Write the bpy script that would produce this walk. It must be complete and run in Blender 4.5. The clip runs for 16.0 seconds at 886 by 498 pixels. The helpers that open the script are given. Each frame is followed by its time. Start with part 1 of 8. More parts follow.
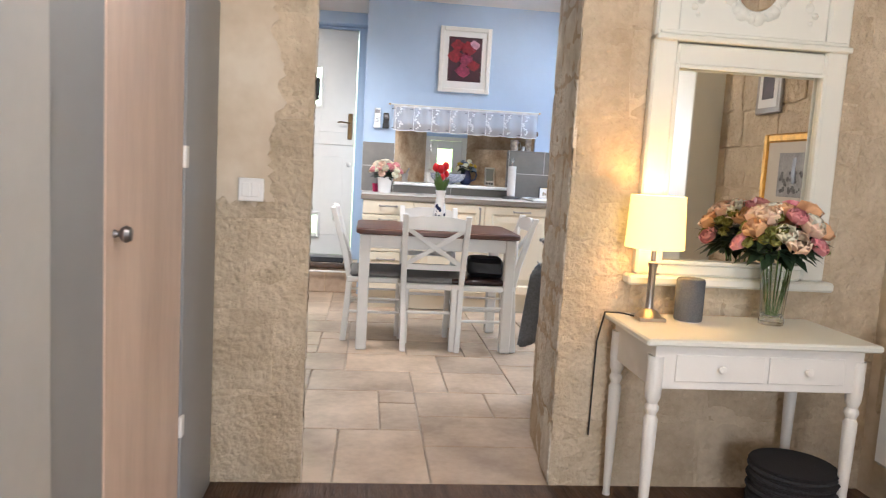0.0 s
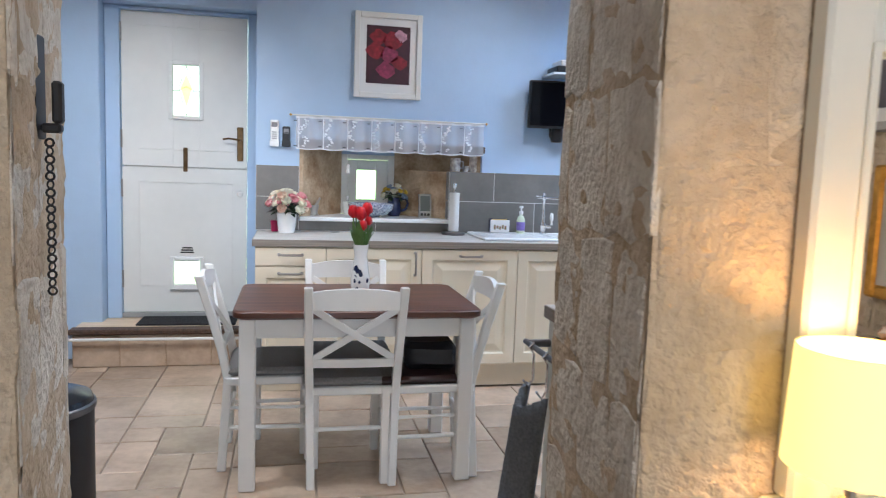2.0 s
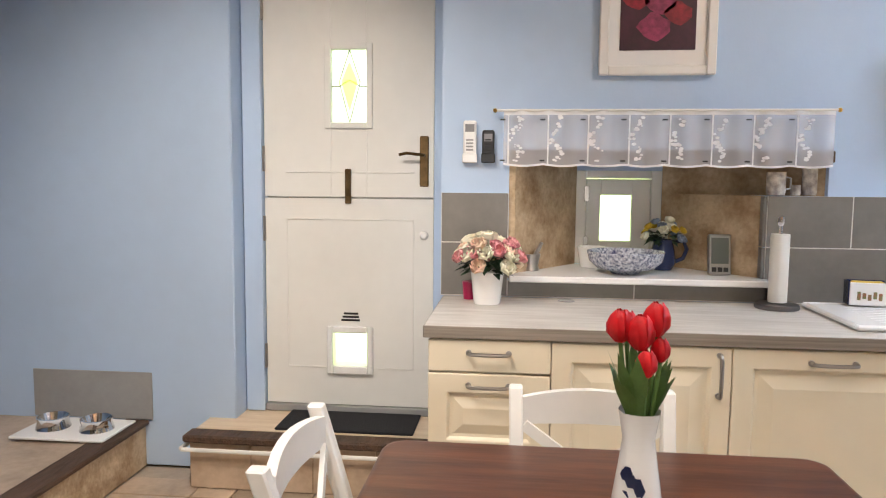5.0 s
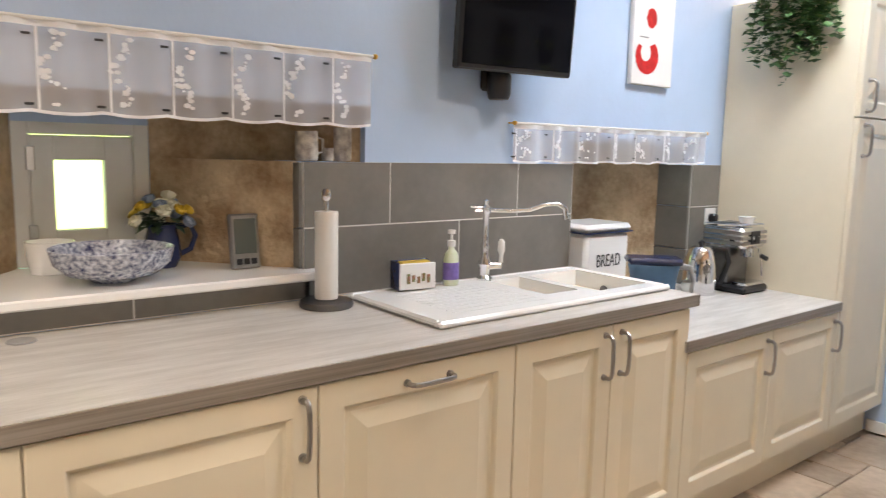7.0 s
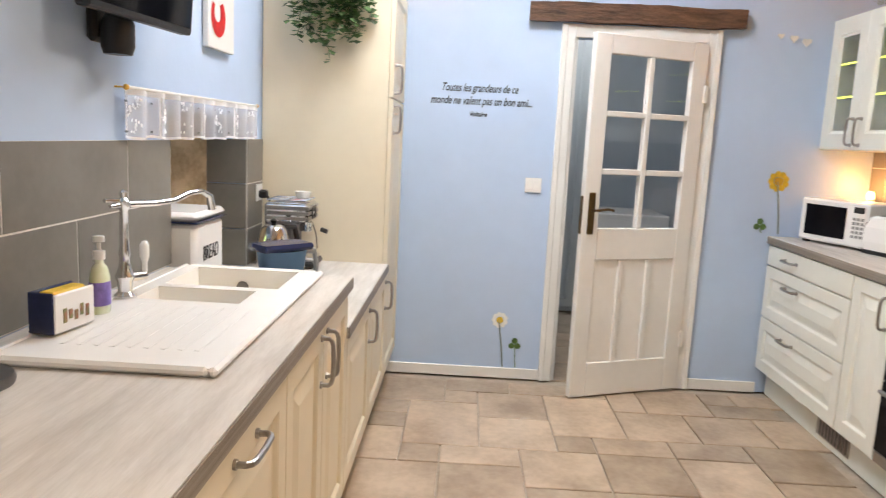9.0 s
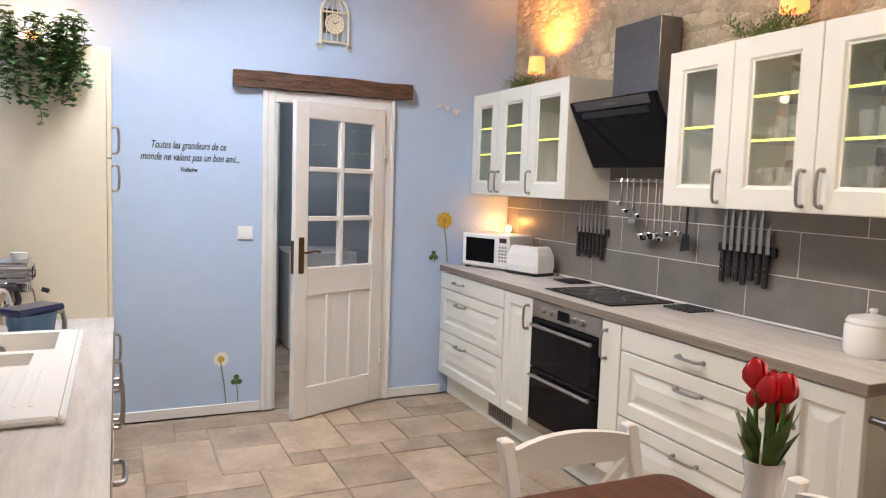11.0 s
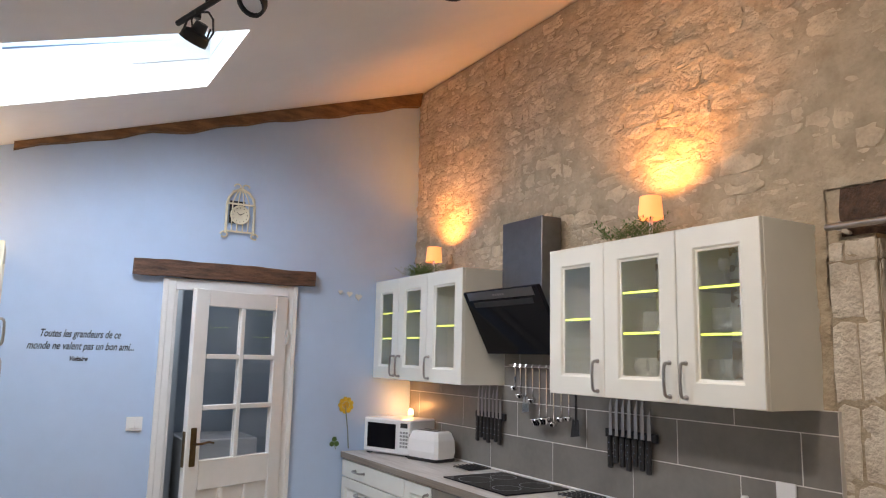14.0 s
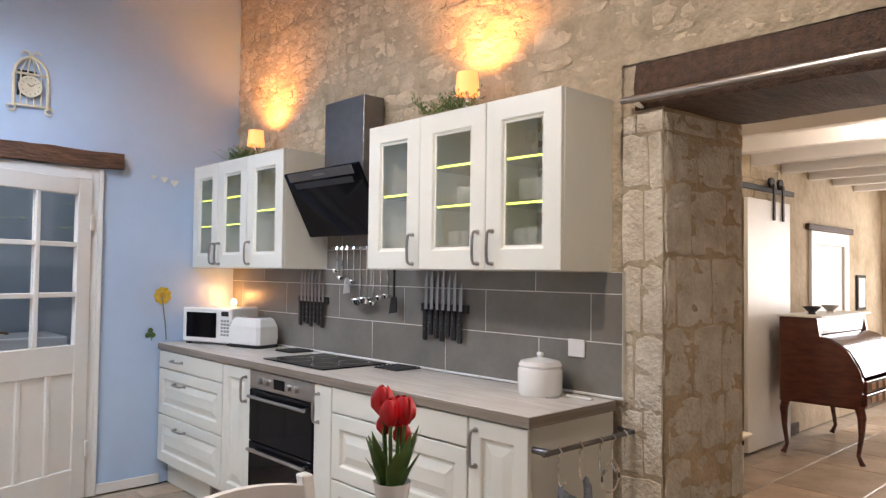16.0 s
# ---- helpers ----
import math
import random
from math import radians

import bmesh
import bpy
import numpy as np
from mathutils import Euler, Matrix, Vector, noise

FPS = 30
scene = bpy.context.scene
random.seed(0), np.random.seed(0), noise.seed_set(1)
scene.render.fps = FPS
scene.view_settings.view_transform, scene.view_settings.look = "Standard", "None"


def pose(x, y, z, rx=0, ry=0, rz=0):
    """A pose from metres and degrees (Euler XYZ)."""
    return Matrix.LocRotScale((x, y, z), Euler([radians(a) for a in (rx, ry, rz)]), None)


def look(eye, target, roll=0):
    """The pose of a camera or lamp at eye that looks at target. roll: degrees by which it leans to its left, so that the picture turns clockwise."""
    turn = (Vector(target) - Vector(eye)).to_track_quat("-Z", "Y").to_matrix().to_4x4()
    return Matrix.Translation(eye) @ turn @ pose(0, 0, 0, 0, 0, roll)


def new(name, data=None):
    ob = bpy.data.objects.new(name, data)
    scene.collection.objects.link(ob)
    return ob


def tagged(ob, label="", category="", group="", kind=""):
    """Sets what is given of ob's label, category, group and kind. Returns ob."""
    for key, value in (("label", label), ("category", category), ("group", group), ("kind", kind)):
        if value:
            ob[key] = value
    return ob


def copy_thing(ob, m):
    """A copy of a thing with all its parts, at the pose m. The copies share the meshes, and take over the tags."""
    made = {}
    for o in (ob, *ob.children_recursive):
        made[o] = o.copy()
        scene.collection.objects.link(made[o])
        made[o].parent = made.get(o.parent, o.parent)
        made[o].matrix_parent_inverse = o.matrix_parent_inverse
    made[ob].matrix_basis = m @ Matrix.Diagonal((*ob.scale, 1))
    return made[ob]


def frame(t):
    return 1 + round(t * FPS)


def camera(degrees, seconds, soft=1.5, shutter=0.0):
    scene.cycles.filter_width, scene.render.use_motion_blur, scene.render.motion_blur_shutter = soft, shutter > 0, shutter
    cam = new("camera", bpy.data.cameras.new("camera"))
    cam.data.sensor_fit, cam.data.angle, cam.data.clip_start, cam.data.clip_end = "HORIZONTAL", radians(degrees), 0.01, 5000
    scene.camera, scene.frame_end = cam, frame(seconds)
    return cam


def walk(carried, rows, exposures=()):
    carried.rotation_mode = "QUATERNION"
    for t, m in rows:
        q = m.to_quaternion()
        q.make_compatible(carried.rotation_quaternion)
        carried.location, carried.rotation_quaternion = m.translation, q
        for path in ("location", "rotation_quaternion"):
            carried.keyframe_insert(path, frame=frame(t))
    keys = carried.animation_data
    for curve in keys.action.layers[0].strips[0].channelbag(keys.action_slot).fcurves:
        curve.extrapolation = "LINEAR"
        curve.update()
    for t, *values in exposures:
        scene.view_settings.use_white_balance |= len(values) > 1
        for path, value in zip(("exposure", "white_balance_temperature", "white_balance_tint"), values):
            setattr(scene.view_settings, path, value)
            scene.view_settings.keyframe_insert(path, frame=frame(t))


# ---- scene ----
cam = camera(63.3, 16.0, soft=1.1, shutter=0.2)
PATH = [
    (0, (0.469, 0.438, 1.126), (0.682, 2.415, 0.906), 3.3),
    (0.5, (0.475, 0.784, 1.188), (0.889, 2.726, 0.955), 2.8),
    (1, (0.501, 1.112, 1.25), (1.015, 3.031, 1.021), 2.4),
    (1.5, (0.576, 1.507, 1.299), (1.099, 3.426, 1.087), 2.2),
    (2, (0.626, 1.89, 1.308), (1.041, 3.836, 1.1), 2.0),
    (2.5, (0.686, 2.263, 1.33), (0.903, 4.241, 1.125), 1.7),
    (3, (0.766, 2.625, 1.333), (0.732, 4.614, 1.129), 1.3),
    (3.2, (0.783, 2.761, 1.335), (0.649, 4.746, 1.13), 1.2),
    (5.3, (0.709, 3.91, 1.374), (0.502, 5.891, 1.186), 0.5),
    (5.5, (0.708, 4.004, 1.364), (0.658, 5.994, 1.171), 0.5),
    (6, (0.683, 4.268, 1.344), (1.08, 6.216, 1.127), 0.6),
    (6.5, (0.662, 4.479, 1.361), (1.509, 6.278, 1.118), 0.8),
    (7, (0.661, 4.721, 1.371), (1.894, 6.272, 1.097), 1.3),
    (7.5, (0.622, 4.97, 1.381), (2.18, 6.186, 1.094), 1.6),
    (8, (0.512, 5.242, 1.391), (2.299, 6.089, 1.093), 2.1),
    (8.5, (0.493, 5.498, 1.369), (2.416, 5.957, 1.063), 2.4),
    (9, (0.501, 5.697, 1.381), (2.476, 5.749, 1.071), 2.8),
    (9.5, (0.427, 5.841, 1.415), (2.374, 5.509, 1.106), 3.0),
    (10, (0.295, 5.94, 1.448), (2.169, 5.312, 1.144), 2.9),
    (10.2, (0.222, 5.969, 1.451), (2.069, 5.262, 1.149), 2.8),
    (12.3, (-0.105, 6.061, 1.549), (1.662, 5.125, 1.558), 2.0),
    (12.5, (-0.113, 6.055, 1.562), (1.651, 5.114, 1.615), 1.8),
    (13, (-0.12, 6.043, 1.572), (1.628, 5.085, 1.737), 1.7),
    (13.5, (-0.125, 6.024, 1.587), (1.602, 5.046, 1.832), 1.5),
    (14, (-0.129, 5.995, 1.571), (1.572, 4.985, 1.866), 1.3),
    (14.5, (-0.138, 5.945, 1.534), (1.528, 4.881, 1.836), 1.1),
    (15, (-0.149, 5.901, 1.481), (1.47, 4.757, 1.74), 0.9),
    (15.5, (-0.16, 5.884, 1.44), (1.391, 4.633, 1.61), 0.7),
    (16, (-0.168, 5.864, 1.4), (1.29, 4.497, 1.464), 0.7),
]
EXPOSURES = [(0.0, 0.42, 5280, 10), (1.0, 0.15, 5350, 9), (1.5, 0.08, 5300, 9), (2.0, -0.03, 4900, 8), (2.5, -0.05, 4300, 3), (3.0, 0.08, 5050, 8), (5.3, 0.05, 6100, 12), (6.0, -0.12, 6300, 12), (7.0, -0.1, 6500, 13), (8.5, 0.05, 7000, 14), (10.2, -0.03, 6800, 15), (12.5, -0.36, 6500, 18), (13.5, -0.54, 6350, 16), (15.0, -0.5, 6100, 15), (16.0, -0.2, 6100, 15)]
walk(cam, [(t, look(eye, target, roll)) for t, eye, target, roll in PATH], EXPOSURES)

# ---------------- light ----------------
W = bpy.data.worlds.new("sky")
scene.world = W
W.use_nodes = True
wn = W.node_tree
sky = wn.nodes.new("ShaderNodeTexSky")
sky.sky_type = "NISHITA"
sky.sun_disc = False
sky.sun_elevation, sky.sun_rotation = radians(48), radians(200)
wn.links.new(sky.outputs[0], wn.nodes["Background"].inputs[0])
wn.nodes["Background"].inputs[1].default_value = 0.12


def lamp(name, kind, where, power, colour, size=0.1, target=None, spot=None, blend=0.6):
    d = bpy.data.lights.new(name, kind)
    d.energy, d.color = power, colour
    if kind == "AREA":
        d.shape = "RECTANGLE"
        d.size, d.size_y = size
    elif kind == "SUN":
        d.angle = size
    else:
        d.shadow_soft_size = size
    if spot:
        d.spot_size, d.spot_blend = radians(spot), blend
    ob = new(name, d)
    ob.matrix_world = look(where, target) if target else pose(*where)
    return ob


sun = lamp("sun", "SUN", (0, -3, 9), 2.0, (1, 0.96, 0.9), radians(0.6), (1.5, 4, 2))
WARM = (1.0, 0.55, 0.2)
COOL = (1.0, 0.98, 0.95)

# ---------------- mesh helpers ----------------
ORIGIN = {}


def thing(name, base, label, category, group="", kind=""):
    ob = new(name)
    ob.empty_display_size = 0.05
    ob.location = base
    ORIGIN[ob.name] = Vector(base)
    return tagged(ob, label, category, group, kind)


def part(name, bm, material, parent=None, label="", smooth=False, world=True):
    """One mesh object from a bmesh whose points are in the world's metres."""
    o = ORIGIN.get(parent.name, Vector()) if parent else Vector()
    if world and parent:
        bmesh.ops.translate(bm, verts=bm.verts, vec=-o)
    bmesh.ops.recalc_face_normals(bm, faces=bm.faces)
    me = bpy.data.meshes.new(name)
    bm.to_mesh(me)
    bm.free()
    me.materials.append(material)
    if smooth:
        for p in me.polygons:
            p.use_smooth = True
        me.set_sharp_from_angle(angle=radians(40))
    ob = new(name, me)
    if parent:
        ob.parent = parent
        ORIGIN[ob.name] = o
    if label:
        ob["label"] = label
    return ob


def solid(name, bm, material, label, category="", kind="structure", smooth=False, group=""):
    return tagged(part(name, bm, material, smooth=smooth), label, category, group, kind)


def box(bm, x0, y0, z0, x1, y1, z1, b=0.0, m=None):
    """A box between two corners, its edges chamfered by b."""
    lo = [min(x0, x1), min(y0, y1), min(z0, z1)]
    hi = [max(x0, x1), max(y0, y1), max(z0, z1)]
    b = min(b, *(0.49 * (h - l) for l, h in zip(lo, hi)))
    c = [(-1, -1), (1, -1), (1, 1), (-1, 1)]

    def at(s, k):
        p = []
        for a in range(3):
            edge = hi[a] if s[a] > 0 else lo[a]
            p.append(edge if a == k or b <= 0 else edge - s[a] * b)
        v = Vector(p)
        return m @ v if m else v

    signs = [(i, j, k) for i in (-1, 1) for j in (-1, 1) for k in (-1, 1)]
    if b <= 0:
        vs = {s: bm.verts.new(at(s, 0)) for s in signs}
        v = {(s, k): vs[s] for s in signs for k in range(3)}
    else:
        v = {(s, k): bm.verts.new(at(s, k)) for s in signs for k in range(3)}
    for k in range(3):
        for e in (-1, 1):
            bm.faces.new([v[((*q[:k], e, *q[k:]), k)] for q in c])
    if b > 0:
        for s in signs:
            bm.faces.new([v[(s, k)] for k in range(3)])
        for k in range(3):
            i, j = [a for a in range(3) if a != k]
            for q in c:
                s, t = [0, 0, 0], [0, 0, 0]
                s[i] = t[i] = q[0]
                s[j] = t[j] = q[1]
                s[k], t[k] = -1, 1
                bm.faces.new([v[(tuple(s), i)], v[(tuple(t), i)], v[(tuple(t), j)], v[(tuple(s), j)]])
    return bm


def B(*boxes, b=0.003):
    bm = bmesh.new()
    for q in boxes:
        box(bm, *q, b=b)
    return bm


def prism(bm, outline, d):
    """A polygon pushed along the vector d."""
    d = Vector(d)
    lo = [bm.verts.new(Vector(p)) for p in outline]
    hi = [bm.verts.new(Vector(p) + d) for p in outline]
    bm.faces.new(lo)
    bm.faces.new(hi)
    n = len(lo)
    for i in range(n):
        bm.faces.new([lo[i], lo[(i + 1) % n], hi[(i + 1) % n], hi[i]])
    return bm


def lathe(bm, profile, at=(0, 0, 0), seg=20, sx=1.0, sy=1.0):
    """Turn (radius, height) pairs about a vertical axis."""
    at = Vector(at)
    rings = []
    for r, z in profile:
        if r < 1e-5:
            rings.append([bm.verts.new(at + Vector((0, 0, z)))])
        else:
            rings.append([bm.verts.new(at + Vector((sx * r * math.cos(6.28319 * i / seg), sy * r * math.sin(6.28319 * i / seg), z))) for i in range(seg)])
    for a, c in zip(rings, rings[1:]):
        for i in range(seg):
            j = (i + 1) % seg
            if len(a) == 1 and len(c) == 1:
                continue
            if len(a) == 1:
                bm.faces.new([a[0], c[i], c[j]])
            elif len(c) == 1:
                bm.faces.new([a[i], a[j], c[0]])
            else:
                bm.faces.new([a[i], a[j], c[j], c[i]])
    return bm


def tube(bm, pts, r, seg=8):
    """A round bar along points; r may be a list."""
    pts = [Vector(p) for p in pts]
    rs = r if isinstance(r, (list, tuple)) else [r] * len(pts)
    rings, side = [], None
    for i, p in enumerate(pts):
        d = (pts[min(i + 1, len(pts) - 1)] - pts[max(i - 1, 0)]).normalized()
        if side is None:
            side = d.cross(Vector((0, 0, 1)) if abs(d.z) < 0.9 else Vector((1, 0, 0)))
        side = (side - d * side.dot(d)).normalized()
        up = d.cross(side)
        rings.append([bm.verts.new(p + rs[i] * (math.cos(6.28319 * k / seg) * side + math.sin(6.28319 * k / seg) * up)) for k in range(seg)])
    for a, c in zip(rings, rings[1:]):
        for k in range(seg):
            bm.faces.new([a[k], a[(k + 1) % seg], c[(k + 1) % seg], c[k]])
    bm.faces.new(rings[0])
    bm.faces.new(rings[-1])
    return bm


def moved(bm, m):
    bmesh.ops.transform(bm, matrix=m, verts=bm.verts)
    return bm


def rough(bm, amount, scale):
    """Push the points about by noise, for worn timber and stone."""
    for v in bm.verts:
        v.co += amount * noise.noise_vector(v.co * scale)
    return bm


def lumpy_bar(bm, x0, x1, y0, y1, z0, z1, n=24, amount=0.015, axis=0):
    """A hewn beam along an axis with an uneven outline."""
    rings = []
    for i in range(n + 1):
        t = i / n
        ring = []
        for a, c in ((0, 0), (0.5, -0.02), (1, 0), (1.02, 0.5), (1, 1), (0.5, 1.02), (0, 1), (-0.02, 0.5)):
            p = Vector((x0 + (x1 - x0) * (t if axis == 0 else a), y0 + (y1 - y0) * (t if axis == 1 else a), z0 + (z1 - z0) * c))
            p += amount * noise.noise_vector(p * 5.0) + 0.4 * amount * noise.noise_vector(p * 17.0)
            ring.append(bm.verts.new(p))
        rings.append(ring)
    for a, c in zip(rings, rings[1:]):
        for k in range(8):
            bm.faces.new([a[k], a[(k + 1) % 8], c[(k + 1) % 8], c[k]])
    bm.faces.new(rings[0])
    bm.faces.new(rings[-1])
    return bm


# ---------------- materials ----------------
def material(name, colour, rough_=0.5, metal=0.0, vary=0.0, scale=6.0, bump=0.0, bscale=60.0, second=None, stretch=None, piece=0.0, coat=0.0, detail=6.0, place=False):
    """A principled surface; colour varies by noise at two scales towards a second colour, and from piece to piece. place: grain in the room's metres."""
    m = bpy.data.materials.new(name)
    m.use_nodes = True
    nt = m.node_tree
    p = nt.nodes["Principled BSDF"]
    p.inputs["Base Color"].default_value = (*colour, 1)
    p.inputs["Roughness"].default_value = rough_
    p.inputs["Metallic"].default_value = metal
    p.inputs["Coat Weight"].default_value = coat
    tc = nt.nodes.new("ShaderNodeTexCoord")
    mp = nt.nodes.new("ShaderNodeMapping")
    geo = nt.nodes.new("ShaderNodeNewGeometry")
    nt.links.new(geo.outputs["Position"] if place else tc.outputs["Object"], mp.inputs[0])
    if stretch:
        mp.inputs["Scale"].default_value = stretch
    out = None
    if piece:
        oi = nt.nodes.new("ShaderNodeObjectInfo")
        vm = nt.nodes.new("ShaderNodeVectorMath")
        vm.operation = "MULTIPLY_ADD"
        vm.inputs[1].default_value = (37, 53, 29)
        nt.links.new(oi.outputs["Random"], vm.inputs[0])
        nt.links.new(mp.outputs[0], vm.inputs[2])
        vec = vm.outputs[0]
    else:
        vec = mp.outputs[0]
    if vary or second:
        n1 = nt.nodes.new("ShaderNodeTexNoise")
        n1.inputs["Scale"].default_value, n1.inputs["Detail"].default_value = scale, detail
        n2 = nt.nodes.new("ShaderNodeTexNoise")
        n2.inputs["Scale"].default_value, n2.inputs["Detail"].default_value = scale * 7, 4.0
        for n in (n1, n2):
            nt.links.new(vec, n.inputs["Vector"])
        add = nt.nodes.new("ShaderNodeMath")
        add.operation = "MULTIPLY_ADD"
        add.inputs[1].default_value = 0.35
        nt.links.new(n2.outputs[0], add.inputs[0])
        nt.links.new(n1.outputs[0], add.inputs[2])
        ramp = nt.nodes.new("ShaderNodeValToRGB")
        two = second or tuple(c * (1 - vary) for c in colour)
        one = colour if second else tuple(min(1, c * (1 + 0.5 * vary)) for c in colour)
        ramp.color_ramp.elements[0].position, ramp.color_ramp.elements[0].color = 0.45, (*two, 1)
        ramp.color_ramp.elements[1].position, ramp.color_ramp.elements[1].color = 0.85, (*one, 1)
        nt.links.new(add.outputs[0], ramp.inputs[0])
        out = ramp.outputs[0]
    if piece:
        hsv = nt.nodes.new("ShaderNodeHueSaturation")
        mr = nt.nodes.new("ShaderNodeMapRange")
        mr.inputs["To Min"].default_value, mr.inputs["To Max"].default_value = 1 - piece, 1 + piece
        nt.links.new(oi.outputs["Random"], mr.inputs[0])
        nt.links.new(mr.outputs[0], hsv.inputs["Value"])
        if out:
            nt.links.new(out, hsv.inputs["Color"])
        else:
            hsv.inputs["Color"].default_value = (*colour, 1)
        out = hsv.outputs[0]
    if out:
        nt.links.new(out, p.inputs["Base Color"])
    if bump:
        nb = nt.nodes.new("ShaderNodeTexNoise")
        nb.inputs["Scale"].default_value, nb.inputs["Detail"].default_value = bscale, 8.0
        nt.links.new(vec, nb.inputs["Vector"])
        bp = nt.nodes.new("ShaderNodeBump")
        bp.inputs["Strength"].default_value, bp.inputs["Distance"].default_value = min(1.0, bump * 2), 0.02 * bump
        nt.links.new(nb.outputs[0], bp.inputs["Height"])
        nt.links.new(bp.outputs[0], p.inputs["Normal"])
    return m


def glass(name, colour=(1, 1, 1), rough_=0.02):
    m = bpy.data.materials.new(name)
    m.use_nodes = True
    p = m.node_tree.nodes["Principled BSDF"]
    p.inputs["Base Color"].default_value = (*colour, 1)
    p.inputs["Roughness"].default_value = rough_
    p.inputs["Transmission Weight"].default_value = 1.0
    p.inputs["IOR"].default_value = 1.45
    return m


def glow(name, colour, power):
    m = bpy.data.materials.new(name)
    m.use_nodes = True
    p = m.node_tree.nodes["Principled BSDF"]
    p.inputs["Base Color"].default_value = (*colour, 1)
    p.inputs["Emission Color"].default_value = (*colour, 1)
    p.inputs["Emission Strength"].default_value = power
    return m


BLUE = material("blue_wall_paint", (0.47, 0.60, 0.80), 0.7, vary=0.06, scale=1.5, bump=0.12, bscale=40)
CEIL = material("ceiling_paint", (0.8, 0.77, 0.74), 0.8, vary=0.05, scale=1.2, bump=0.08, bscale=30)
STONE = material("pale_stone", (0.80, 0.745, 0.64), 0.9, second=(0.57, 0.50, 0.40), scale=11, bump=1.0, bscale=55, piece=0.07, place=True)
ASHLAR = material("dressed_limestone", (0.66, 0.56, 0.41), 0.9, second=(0.48, 0.385, 0.26), scale=5, bump=1.0, bscale=45, piece=0.07, place=True)
RUBBLE = material("rubble_stone", (0.68, 0.59, 0.44), 0.92, second=(0.46, 0.38, 0.27), scale=11, bump=1.0, bscale=50, piece=0.07, place=True)
MORTAR = material("lime_mortar", (0.55, 0.47, 0.345), 0.95, second=(0.38, 0.31, 0.215), scale=7, bump=1.0, bscale=34)
PLASTER = material("lime_plaster", (0.66, 0.56, 0.42), 0.9, second=(0.42, 0.33, 0.21), scale=2.2, bump=0.7, bscale=14)
OLDPLASTER = material("old_smooth_plaster", (0.72, 0.64, 0.51), 0.85, second=(0.56, 0.46, 0.33), scale=3, bump=0.25, bscale=12)
REVEAL = material("ochre_reveal", (0.64, 0.50, 0.33), 0.85, second=(0.30, 0.19, 0.10), scale=7, bump=0.7, bscale=26)
FLOORT = material("travertine_tile", (0.54, 0.425, 0.315), 0.36, second=(0.32, 0.235, 0.16), scale=4, bump=0.16, bscale=30, piece=0.2, place=True)
GROUT = material("pale_grout", (0.47, 0.40, 0.32), 0.9, vary=0.2, bump=0.2)
WALLT = material("taupe_wall_tile", (0.20, 0.188, 0.17), 0.35, vary=0.16, scale=5, bump=0.05, bscale=90, piece=0.05)
TGROUT = material("white_grout", (0.72, 0.70, 0.66), 0.8, vary=0.1)
CREAM = material("cream_lacquer", (0.78, 0.70, 0.54), 0.38, vary=0.05, scale=2, bump=0.03, bscale=25)
# South cabinets share the cream lacquer; their whiter light is put in here.
IVORY_LITCREAM = material("ivory_and_lit_cream_lacquer", (0.78, 0.785, 0.72), 0.35, vary=0.04, scale=2, bump=0.03, bscale=25)
WHITE = material("white_paint", (0.80, 0.79, 0.76), 0.4, vary=0.05, scale=3, bump=0.05, bscale=30)
BRIGHT = material("white_enamel", (0.85, 0.85, 0.84), 0.18, vary=0.02, scale=3)
WORKTOP = material("grey_wood_worktop", (0.63, 0.605, 0.57), 0.4, second=(0.46, 0.43, 0.395), scale=3.2, stretch=(1.2, 9, 9), bump=0.08, bscale=12)
WORKEDGE = material("worktop_edge", (0.30, 0.26, 0.22), 0.45, second=(0.17, 0.14, 0.11), scale=3, stretch=(0.5, 1, 40), bump=0.1)
DARKWOOD = material("dark_beam_wood", (0.105, 0.055, 0.03), 0.6, second=(0.035, 0.018, 0.01), scale=4, stretch=(8, 1, 8), bump=0.5, bscale=12)
RAWBEAM = material("brown_beam_wood", (0.25, 0.13, 0.055), 0.65, second=(0.09, 0.045, 0.02), scale=5, stretch=(6, 1.2, 6), bump=0.6, bscale=14)
LINTEL = material("chestnut_lintel", (0.16, 0.08, 0.045), 0.6, second=(0.045, 0.022, 0.013), scale=6, stretch=(6, 1.2, 6), bump=0.6, bscale=14)
TABLEW = material("stained_pine", (0.135, 0.048, 0.022), 0.38, second=(0.05, 0.016, 0.008), scale=3, stretch=(1, 10, 10), bump=0.1, bscale=10, coat=0.03)
MAHOG = material("mahogany", (0.11, 0.028, 0.018), 0.25, second=(0.05, 0.012, 0.008), scale=4, stretch=(2, 2, 8), bump=0.05, coat=0.4)
STEEL = material("brushed_steel", (0.42, 0.40, 0.38), 0.32, 1.0, vary=0.1, scale=20)
DARKSTEEL = material("dark_steel", (0.2, 0.195, 0.2), 0.35, 1.0, vary=0.1, scale=20)
CHROME = material("chrome", (0.75, 0.75, 0.76), 0.08, 1.0)
BRONZE = material("aged_brass", (0.16, 0.105, 0.05), 0.4, 1.0, vary=0.3, scale=30)
IRON = material("black_iron", (0.02, 0.02, 0.022), 0.5, vary=0.3, scale=20)
BLACKG = material("black_glass", (0.004, 0.004, 0.006), 0.06)
BLACKG.node_tree.nodes["Principled BSDF"].inputs["Specular IOR Level"].default_value = 0.12
BLACKP = material("black_plastic", (0.014, 0.014, 0.016), 0.4, vary=0.3, scale=15)
GREYP = material("grey_plastic", (0.32, 0.32, 0.32), 0.45, vary=0.1)
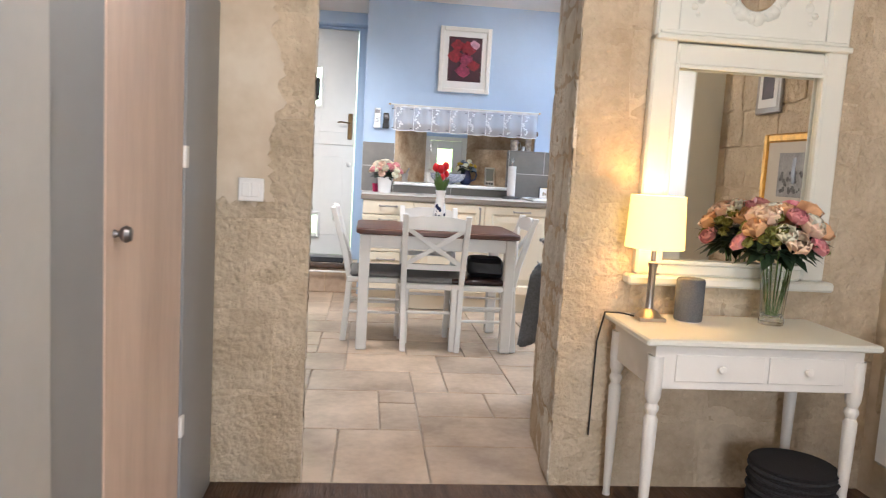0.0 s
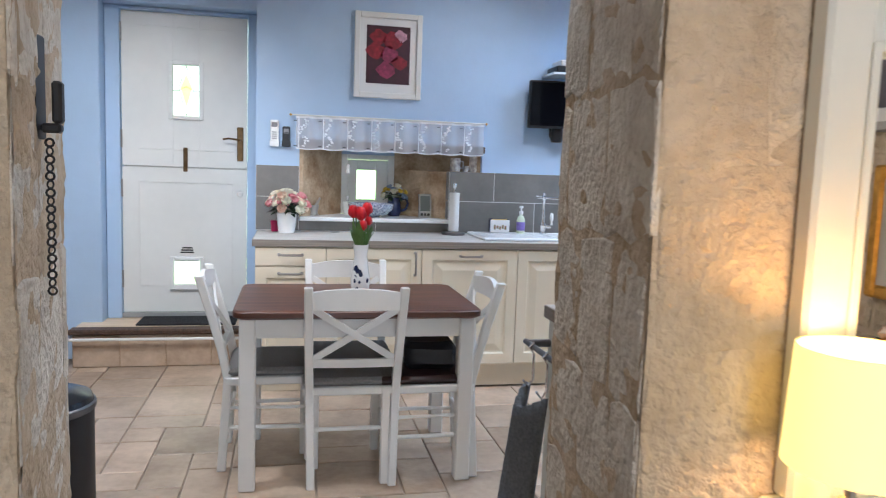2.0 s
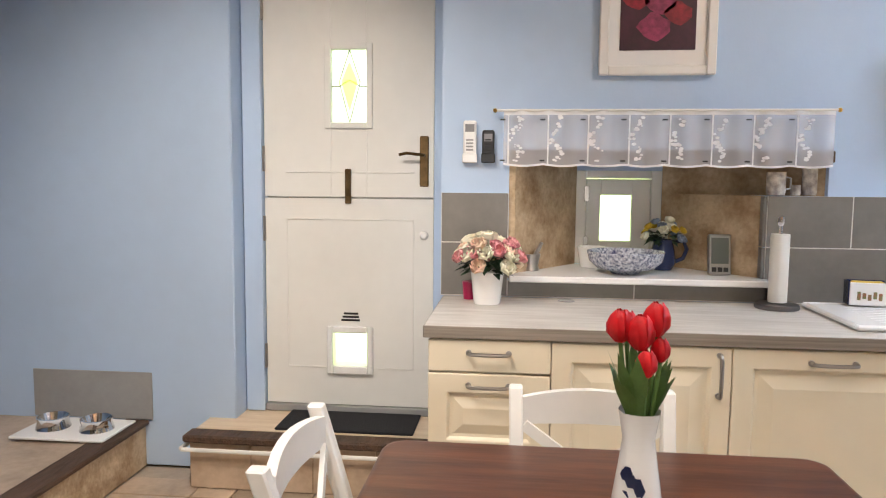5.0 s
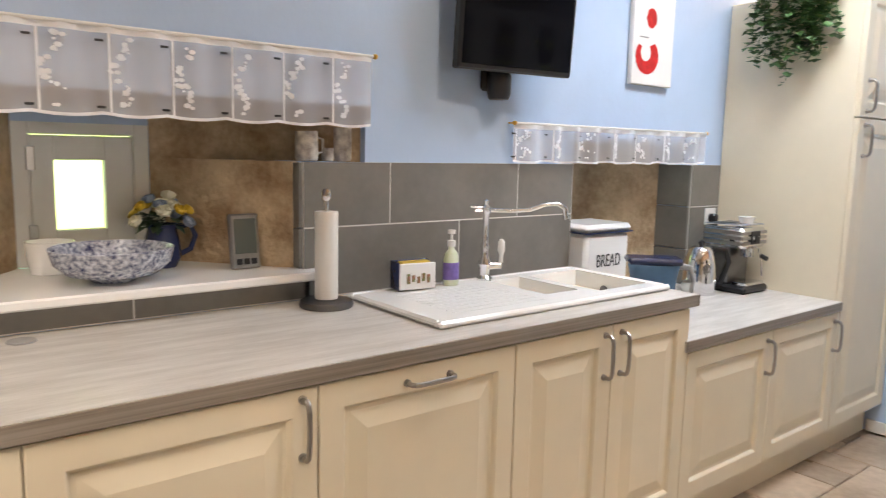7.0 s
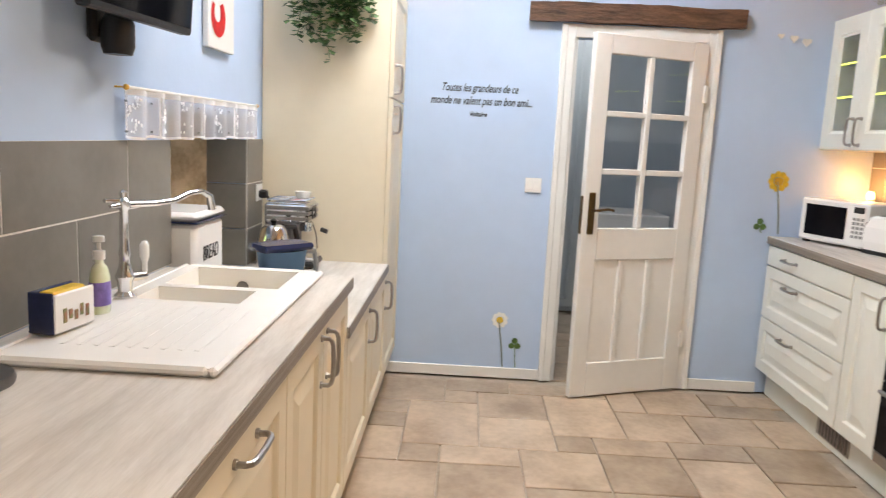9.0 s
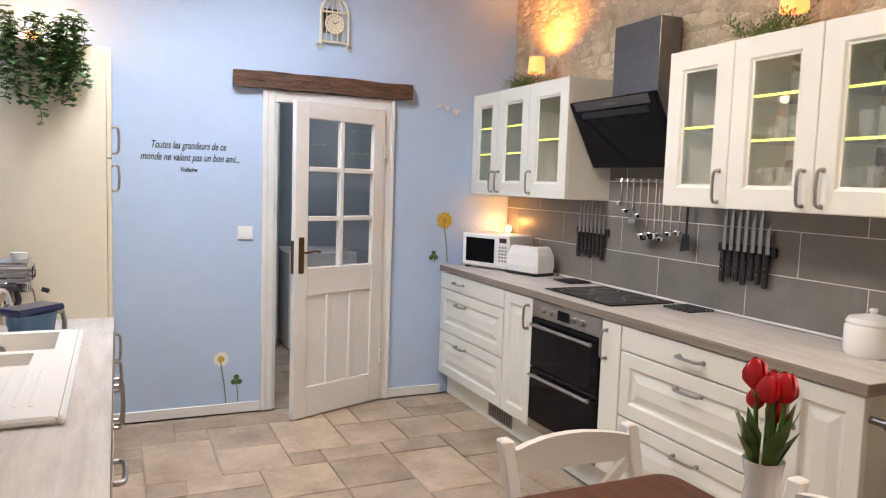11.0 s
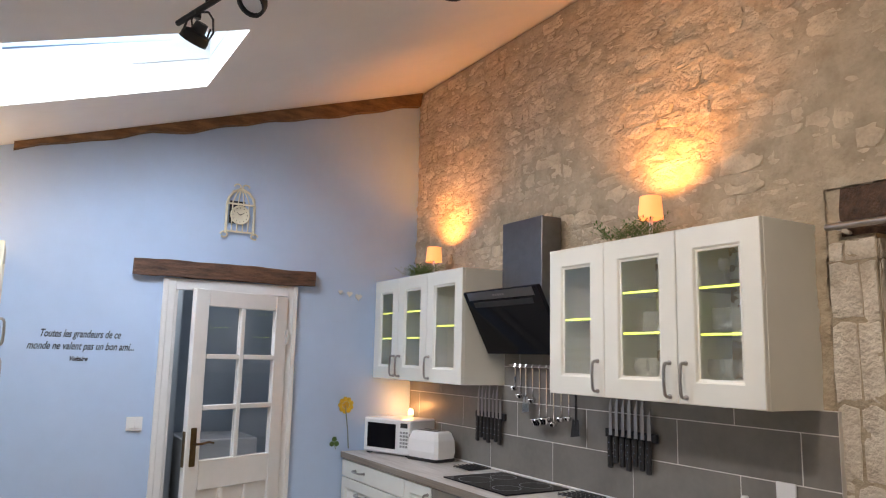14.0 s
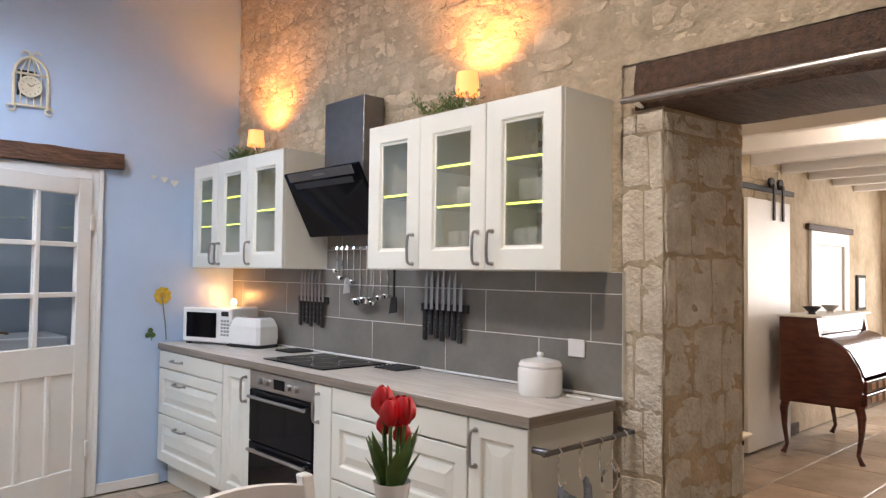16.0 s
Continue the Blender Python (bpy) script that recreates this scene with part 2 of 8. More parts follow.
CUSHION = material("warm_grey_cushion", (0.26, 0.25, 0.24), 0.95, vary=0.2, scale=120, bump=0.4, bscale=300)
GREYFAB = material("grey_fabric", (0.23, 0.25, 0.285), 0.95, vary=0.3, scale=120, bump=0.5, bscale=300)
GREYCUP = material("grey_cupboard_paint", (0.27, 0.28, 0.29), 0.5, vary=0.06, scale=2)
PINKW = material("pale_pink_wood", (0.62, 0.49, 0.40), 0.5, second=(0.5, 0.385, 0.31), scale=2, stretch=(6, 6, 1), bump=0.05)
BAREW = material("pale_wood", (0.72, 0.58, 0.42), 0.5, second=(0.58, 0.43, 0.28), scale=3, stretch=(1, 8, 8))
PANE = glass("window_glass")
VASEG = glass("vase_glass", (0.93, 0.96, 0.94))
FROST = glass("frosted_glass", (0.97, 1.0, 0.93), 0.35)
MIRROR = material("mirror_silver", (0.86, 0.86, 0.85), 0.01, 1.0)
LACE = material("white_lace", (0.82, 0.82, 0.84), 0.85, vary=0.05)
LEAFG = material("ivy_leaf", (0.085, 0.17, 0.045), 0.5, second=(0.03, 0.075, 0.024), scale=30)
LEAFD = material("dark_leaf", (0.03, 0.06, 0.028), 0.5, second=(0.012, 0.03, 0.014), scale=30)
STEMG = material("green_stem", (0.11, 0.2, 0.05), 0.5, vary=0.3, scale=30)
REDT = material("red_petal", (0.62, 0.006, 0.012), 0.45, second=(0.42, 0.003, 0.008), scale=30)
PINKR = material("pink_petal", (0.68, 0.2, 0.25), 0.6, second=(0.75, 0.42, 0.4), scale=20)
CREAMR = material("cream_petal", (0.80, 0.66, 0.47), 0.6, second=(0.82, 0.5, 0.4), scale=14)
WHITER = material("white_petal", (0.82, 0.8, 0.7), 0.6, second=(0.75, 0.72, 0.5), scale=14)
YELLOW = material("yellow_petal", (0.62, 0.42, 0.03), 0.6, vary=0.25, scale=40)
GOLD = material("gilt", (0.75, 0.43, 0.09), 0.3, 1.0, vary=0.3, scale=30)
NAVY = material("navy_glaze", (0.02, 0.03, 0.09), 0.2, vary=0.2, scale=10)
GREYRUB = material("dark_mat_weave", (0.02, 0.02, 0.024), 0.95, vary=0.4, scale=160, bump=0.6, bscale=200)
SHELFGLOW = glow("lit_shelf_edge", (0.85, 1.0, 0.12), 2.2)
CANDLEGLOW = glow("lit_small_shade", (1.0, 0.45, 0.13), 1.3)
GARDEN = glow("sunlit_garden", (0.9, 1.0, 0.5), 2.4)
gt = GARDEN.node_tree
gn = gt.nodes.new("ShaderNodeTexNoise")
gn.inputs["Scale"].default_value = 3.0
gr = gt.nodes.new("ShaderNodeValToRGB")
gr.color_ramp.elements[0].position, gr.color_ramp.elements[0].color = 0.42, (0.72, 0.85, 0.25, 1)
gr.color_ramp.elements[1].position, gr.color_ramp.elements[1].color = 0.58, (1.0, 1.0, 0.86, 1)
gt.links.new(gn.outputs[0], gr.inputs[0])
gt.links.new(gr.outputs[0], gt.nodes["Principled BSDF"].inputs["Emission Color"])
SKYGLOW = glow("sky_panel", (0.68, 0.87, 1.0), 1.05)

# ---------------- the plan ----------------
NW, EW, SW, LN = 6.69, 4.565, 3.43, 2.90      # kitchen walls: north, east, south face, living side of the south wall
JL, JR, JLK, JRK = 0.276, 1.17, 0.185, 1.225                            # the opening between the rooms
WX, WEND, WR = -1.04, 5.62, 6.95               # west stone wall, its end, the wall beside the back door
CN, CL, CS = 0.905, 0.748, 0.915               # worktop heights


def roof(y):
    return 3.565 - 0.322 * (y - 3.455)


# floor slab and living floor
solid("ground", B((-3.2, -3.6, -0.3, 7.2, 7.9, -0.012), b=0), GROUT, "pale grout bed under the stone floor tiles", "floor")

# north wall: blue, with two deep window openings and the back-door alcove
solid("wall_north", B(
    (0.40, NW, 0, 2.88, 7.3, 0.98), (2.88, NW, 0, 3.72, 7.3, 0.70), (0.40, NW, 0.98, 0.675, 7.3, 2.7), (0.675, NW, 1.50, 2.88, 7.3, 2.7), (2.88, NW, 1.42, 3.72, 7.3, 2.7), (3.72, NW, 0, 4.565, 7.3, 2.7),
    (1.675, NW, 0.98, 2.88, 7.3, 1.325), (1.90, NW, 1.325, 2.88, 7.3, 1.50), (1.675, 6.9, 1.325, 1.90, 7.3, 1.5),
    (0.675, 7.1, 0.98, 0.975, 7.3, 1.5), (1.354, 7.1, 0.98, 1.675, 7.3, 1.5), (0.975, 7.1, 1.425, 1.354, 7.3, 1.5), (2.95, 7.1, 1.395, 3.24, 7.3, 1.42), (3.24, 7.1, 0.70, 3.72, 7.3, 1.42), (2.88, 7.1, 0.70, 2.95, 7.3, 1.42), b=0),
    BLUE, "pale blue painted kitchen wall with two deep windows", "wall")
for q in ((-3.0, WR, 0, -0.59, 7.3, 3.0), (-0.59, WR, 2.34, 0.40, 7.3, 2.8), (-3.0, 5.4, 0, -2.8, WR, 3.2), (-2.8, 5.42, 0, WX - 0.4, 5.62, 3.2)):
    solid("wall_northwest", B(q, b=0.006), BLUE, "pale blue painted wall beside the back door", "wall")
solid("wall_outer", B((-0.59, 7.16, 0, -0.49, 7.3, 2.34), (0.33, 7.16, 0, 0.40, 7.3, 2.34), b=0), BLUE, "pale blue painted reveal behind the back door frame", "wall")

# window reveals, splayed, ochre stone
bm = bmesh.new()
prism(bm, [(0.675, NW + 0.004, 0.98), (0.70, NW + 0.004, 0.98), (0.975, 7.1, 0.98), (0.675, 7.1, 0.98)], (0, 0, 0.52))
prism(bm, [(1.675, NW + 0.03, 0.98), (1.66, NW + 0.03, 0.98), (1.354, 7.1, 0.98), (1.675, 7.1, 0.98)], (0, 0, 0.345))
prism(bm, [(1.90, NW + 0.03, 1.325), (1.66, 6.9, 1.325), (1.354, 7.1, 1.325), (1.90, 7.1, 1.325)], (0, 0, 0.175))
solid("wall_reveal", bm, REVEAL, "rough ochre plastered stone window reveal", "wall")
bm = bmesh.new()
prism(bm, [(3.72, 6.86, 0.752), (3.71, 6.86, 0.752), (3.24, 7.1, 0.752), (3.72, 7.1, 0.752)], (0, 0, 0.66))
solid("wall_reveal", bm, REVEAL, "rough ochre plastered stone window reveal", "wall")
solid("trim", B((0.66, NW - 0.004, 1.455, 1.92, NW + 0.06, 1.50), b=0.004), DARKWOOD, "dark wooden lintel behind the lace curtain", "trim")

# east wall with the doorway
solid("wall_east", B((EW, 3.3, 0, 4.75, 4.425, 3.7), (EW, 5.14, 0, 4.75, 7.3, 3.7), (EW, 4.425, 1.96, 4.75, 5.14, 3.7), b=0), BLUE, "pale blue painted wall with a panelled glass door", "wall")
# south wall: stone, with the wide opening
bm = B((JL, LN, 2.25, JR, SW, 3.7), b=0)
prism(bm, [(JR, LN, 0), (EW, LN, 0), (EW, SW, 0), (JRK, SW, 0)], (0, 0, 2.25))
prism(bm, [(JL - 1.4, LN, 0), (JL, LN, 0), (JLK, SW, 0), (JL - 1.4, SW, 0)], (0, 0, 2.25))
box(bm, JR, LN, 2.25, EW, SW, 3.7, 0)
box(bm, JL - 1.4, LN, 2.25, JL, SW, 3.7, 0)
solid("wall_south", bm, MORTAR, "old rubble stone wall in brown lime mortar", "wall")
solid("wall_west", B((WX - 0.4, LN, 0, WX, WEND, 3.7), b=0.01), MORTAR, "old rubble stone wall ending in a rough corner", "wall")
# sloping ceiling with the skylight hole
bm = bmesh.new()
sx0, sx1, sy0, sy1 = 2.95, 3.78, 5.20, 6.16
for x0, x1, y0, y1 in ((-3.0, sx0, 2.9, 7.32), (sx1, 4.75, 2.9, 7.32), (sx0, sx1, 2.9, sy0), (sx0, sx1, sy1, 7.32)):
    prism(bm, [(x0, y0, roof(y0)), (x1, y0, roof(y0)), (x1, y1, roof(y1)), (x0, y1, roof(y1))], (0, 0, 0.16))
solid("ceiling", bm, CEIL, "white sloping ceiling with a roof window", "ceiling")
bm = bmesh.new()
for x0, x1, y0, y1 in ((sx0 - 0.03, sx0 + 0.0, sy0, sy1), (sx1, sx1 + 0.03, sy0, sy1), (sx0 - 0.03, sx1 + 0.03, sy0 - 0.03, sy0), (sx0 - 0.03, sx1 + 0.03, sy1, sy1 + 0.03)):
    prism(bm, [(x0, y0, roof(y0) + 0.165), (x1, y0, roof(y0) + 0.165), (x1, y1, roof(y1) + 0.165), (x0, y1, roof(y1) + 0.165)], (0, 0, 0.12))
skyl = solid("window_1", bm, WHITE, "roof window set in the sloping ceiling", "window")
bm = bmesh.new()
prism(bm, [(sx0 - 0.03, sy0 - 0.03, roof(sy0) + 0.30), (sx1 + 0.03, sy0 - 0.03, roof(sy0) + 0.30), (sx1 + 0.03, sy1 + 0.03, roof(sy1) + 0.30), (sx0 - 0.03, sy1 + 0.03, roof(sy1) + 0.30)], (0, 0, 0.01))
solid("backdrop", bm, SKYGLOW, "bright overcast sky above the roof window", "sky")
# living room shell
# the opening in the unseen south wall is added for the daylight fill
solid("wall_living", B((2.38, -3.4, 0, 2.7, LN, 2.6), (-3.0, -3.6, 0, 2.7, -3.4, 0.7), (-3.0, -3.6, 0.7, 0.2, -3.4, 2.1), (1.8, -3.6, 0.7, 2.7, -3.4, 2.1), (-3.0, -3.6, 2.1, 2.7, -3.4, 2.6), (-0.3, 1.4, 1.62, -0.06, LN, 2.6), (-0.3, -0.6, 0, -0.06, 1.3, 2.6), (-3.0, -3.4, 0, -2.8, -0.6, 2.6), (-3.0, -0.8, 0, -0.3, -0.6, 2.6), b=0),
      PLASTER, "rough ochre stone wall of the living room", "wall")
solid("ceiling", B((-3.0, -3.6, 2.42, 2.7, LN, 2.6), b=0), CEIL, "white boarded living room ceiling", "ceiling")
# utility room behind the glazed door
solid("wall_utility", B((4.75, 3.4, 0, 6.9, 3.5, 2.6), (4.75, 6.3, 0, 6.9, 6.4, 2.6), (6.8, 3.5, 0, 6.9, 6.3, 2.6), b=0), material("utility_paint", (0.4, 0.46, 0.52), 0.7, vary=0.06), "grey-blue painted utility room wall", "wall")
solid("ceiling", B((4.75, 3.4, 2.5, 6.9, 6.4, 2.6), b=0), CEIL, "white utility room ceiling", "ceiling")
solid("backdrop", B((-0.9, 7.72, 0.1, 4.2, 7.74, 2.6), b=0), GARDEN, "bright sunlit garden beyond the windows", "garden")

# ---------------- kitchen units ----------------
NFRONT, SFRONT = 6.08, 3.955


def facing_south(y):
    """Local (along, out, up) to the world for fronts that face south."""
    return Matrix(((1, 0, 0, 0), (0, -1, 0, y), (0, 0, 1, 0), (0, 0, 0, 1)))


def facing_north(y):
    return Matrix(((1, 0, 0, 0), (0, 1, 0, y), (0, 0, 1, 0), (0, 0, 0, 1)))


def facing_west(x):
    return Matrix(((0, -1, 0, x), (1, 0, 0, 0), (0, 0, 1, 0), (0, 0, 0, 1)))


def facing_east(x):
    return Matrix(((0, 1, 0, x), (1, 0, 0, 0), (0, 0, 1, 0), (0, 0, 0, 1)))


def raised_front(u0, u1, v0, v1, m, stile=0.065, slab=False, glazed=False):
    """A cupboard front with a moulded frame and a raised field."""
    bm = bmesh.new()
    g = 0.0015
    u0, u1, v0, v1 = u0 + g, u1 - g, v0 + g, v1 - g
    if slab:
        return moved(box(bm, u0, 0, v0, u1, 0.02, v1, 0.003), m)
    s = min(stile, 0.3 * (v1 - v0), 0.3 * (u1 - u0))
    k = min(0.04, 0.2 * (v1 - v0 - 2 * s), 0.2 * (u1 - u0 - 2 * s))
    loops = [(0, 0), (0, 0.017), (0.003, 0.02), (s - 0.004, 0.02), (s, 0.017)]
    loops += [(s + 0.004, 0.011), (s + 0.012, 0.009), (s + 0.012, 0.0), (0, 0)] if glazed else [(s + 0.006, 0.009), (s + 0.016, 0.0085), (s + 0.016 + k, 0.018), (s + 0.020 + k, 0.019)]
    rings = []
    for d, w in loops[:-1] if glazed else loops:
        rings.append([bm.verts.new((u, w, v)) for u, v in ((u0 + d, v0 + d), (u1 - d, v0 + d), (u1 - d, v1 - d), (u0 + d, v1 - d))])
    if glazed:
        rings.append(rings[0])
    for a, c in zip(rings, rings[1:]):
        for i in range(4):
            bm.faces.new([a[i], a[(i + 1) % 4], c[(i + 1) % 4], c[i]])
    if not glazed:
        bm.faces.new(rings[0])
        bm.faces.new(rings[-1])
    return moved(bm, m)


def pull(u, v, m, upright=True, length=0.13, r=0.0065, out=0.02):
    """A bow handle in brushed steel."""
    h = length / 2
    bm = bmesh.new()
    pts = []
    for d, w in ((-h, 0), (-h, 0.022), (-h + 0.006, 0.029), (-h + 0.018, 0.033), (0, 0.035), (h - 0.018, 0.033), (h - 0.006, 0.029), (h, 0.022), (h, 0)):
        pts.append((u, out + w, v + d) if upright else (u + d, out + w, v))
    tube(bm, pts, r, 8)
    for d in (-h, h):
        tube(bm, [(u, out, v + d), (u, out + 0.006, v + d)] if upright else [(u + d, out, v), (u + d, out + 0.006, v)], r * 1.5, 10)
    return moved(bm, m)


def base_unit(x0, x1, top, m, ybox, paint, fronts, label):
    """A floor cupboard: carcass and fronts, each a list of (name, u0, u1, v0, v1, slab, handle)."""
    u = thing("base_cabinet", ((x0 + x1) / 2, sum(ybox) / 2, 0.15), label, "cabinet", "base cabinets")
    part("body", B((x0 + 0.001, ybox[0], 0.152, x1 - 0.001, ybox[1], top - 0.042), b=0.001), paint, u)
    for name, u0, u1, v0, v1, slab, handle in fronts:
        d = part(name, raised_front(u0, u1, v0, v1, m, slab=slab), paint, u)
        if handle:
            part("handle", pull(handle[0], handle[1], m, handle[2], handle[3] if len(handle) > 3 else 0.13), STEEL, d, "brushed steel bow handle")
    return u


mN, mS = facing_south(NFRONT), facing_north(SFRONT)
yN, yS = (NFRONT + 0.001, NW - 0.006), (SW + 0.036, SFRONT - 0.001)
KT = CN - 0.045
base_unit(0.428, 0.828, CN, mN, yN, CREAM, [("drawer", 0.428, 0.828, 0.752, KT, True, (0.627, 0.838 - 0.02, False)), ("drawer", 0.428, 0.828, 0.46, 0.748, False, (0.627, 0.71, False)), ("drawer", 0.428, 0.828, 0.155, 0.456, False, (0.627, 0.40, False))], "cream three-drawer base cabinet under the worktop")
base_unit(0.828, 1.39, CN, mN, yN, CREAM, [("door", 0.828, 1.39, 0.155, KT, False, (1.35, 0.77, True))], "cream base cabinet with one moulded door")
base_unit(1.39, 1.985, CN, mN, yN, CREAM, [("door", 1.39, 1.985, 0.155, KT, False, (1.69, 0.82, False))], "cream door-fronted dishwasher under the sink drainer")
base_unit(1.985, 2.80, CN, mN, yN, CREAM, [("door", 1.985, 2.392, 0.155, KT, False, (2.355, 0.765, True)), ("door", 2.392, 2.80, 0.155, KT, False, (2.432, 0.765, True))], "cream double-door cabinet under the sink")
KL = CL - 0.045
base_unit(2.80, 3.385, CL, mN, yN, CREAM, [("door", 2.80, 3.385, 0.155, KL, False, (3.345, 0.60, True))], "cream low base cabinet under the lower worktop")
base_unit(3.385, 3.965, CL, mN, yN, CREAM, [("door", 3.385, 3.965, 0.155, KL, False, (3.925, 0.60, True))], "cream low base cabinet beside the tall cupboard")
tall = thing("tall_cabinet", (4.26, 6.35, 0.15), "tall cream larder cabinet beside the blue wall", "cabinet")
part("body", B((3.97, NFRONT + 0.002, 0.152, 4.56, NW - 0.004, 2.09), b=0.003), CREAM, tall)
for v0, v1, hv in ((0.155, 1.545, 1.45), (1.549, 2.087, 1.64)):
    d = part("door", raised_front(3.97, 4.56, v0, v1, mN), CREAM, tall)
    part("handle", pull(4.03, hv, mN, True), STEEL, d, "brushed steel bow handle")
solid("trim", B((0.44, NFRONT + 0.05, 0.0, 4.55, NFRONT + 0.066, 0.151), b=0.001), CREAM, "cream kitchen plinth under the cabinets", "plinth")


def slab_top(name, q, edge, label, hole=None):
    """A worktop slab, with a cut-out for the sink where hole (x0, y0, x1, y1) is given."""
    t = thing(name, (q[0], q[1], q[2]), label, "worktop")
    bm = bmesh.new()
    if hole:
        a, c, e, f = hole
        xs, ys = (q[0], a, e, q[3]), (q[1], c, f, q[4])
        v = {(i, j, k): bm.verts.new((xs[i], ys[j], q[2 + 3 * k])) for i in range(4) for j in range(4) for k in range(2)}
        for i in range(3):
            for j in range(3):
                if (i, j) != (1, 1):
                    for k in range(2):
                        bm.faces.new([v[i, j, k], v[i + 1, j, k], v[i + 1, j + 1, k], v[i, j + 1, k]])
        for i in range(3):
            for p, r in (((i, 0), (i + 1, 0)), ((i, 3), (i + 1, 3)), ((0, i), (0, i + 1)), ((3, i), (3, i + 1))):
                bm.faces.new([v[(*p, 0)], v[(*r, 0)], v[(*r, 1)], v[(*p, 1)]])
        for p, r in (((1, 1), (2, 1)), ((1, 2), (2, 2)), ((1, 1), (1, 2)), ((2, 1), (2, 2))):
            bm.faces.new([v[(*p, 0)], v[(*r, 0)], v[(*r, 1)], v[(*p, 1)]])
    else:
        box(bm, *q, b=0.002)
    part("top", bm, WORKTOP, t)
    for e in edge:
        part("edge", B(e, b=0.002), WORKEDGE, t, "darker ribbed wood-grain edge")
    return t


WY = NFRONT - 0.03
slab_top("worktop", (0.416, WY + 0.004, CN - 0.04, 2.832, NW - 0.012, CN),
         [(0.416, WY, CN - 0.04, 2.832, WY + 0.0035, CN - 0.001), (0.4125, WY, CN - 0.04, 0.4155, NW - 0.012, CN - 0.001), (2.8325, WY, CN - 0.04, 2.836, NW - 0.012, CN - 0.001)], "pale grey wood-grain worktop along the window wall", (2.30, 6.20, 2.80, 6.57))
slab_top("worktop", (2.78, WY + 0.004, CL - 0.04, 3.966, 7.06, CL), [(2.78, WY, CL - 0.04, 3.966, WY + 0.0035, CL - 0.001)], "lower pale grey wood-grain worktop section")

# south units
KS = CS - 0.045
base_unit(3.655, 4.555, CS, mS, yS, IVORY_LITCREAM, [("drawer", 3.655, 4.555, 0.757, KS, True, (4.26, 0.815, False)), ("drawer", 3.655, 4.555, 0.46, 0.753, False, (4.22, 0.672, False)), ("drawer", 3.655, 4.555, 0.155, 0.456, False, (4.2, 0.395, False))], "cream three-drawer base cabinet beside the wall, whitened for its light")
base_unit(3.34, 3.65, CS, mS, yS, IVORY_LITCREAM, [("door", 3.34, 3.65, 0.155, KS, False, (3.375, 0.76, True))], "narrow cream base cabinet beside the oven, whitened for its light")
base_unit(2.58, 2.72, CS, mS, yS, IVORY_LITCREAM, [("door", 2.58, 2.72, 0.155, KS, True, (2.68, 0.76, True))], "narrow cream pull-out cabinet beside the oven, whitened for its light")
base_unit(1.705, 2.575, CS, mS, yS, IVORY_LITCREAM, [("drawer", 1.705, 2.575, 0.757, KS, True, (2.14, 0.815, False)), ("drawer", 1.705, 2.575, 0.46, 0.753, False, (2.14, 0.68, False)), ("drawer", 1.705, 2.575, 0.155, 0.456, False, (2.14, 0.4, False))], "wide cream three-drawer base cabinet, whitened for its light")
base_unit(1.415, 1.70, CS, mS, yS, IVORY_LITCREAM, [("door", 1.415, 1.70, 0.155, KS, False, (1.66, 0.765, True))], "cream end base cabinet at the doorway, whitened for its light")
solid("trim", B((1.43, SFRONT - 0.066, 0.0, 4.55, SFRONT - 0.05, 0.151), b=0.001), IVORY_LITCREAM, "cream kitchen plinth under the cabinets, whitened for its light", "plinth")
slab_top("worktop", (1.405, SW + 0.04, CS - 0.04, 4.562, SFRONT + 0.026, CS), [(1.405, SFRONT + 0.0265, CS - 0.04, 4.562, SFRONT + 0.03, CS - 0.001), (1.4015, SW + 0.04, CS - 0.04, 1.4045, SFRONT + 0.03, CS - 0.001)], "pale grey wood-grain worktop along the stone wall")

# built-in double oven
ov = thing("double_oven", (3.03, 3.7, 0.15), "black glass double oven with steel trim under the hob", "oven")
part("body", B((2.725, SW + 0.1, 0.155, 3.335, SFRONT - 0.002, KS), b=0.002), DARKSTEEL, ov)
part("control_panel", B((2.725, SFRONT, 0.775, 3.335, SFRONT + 0.02, KS), b=0.003), STEEL, ov, "brushed steel panel with knobs")
part("display", B((2.985, SFRONT + 0.0205, 0.795, 3.09, SFRONT + 0.022, 0.845), b=0.001), BLACKG, ov)
for x in (2.87, 2.94, 3.15, 3.22):
    part("knob", moved(lathe(bmesh.new(), [(0, 0), (0.017, 0), (0.017, 0.018), (0.012, 0.022), (0, 0.022)], seg=16), Matrix.Translation((x, SFRONT + 0.02, 0.82)) @ pose(0, 0, 0, -90)), STEEL, ov, smooth=True)
for v0, v1 in ((0.50, 0.771), (0.205, 0.496)):
    d = part("oven_door", B((2.727, SFRONT, v0, 3.333, SFRONT + 0.024, v1), b=0.004), BLACKG, ov, "black glass oven door")
    bm = tube(bmesh.new(), [(2.76, SFRONT + 0.05, v1 - 0.035), (3.30, SFRONT + 0.05, v1 - 0.035)], 0.009, 10)
    for x in (2.79, 3.27):
        tube(bm, [(x, SFRONT + 0.024, v1 - 0.035), (x, SFRONT + 0.05, v1 - 0.035)], 0.006, 8)
    part("handle", bm, STEEL, d, "straight steel oven handle", True)
part("bottom_trim", B((2.727, SFRONT, 0.155, 3.333, SFRONT + 0.02, 0.201), b=0.003), STEEL, ov)
vent = thing("plinth_vent", (3.75, SFRONT - 0.045, 0.03), "small steel ventilation grille in the plinth", "vent")
part("frame", B((3.62, SFRONT - 0.0495, 0.03, 3.92, SFRONT - 0.045, 0.12), b=0.001), STEEL, vent)
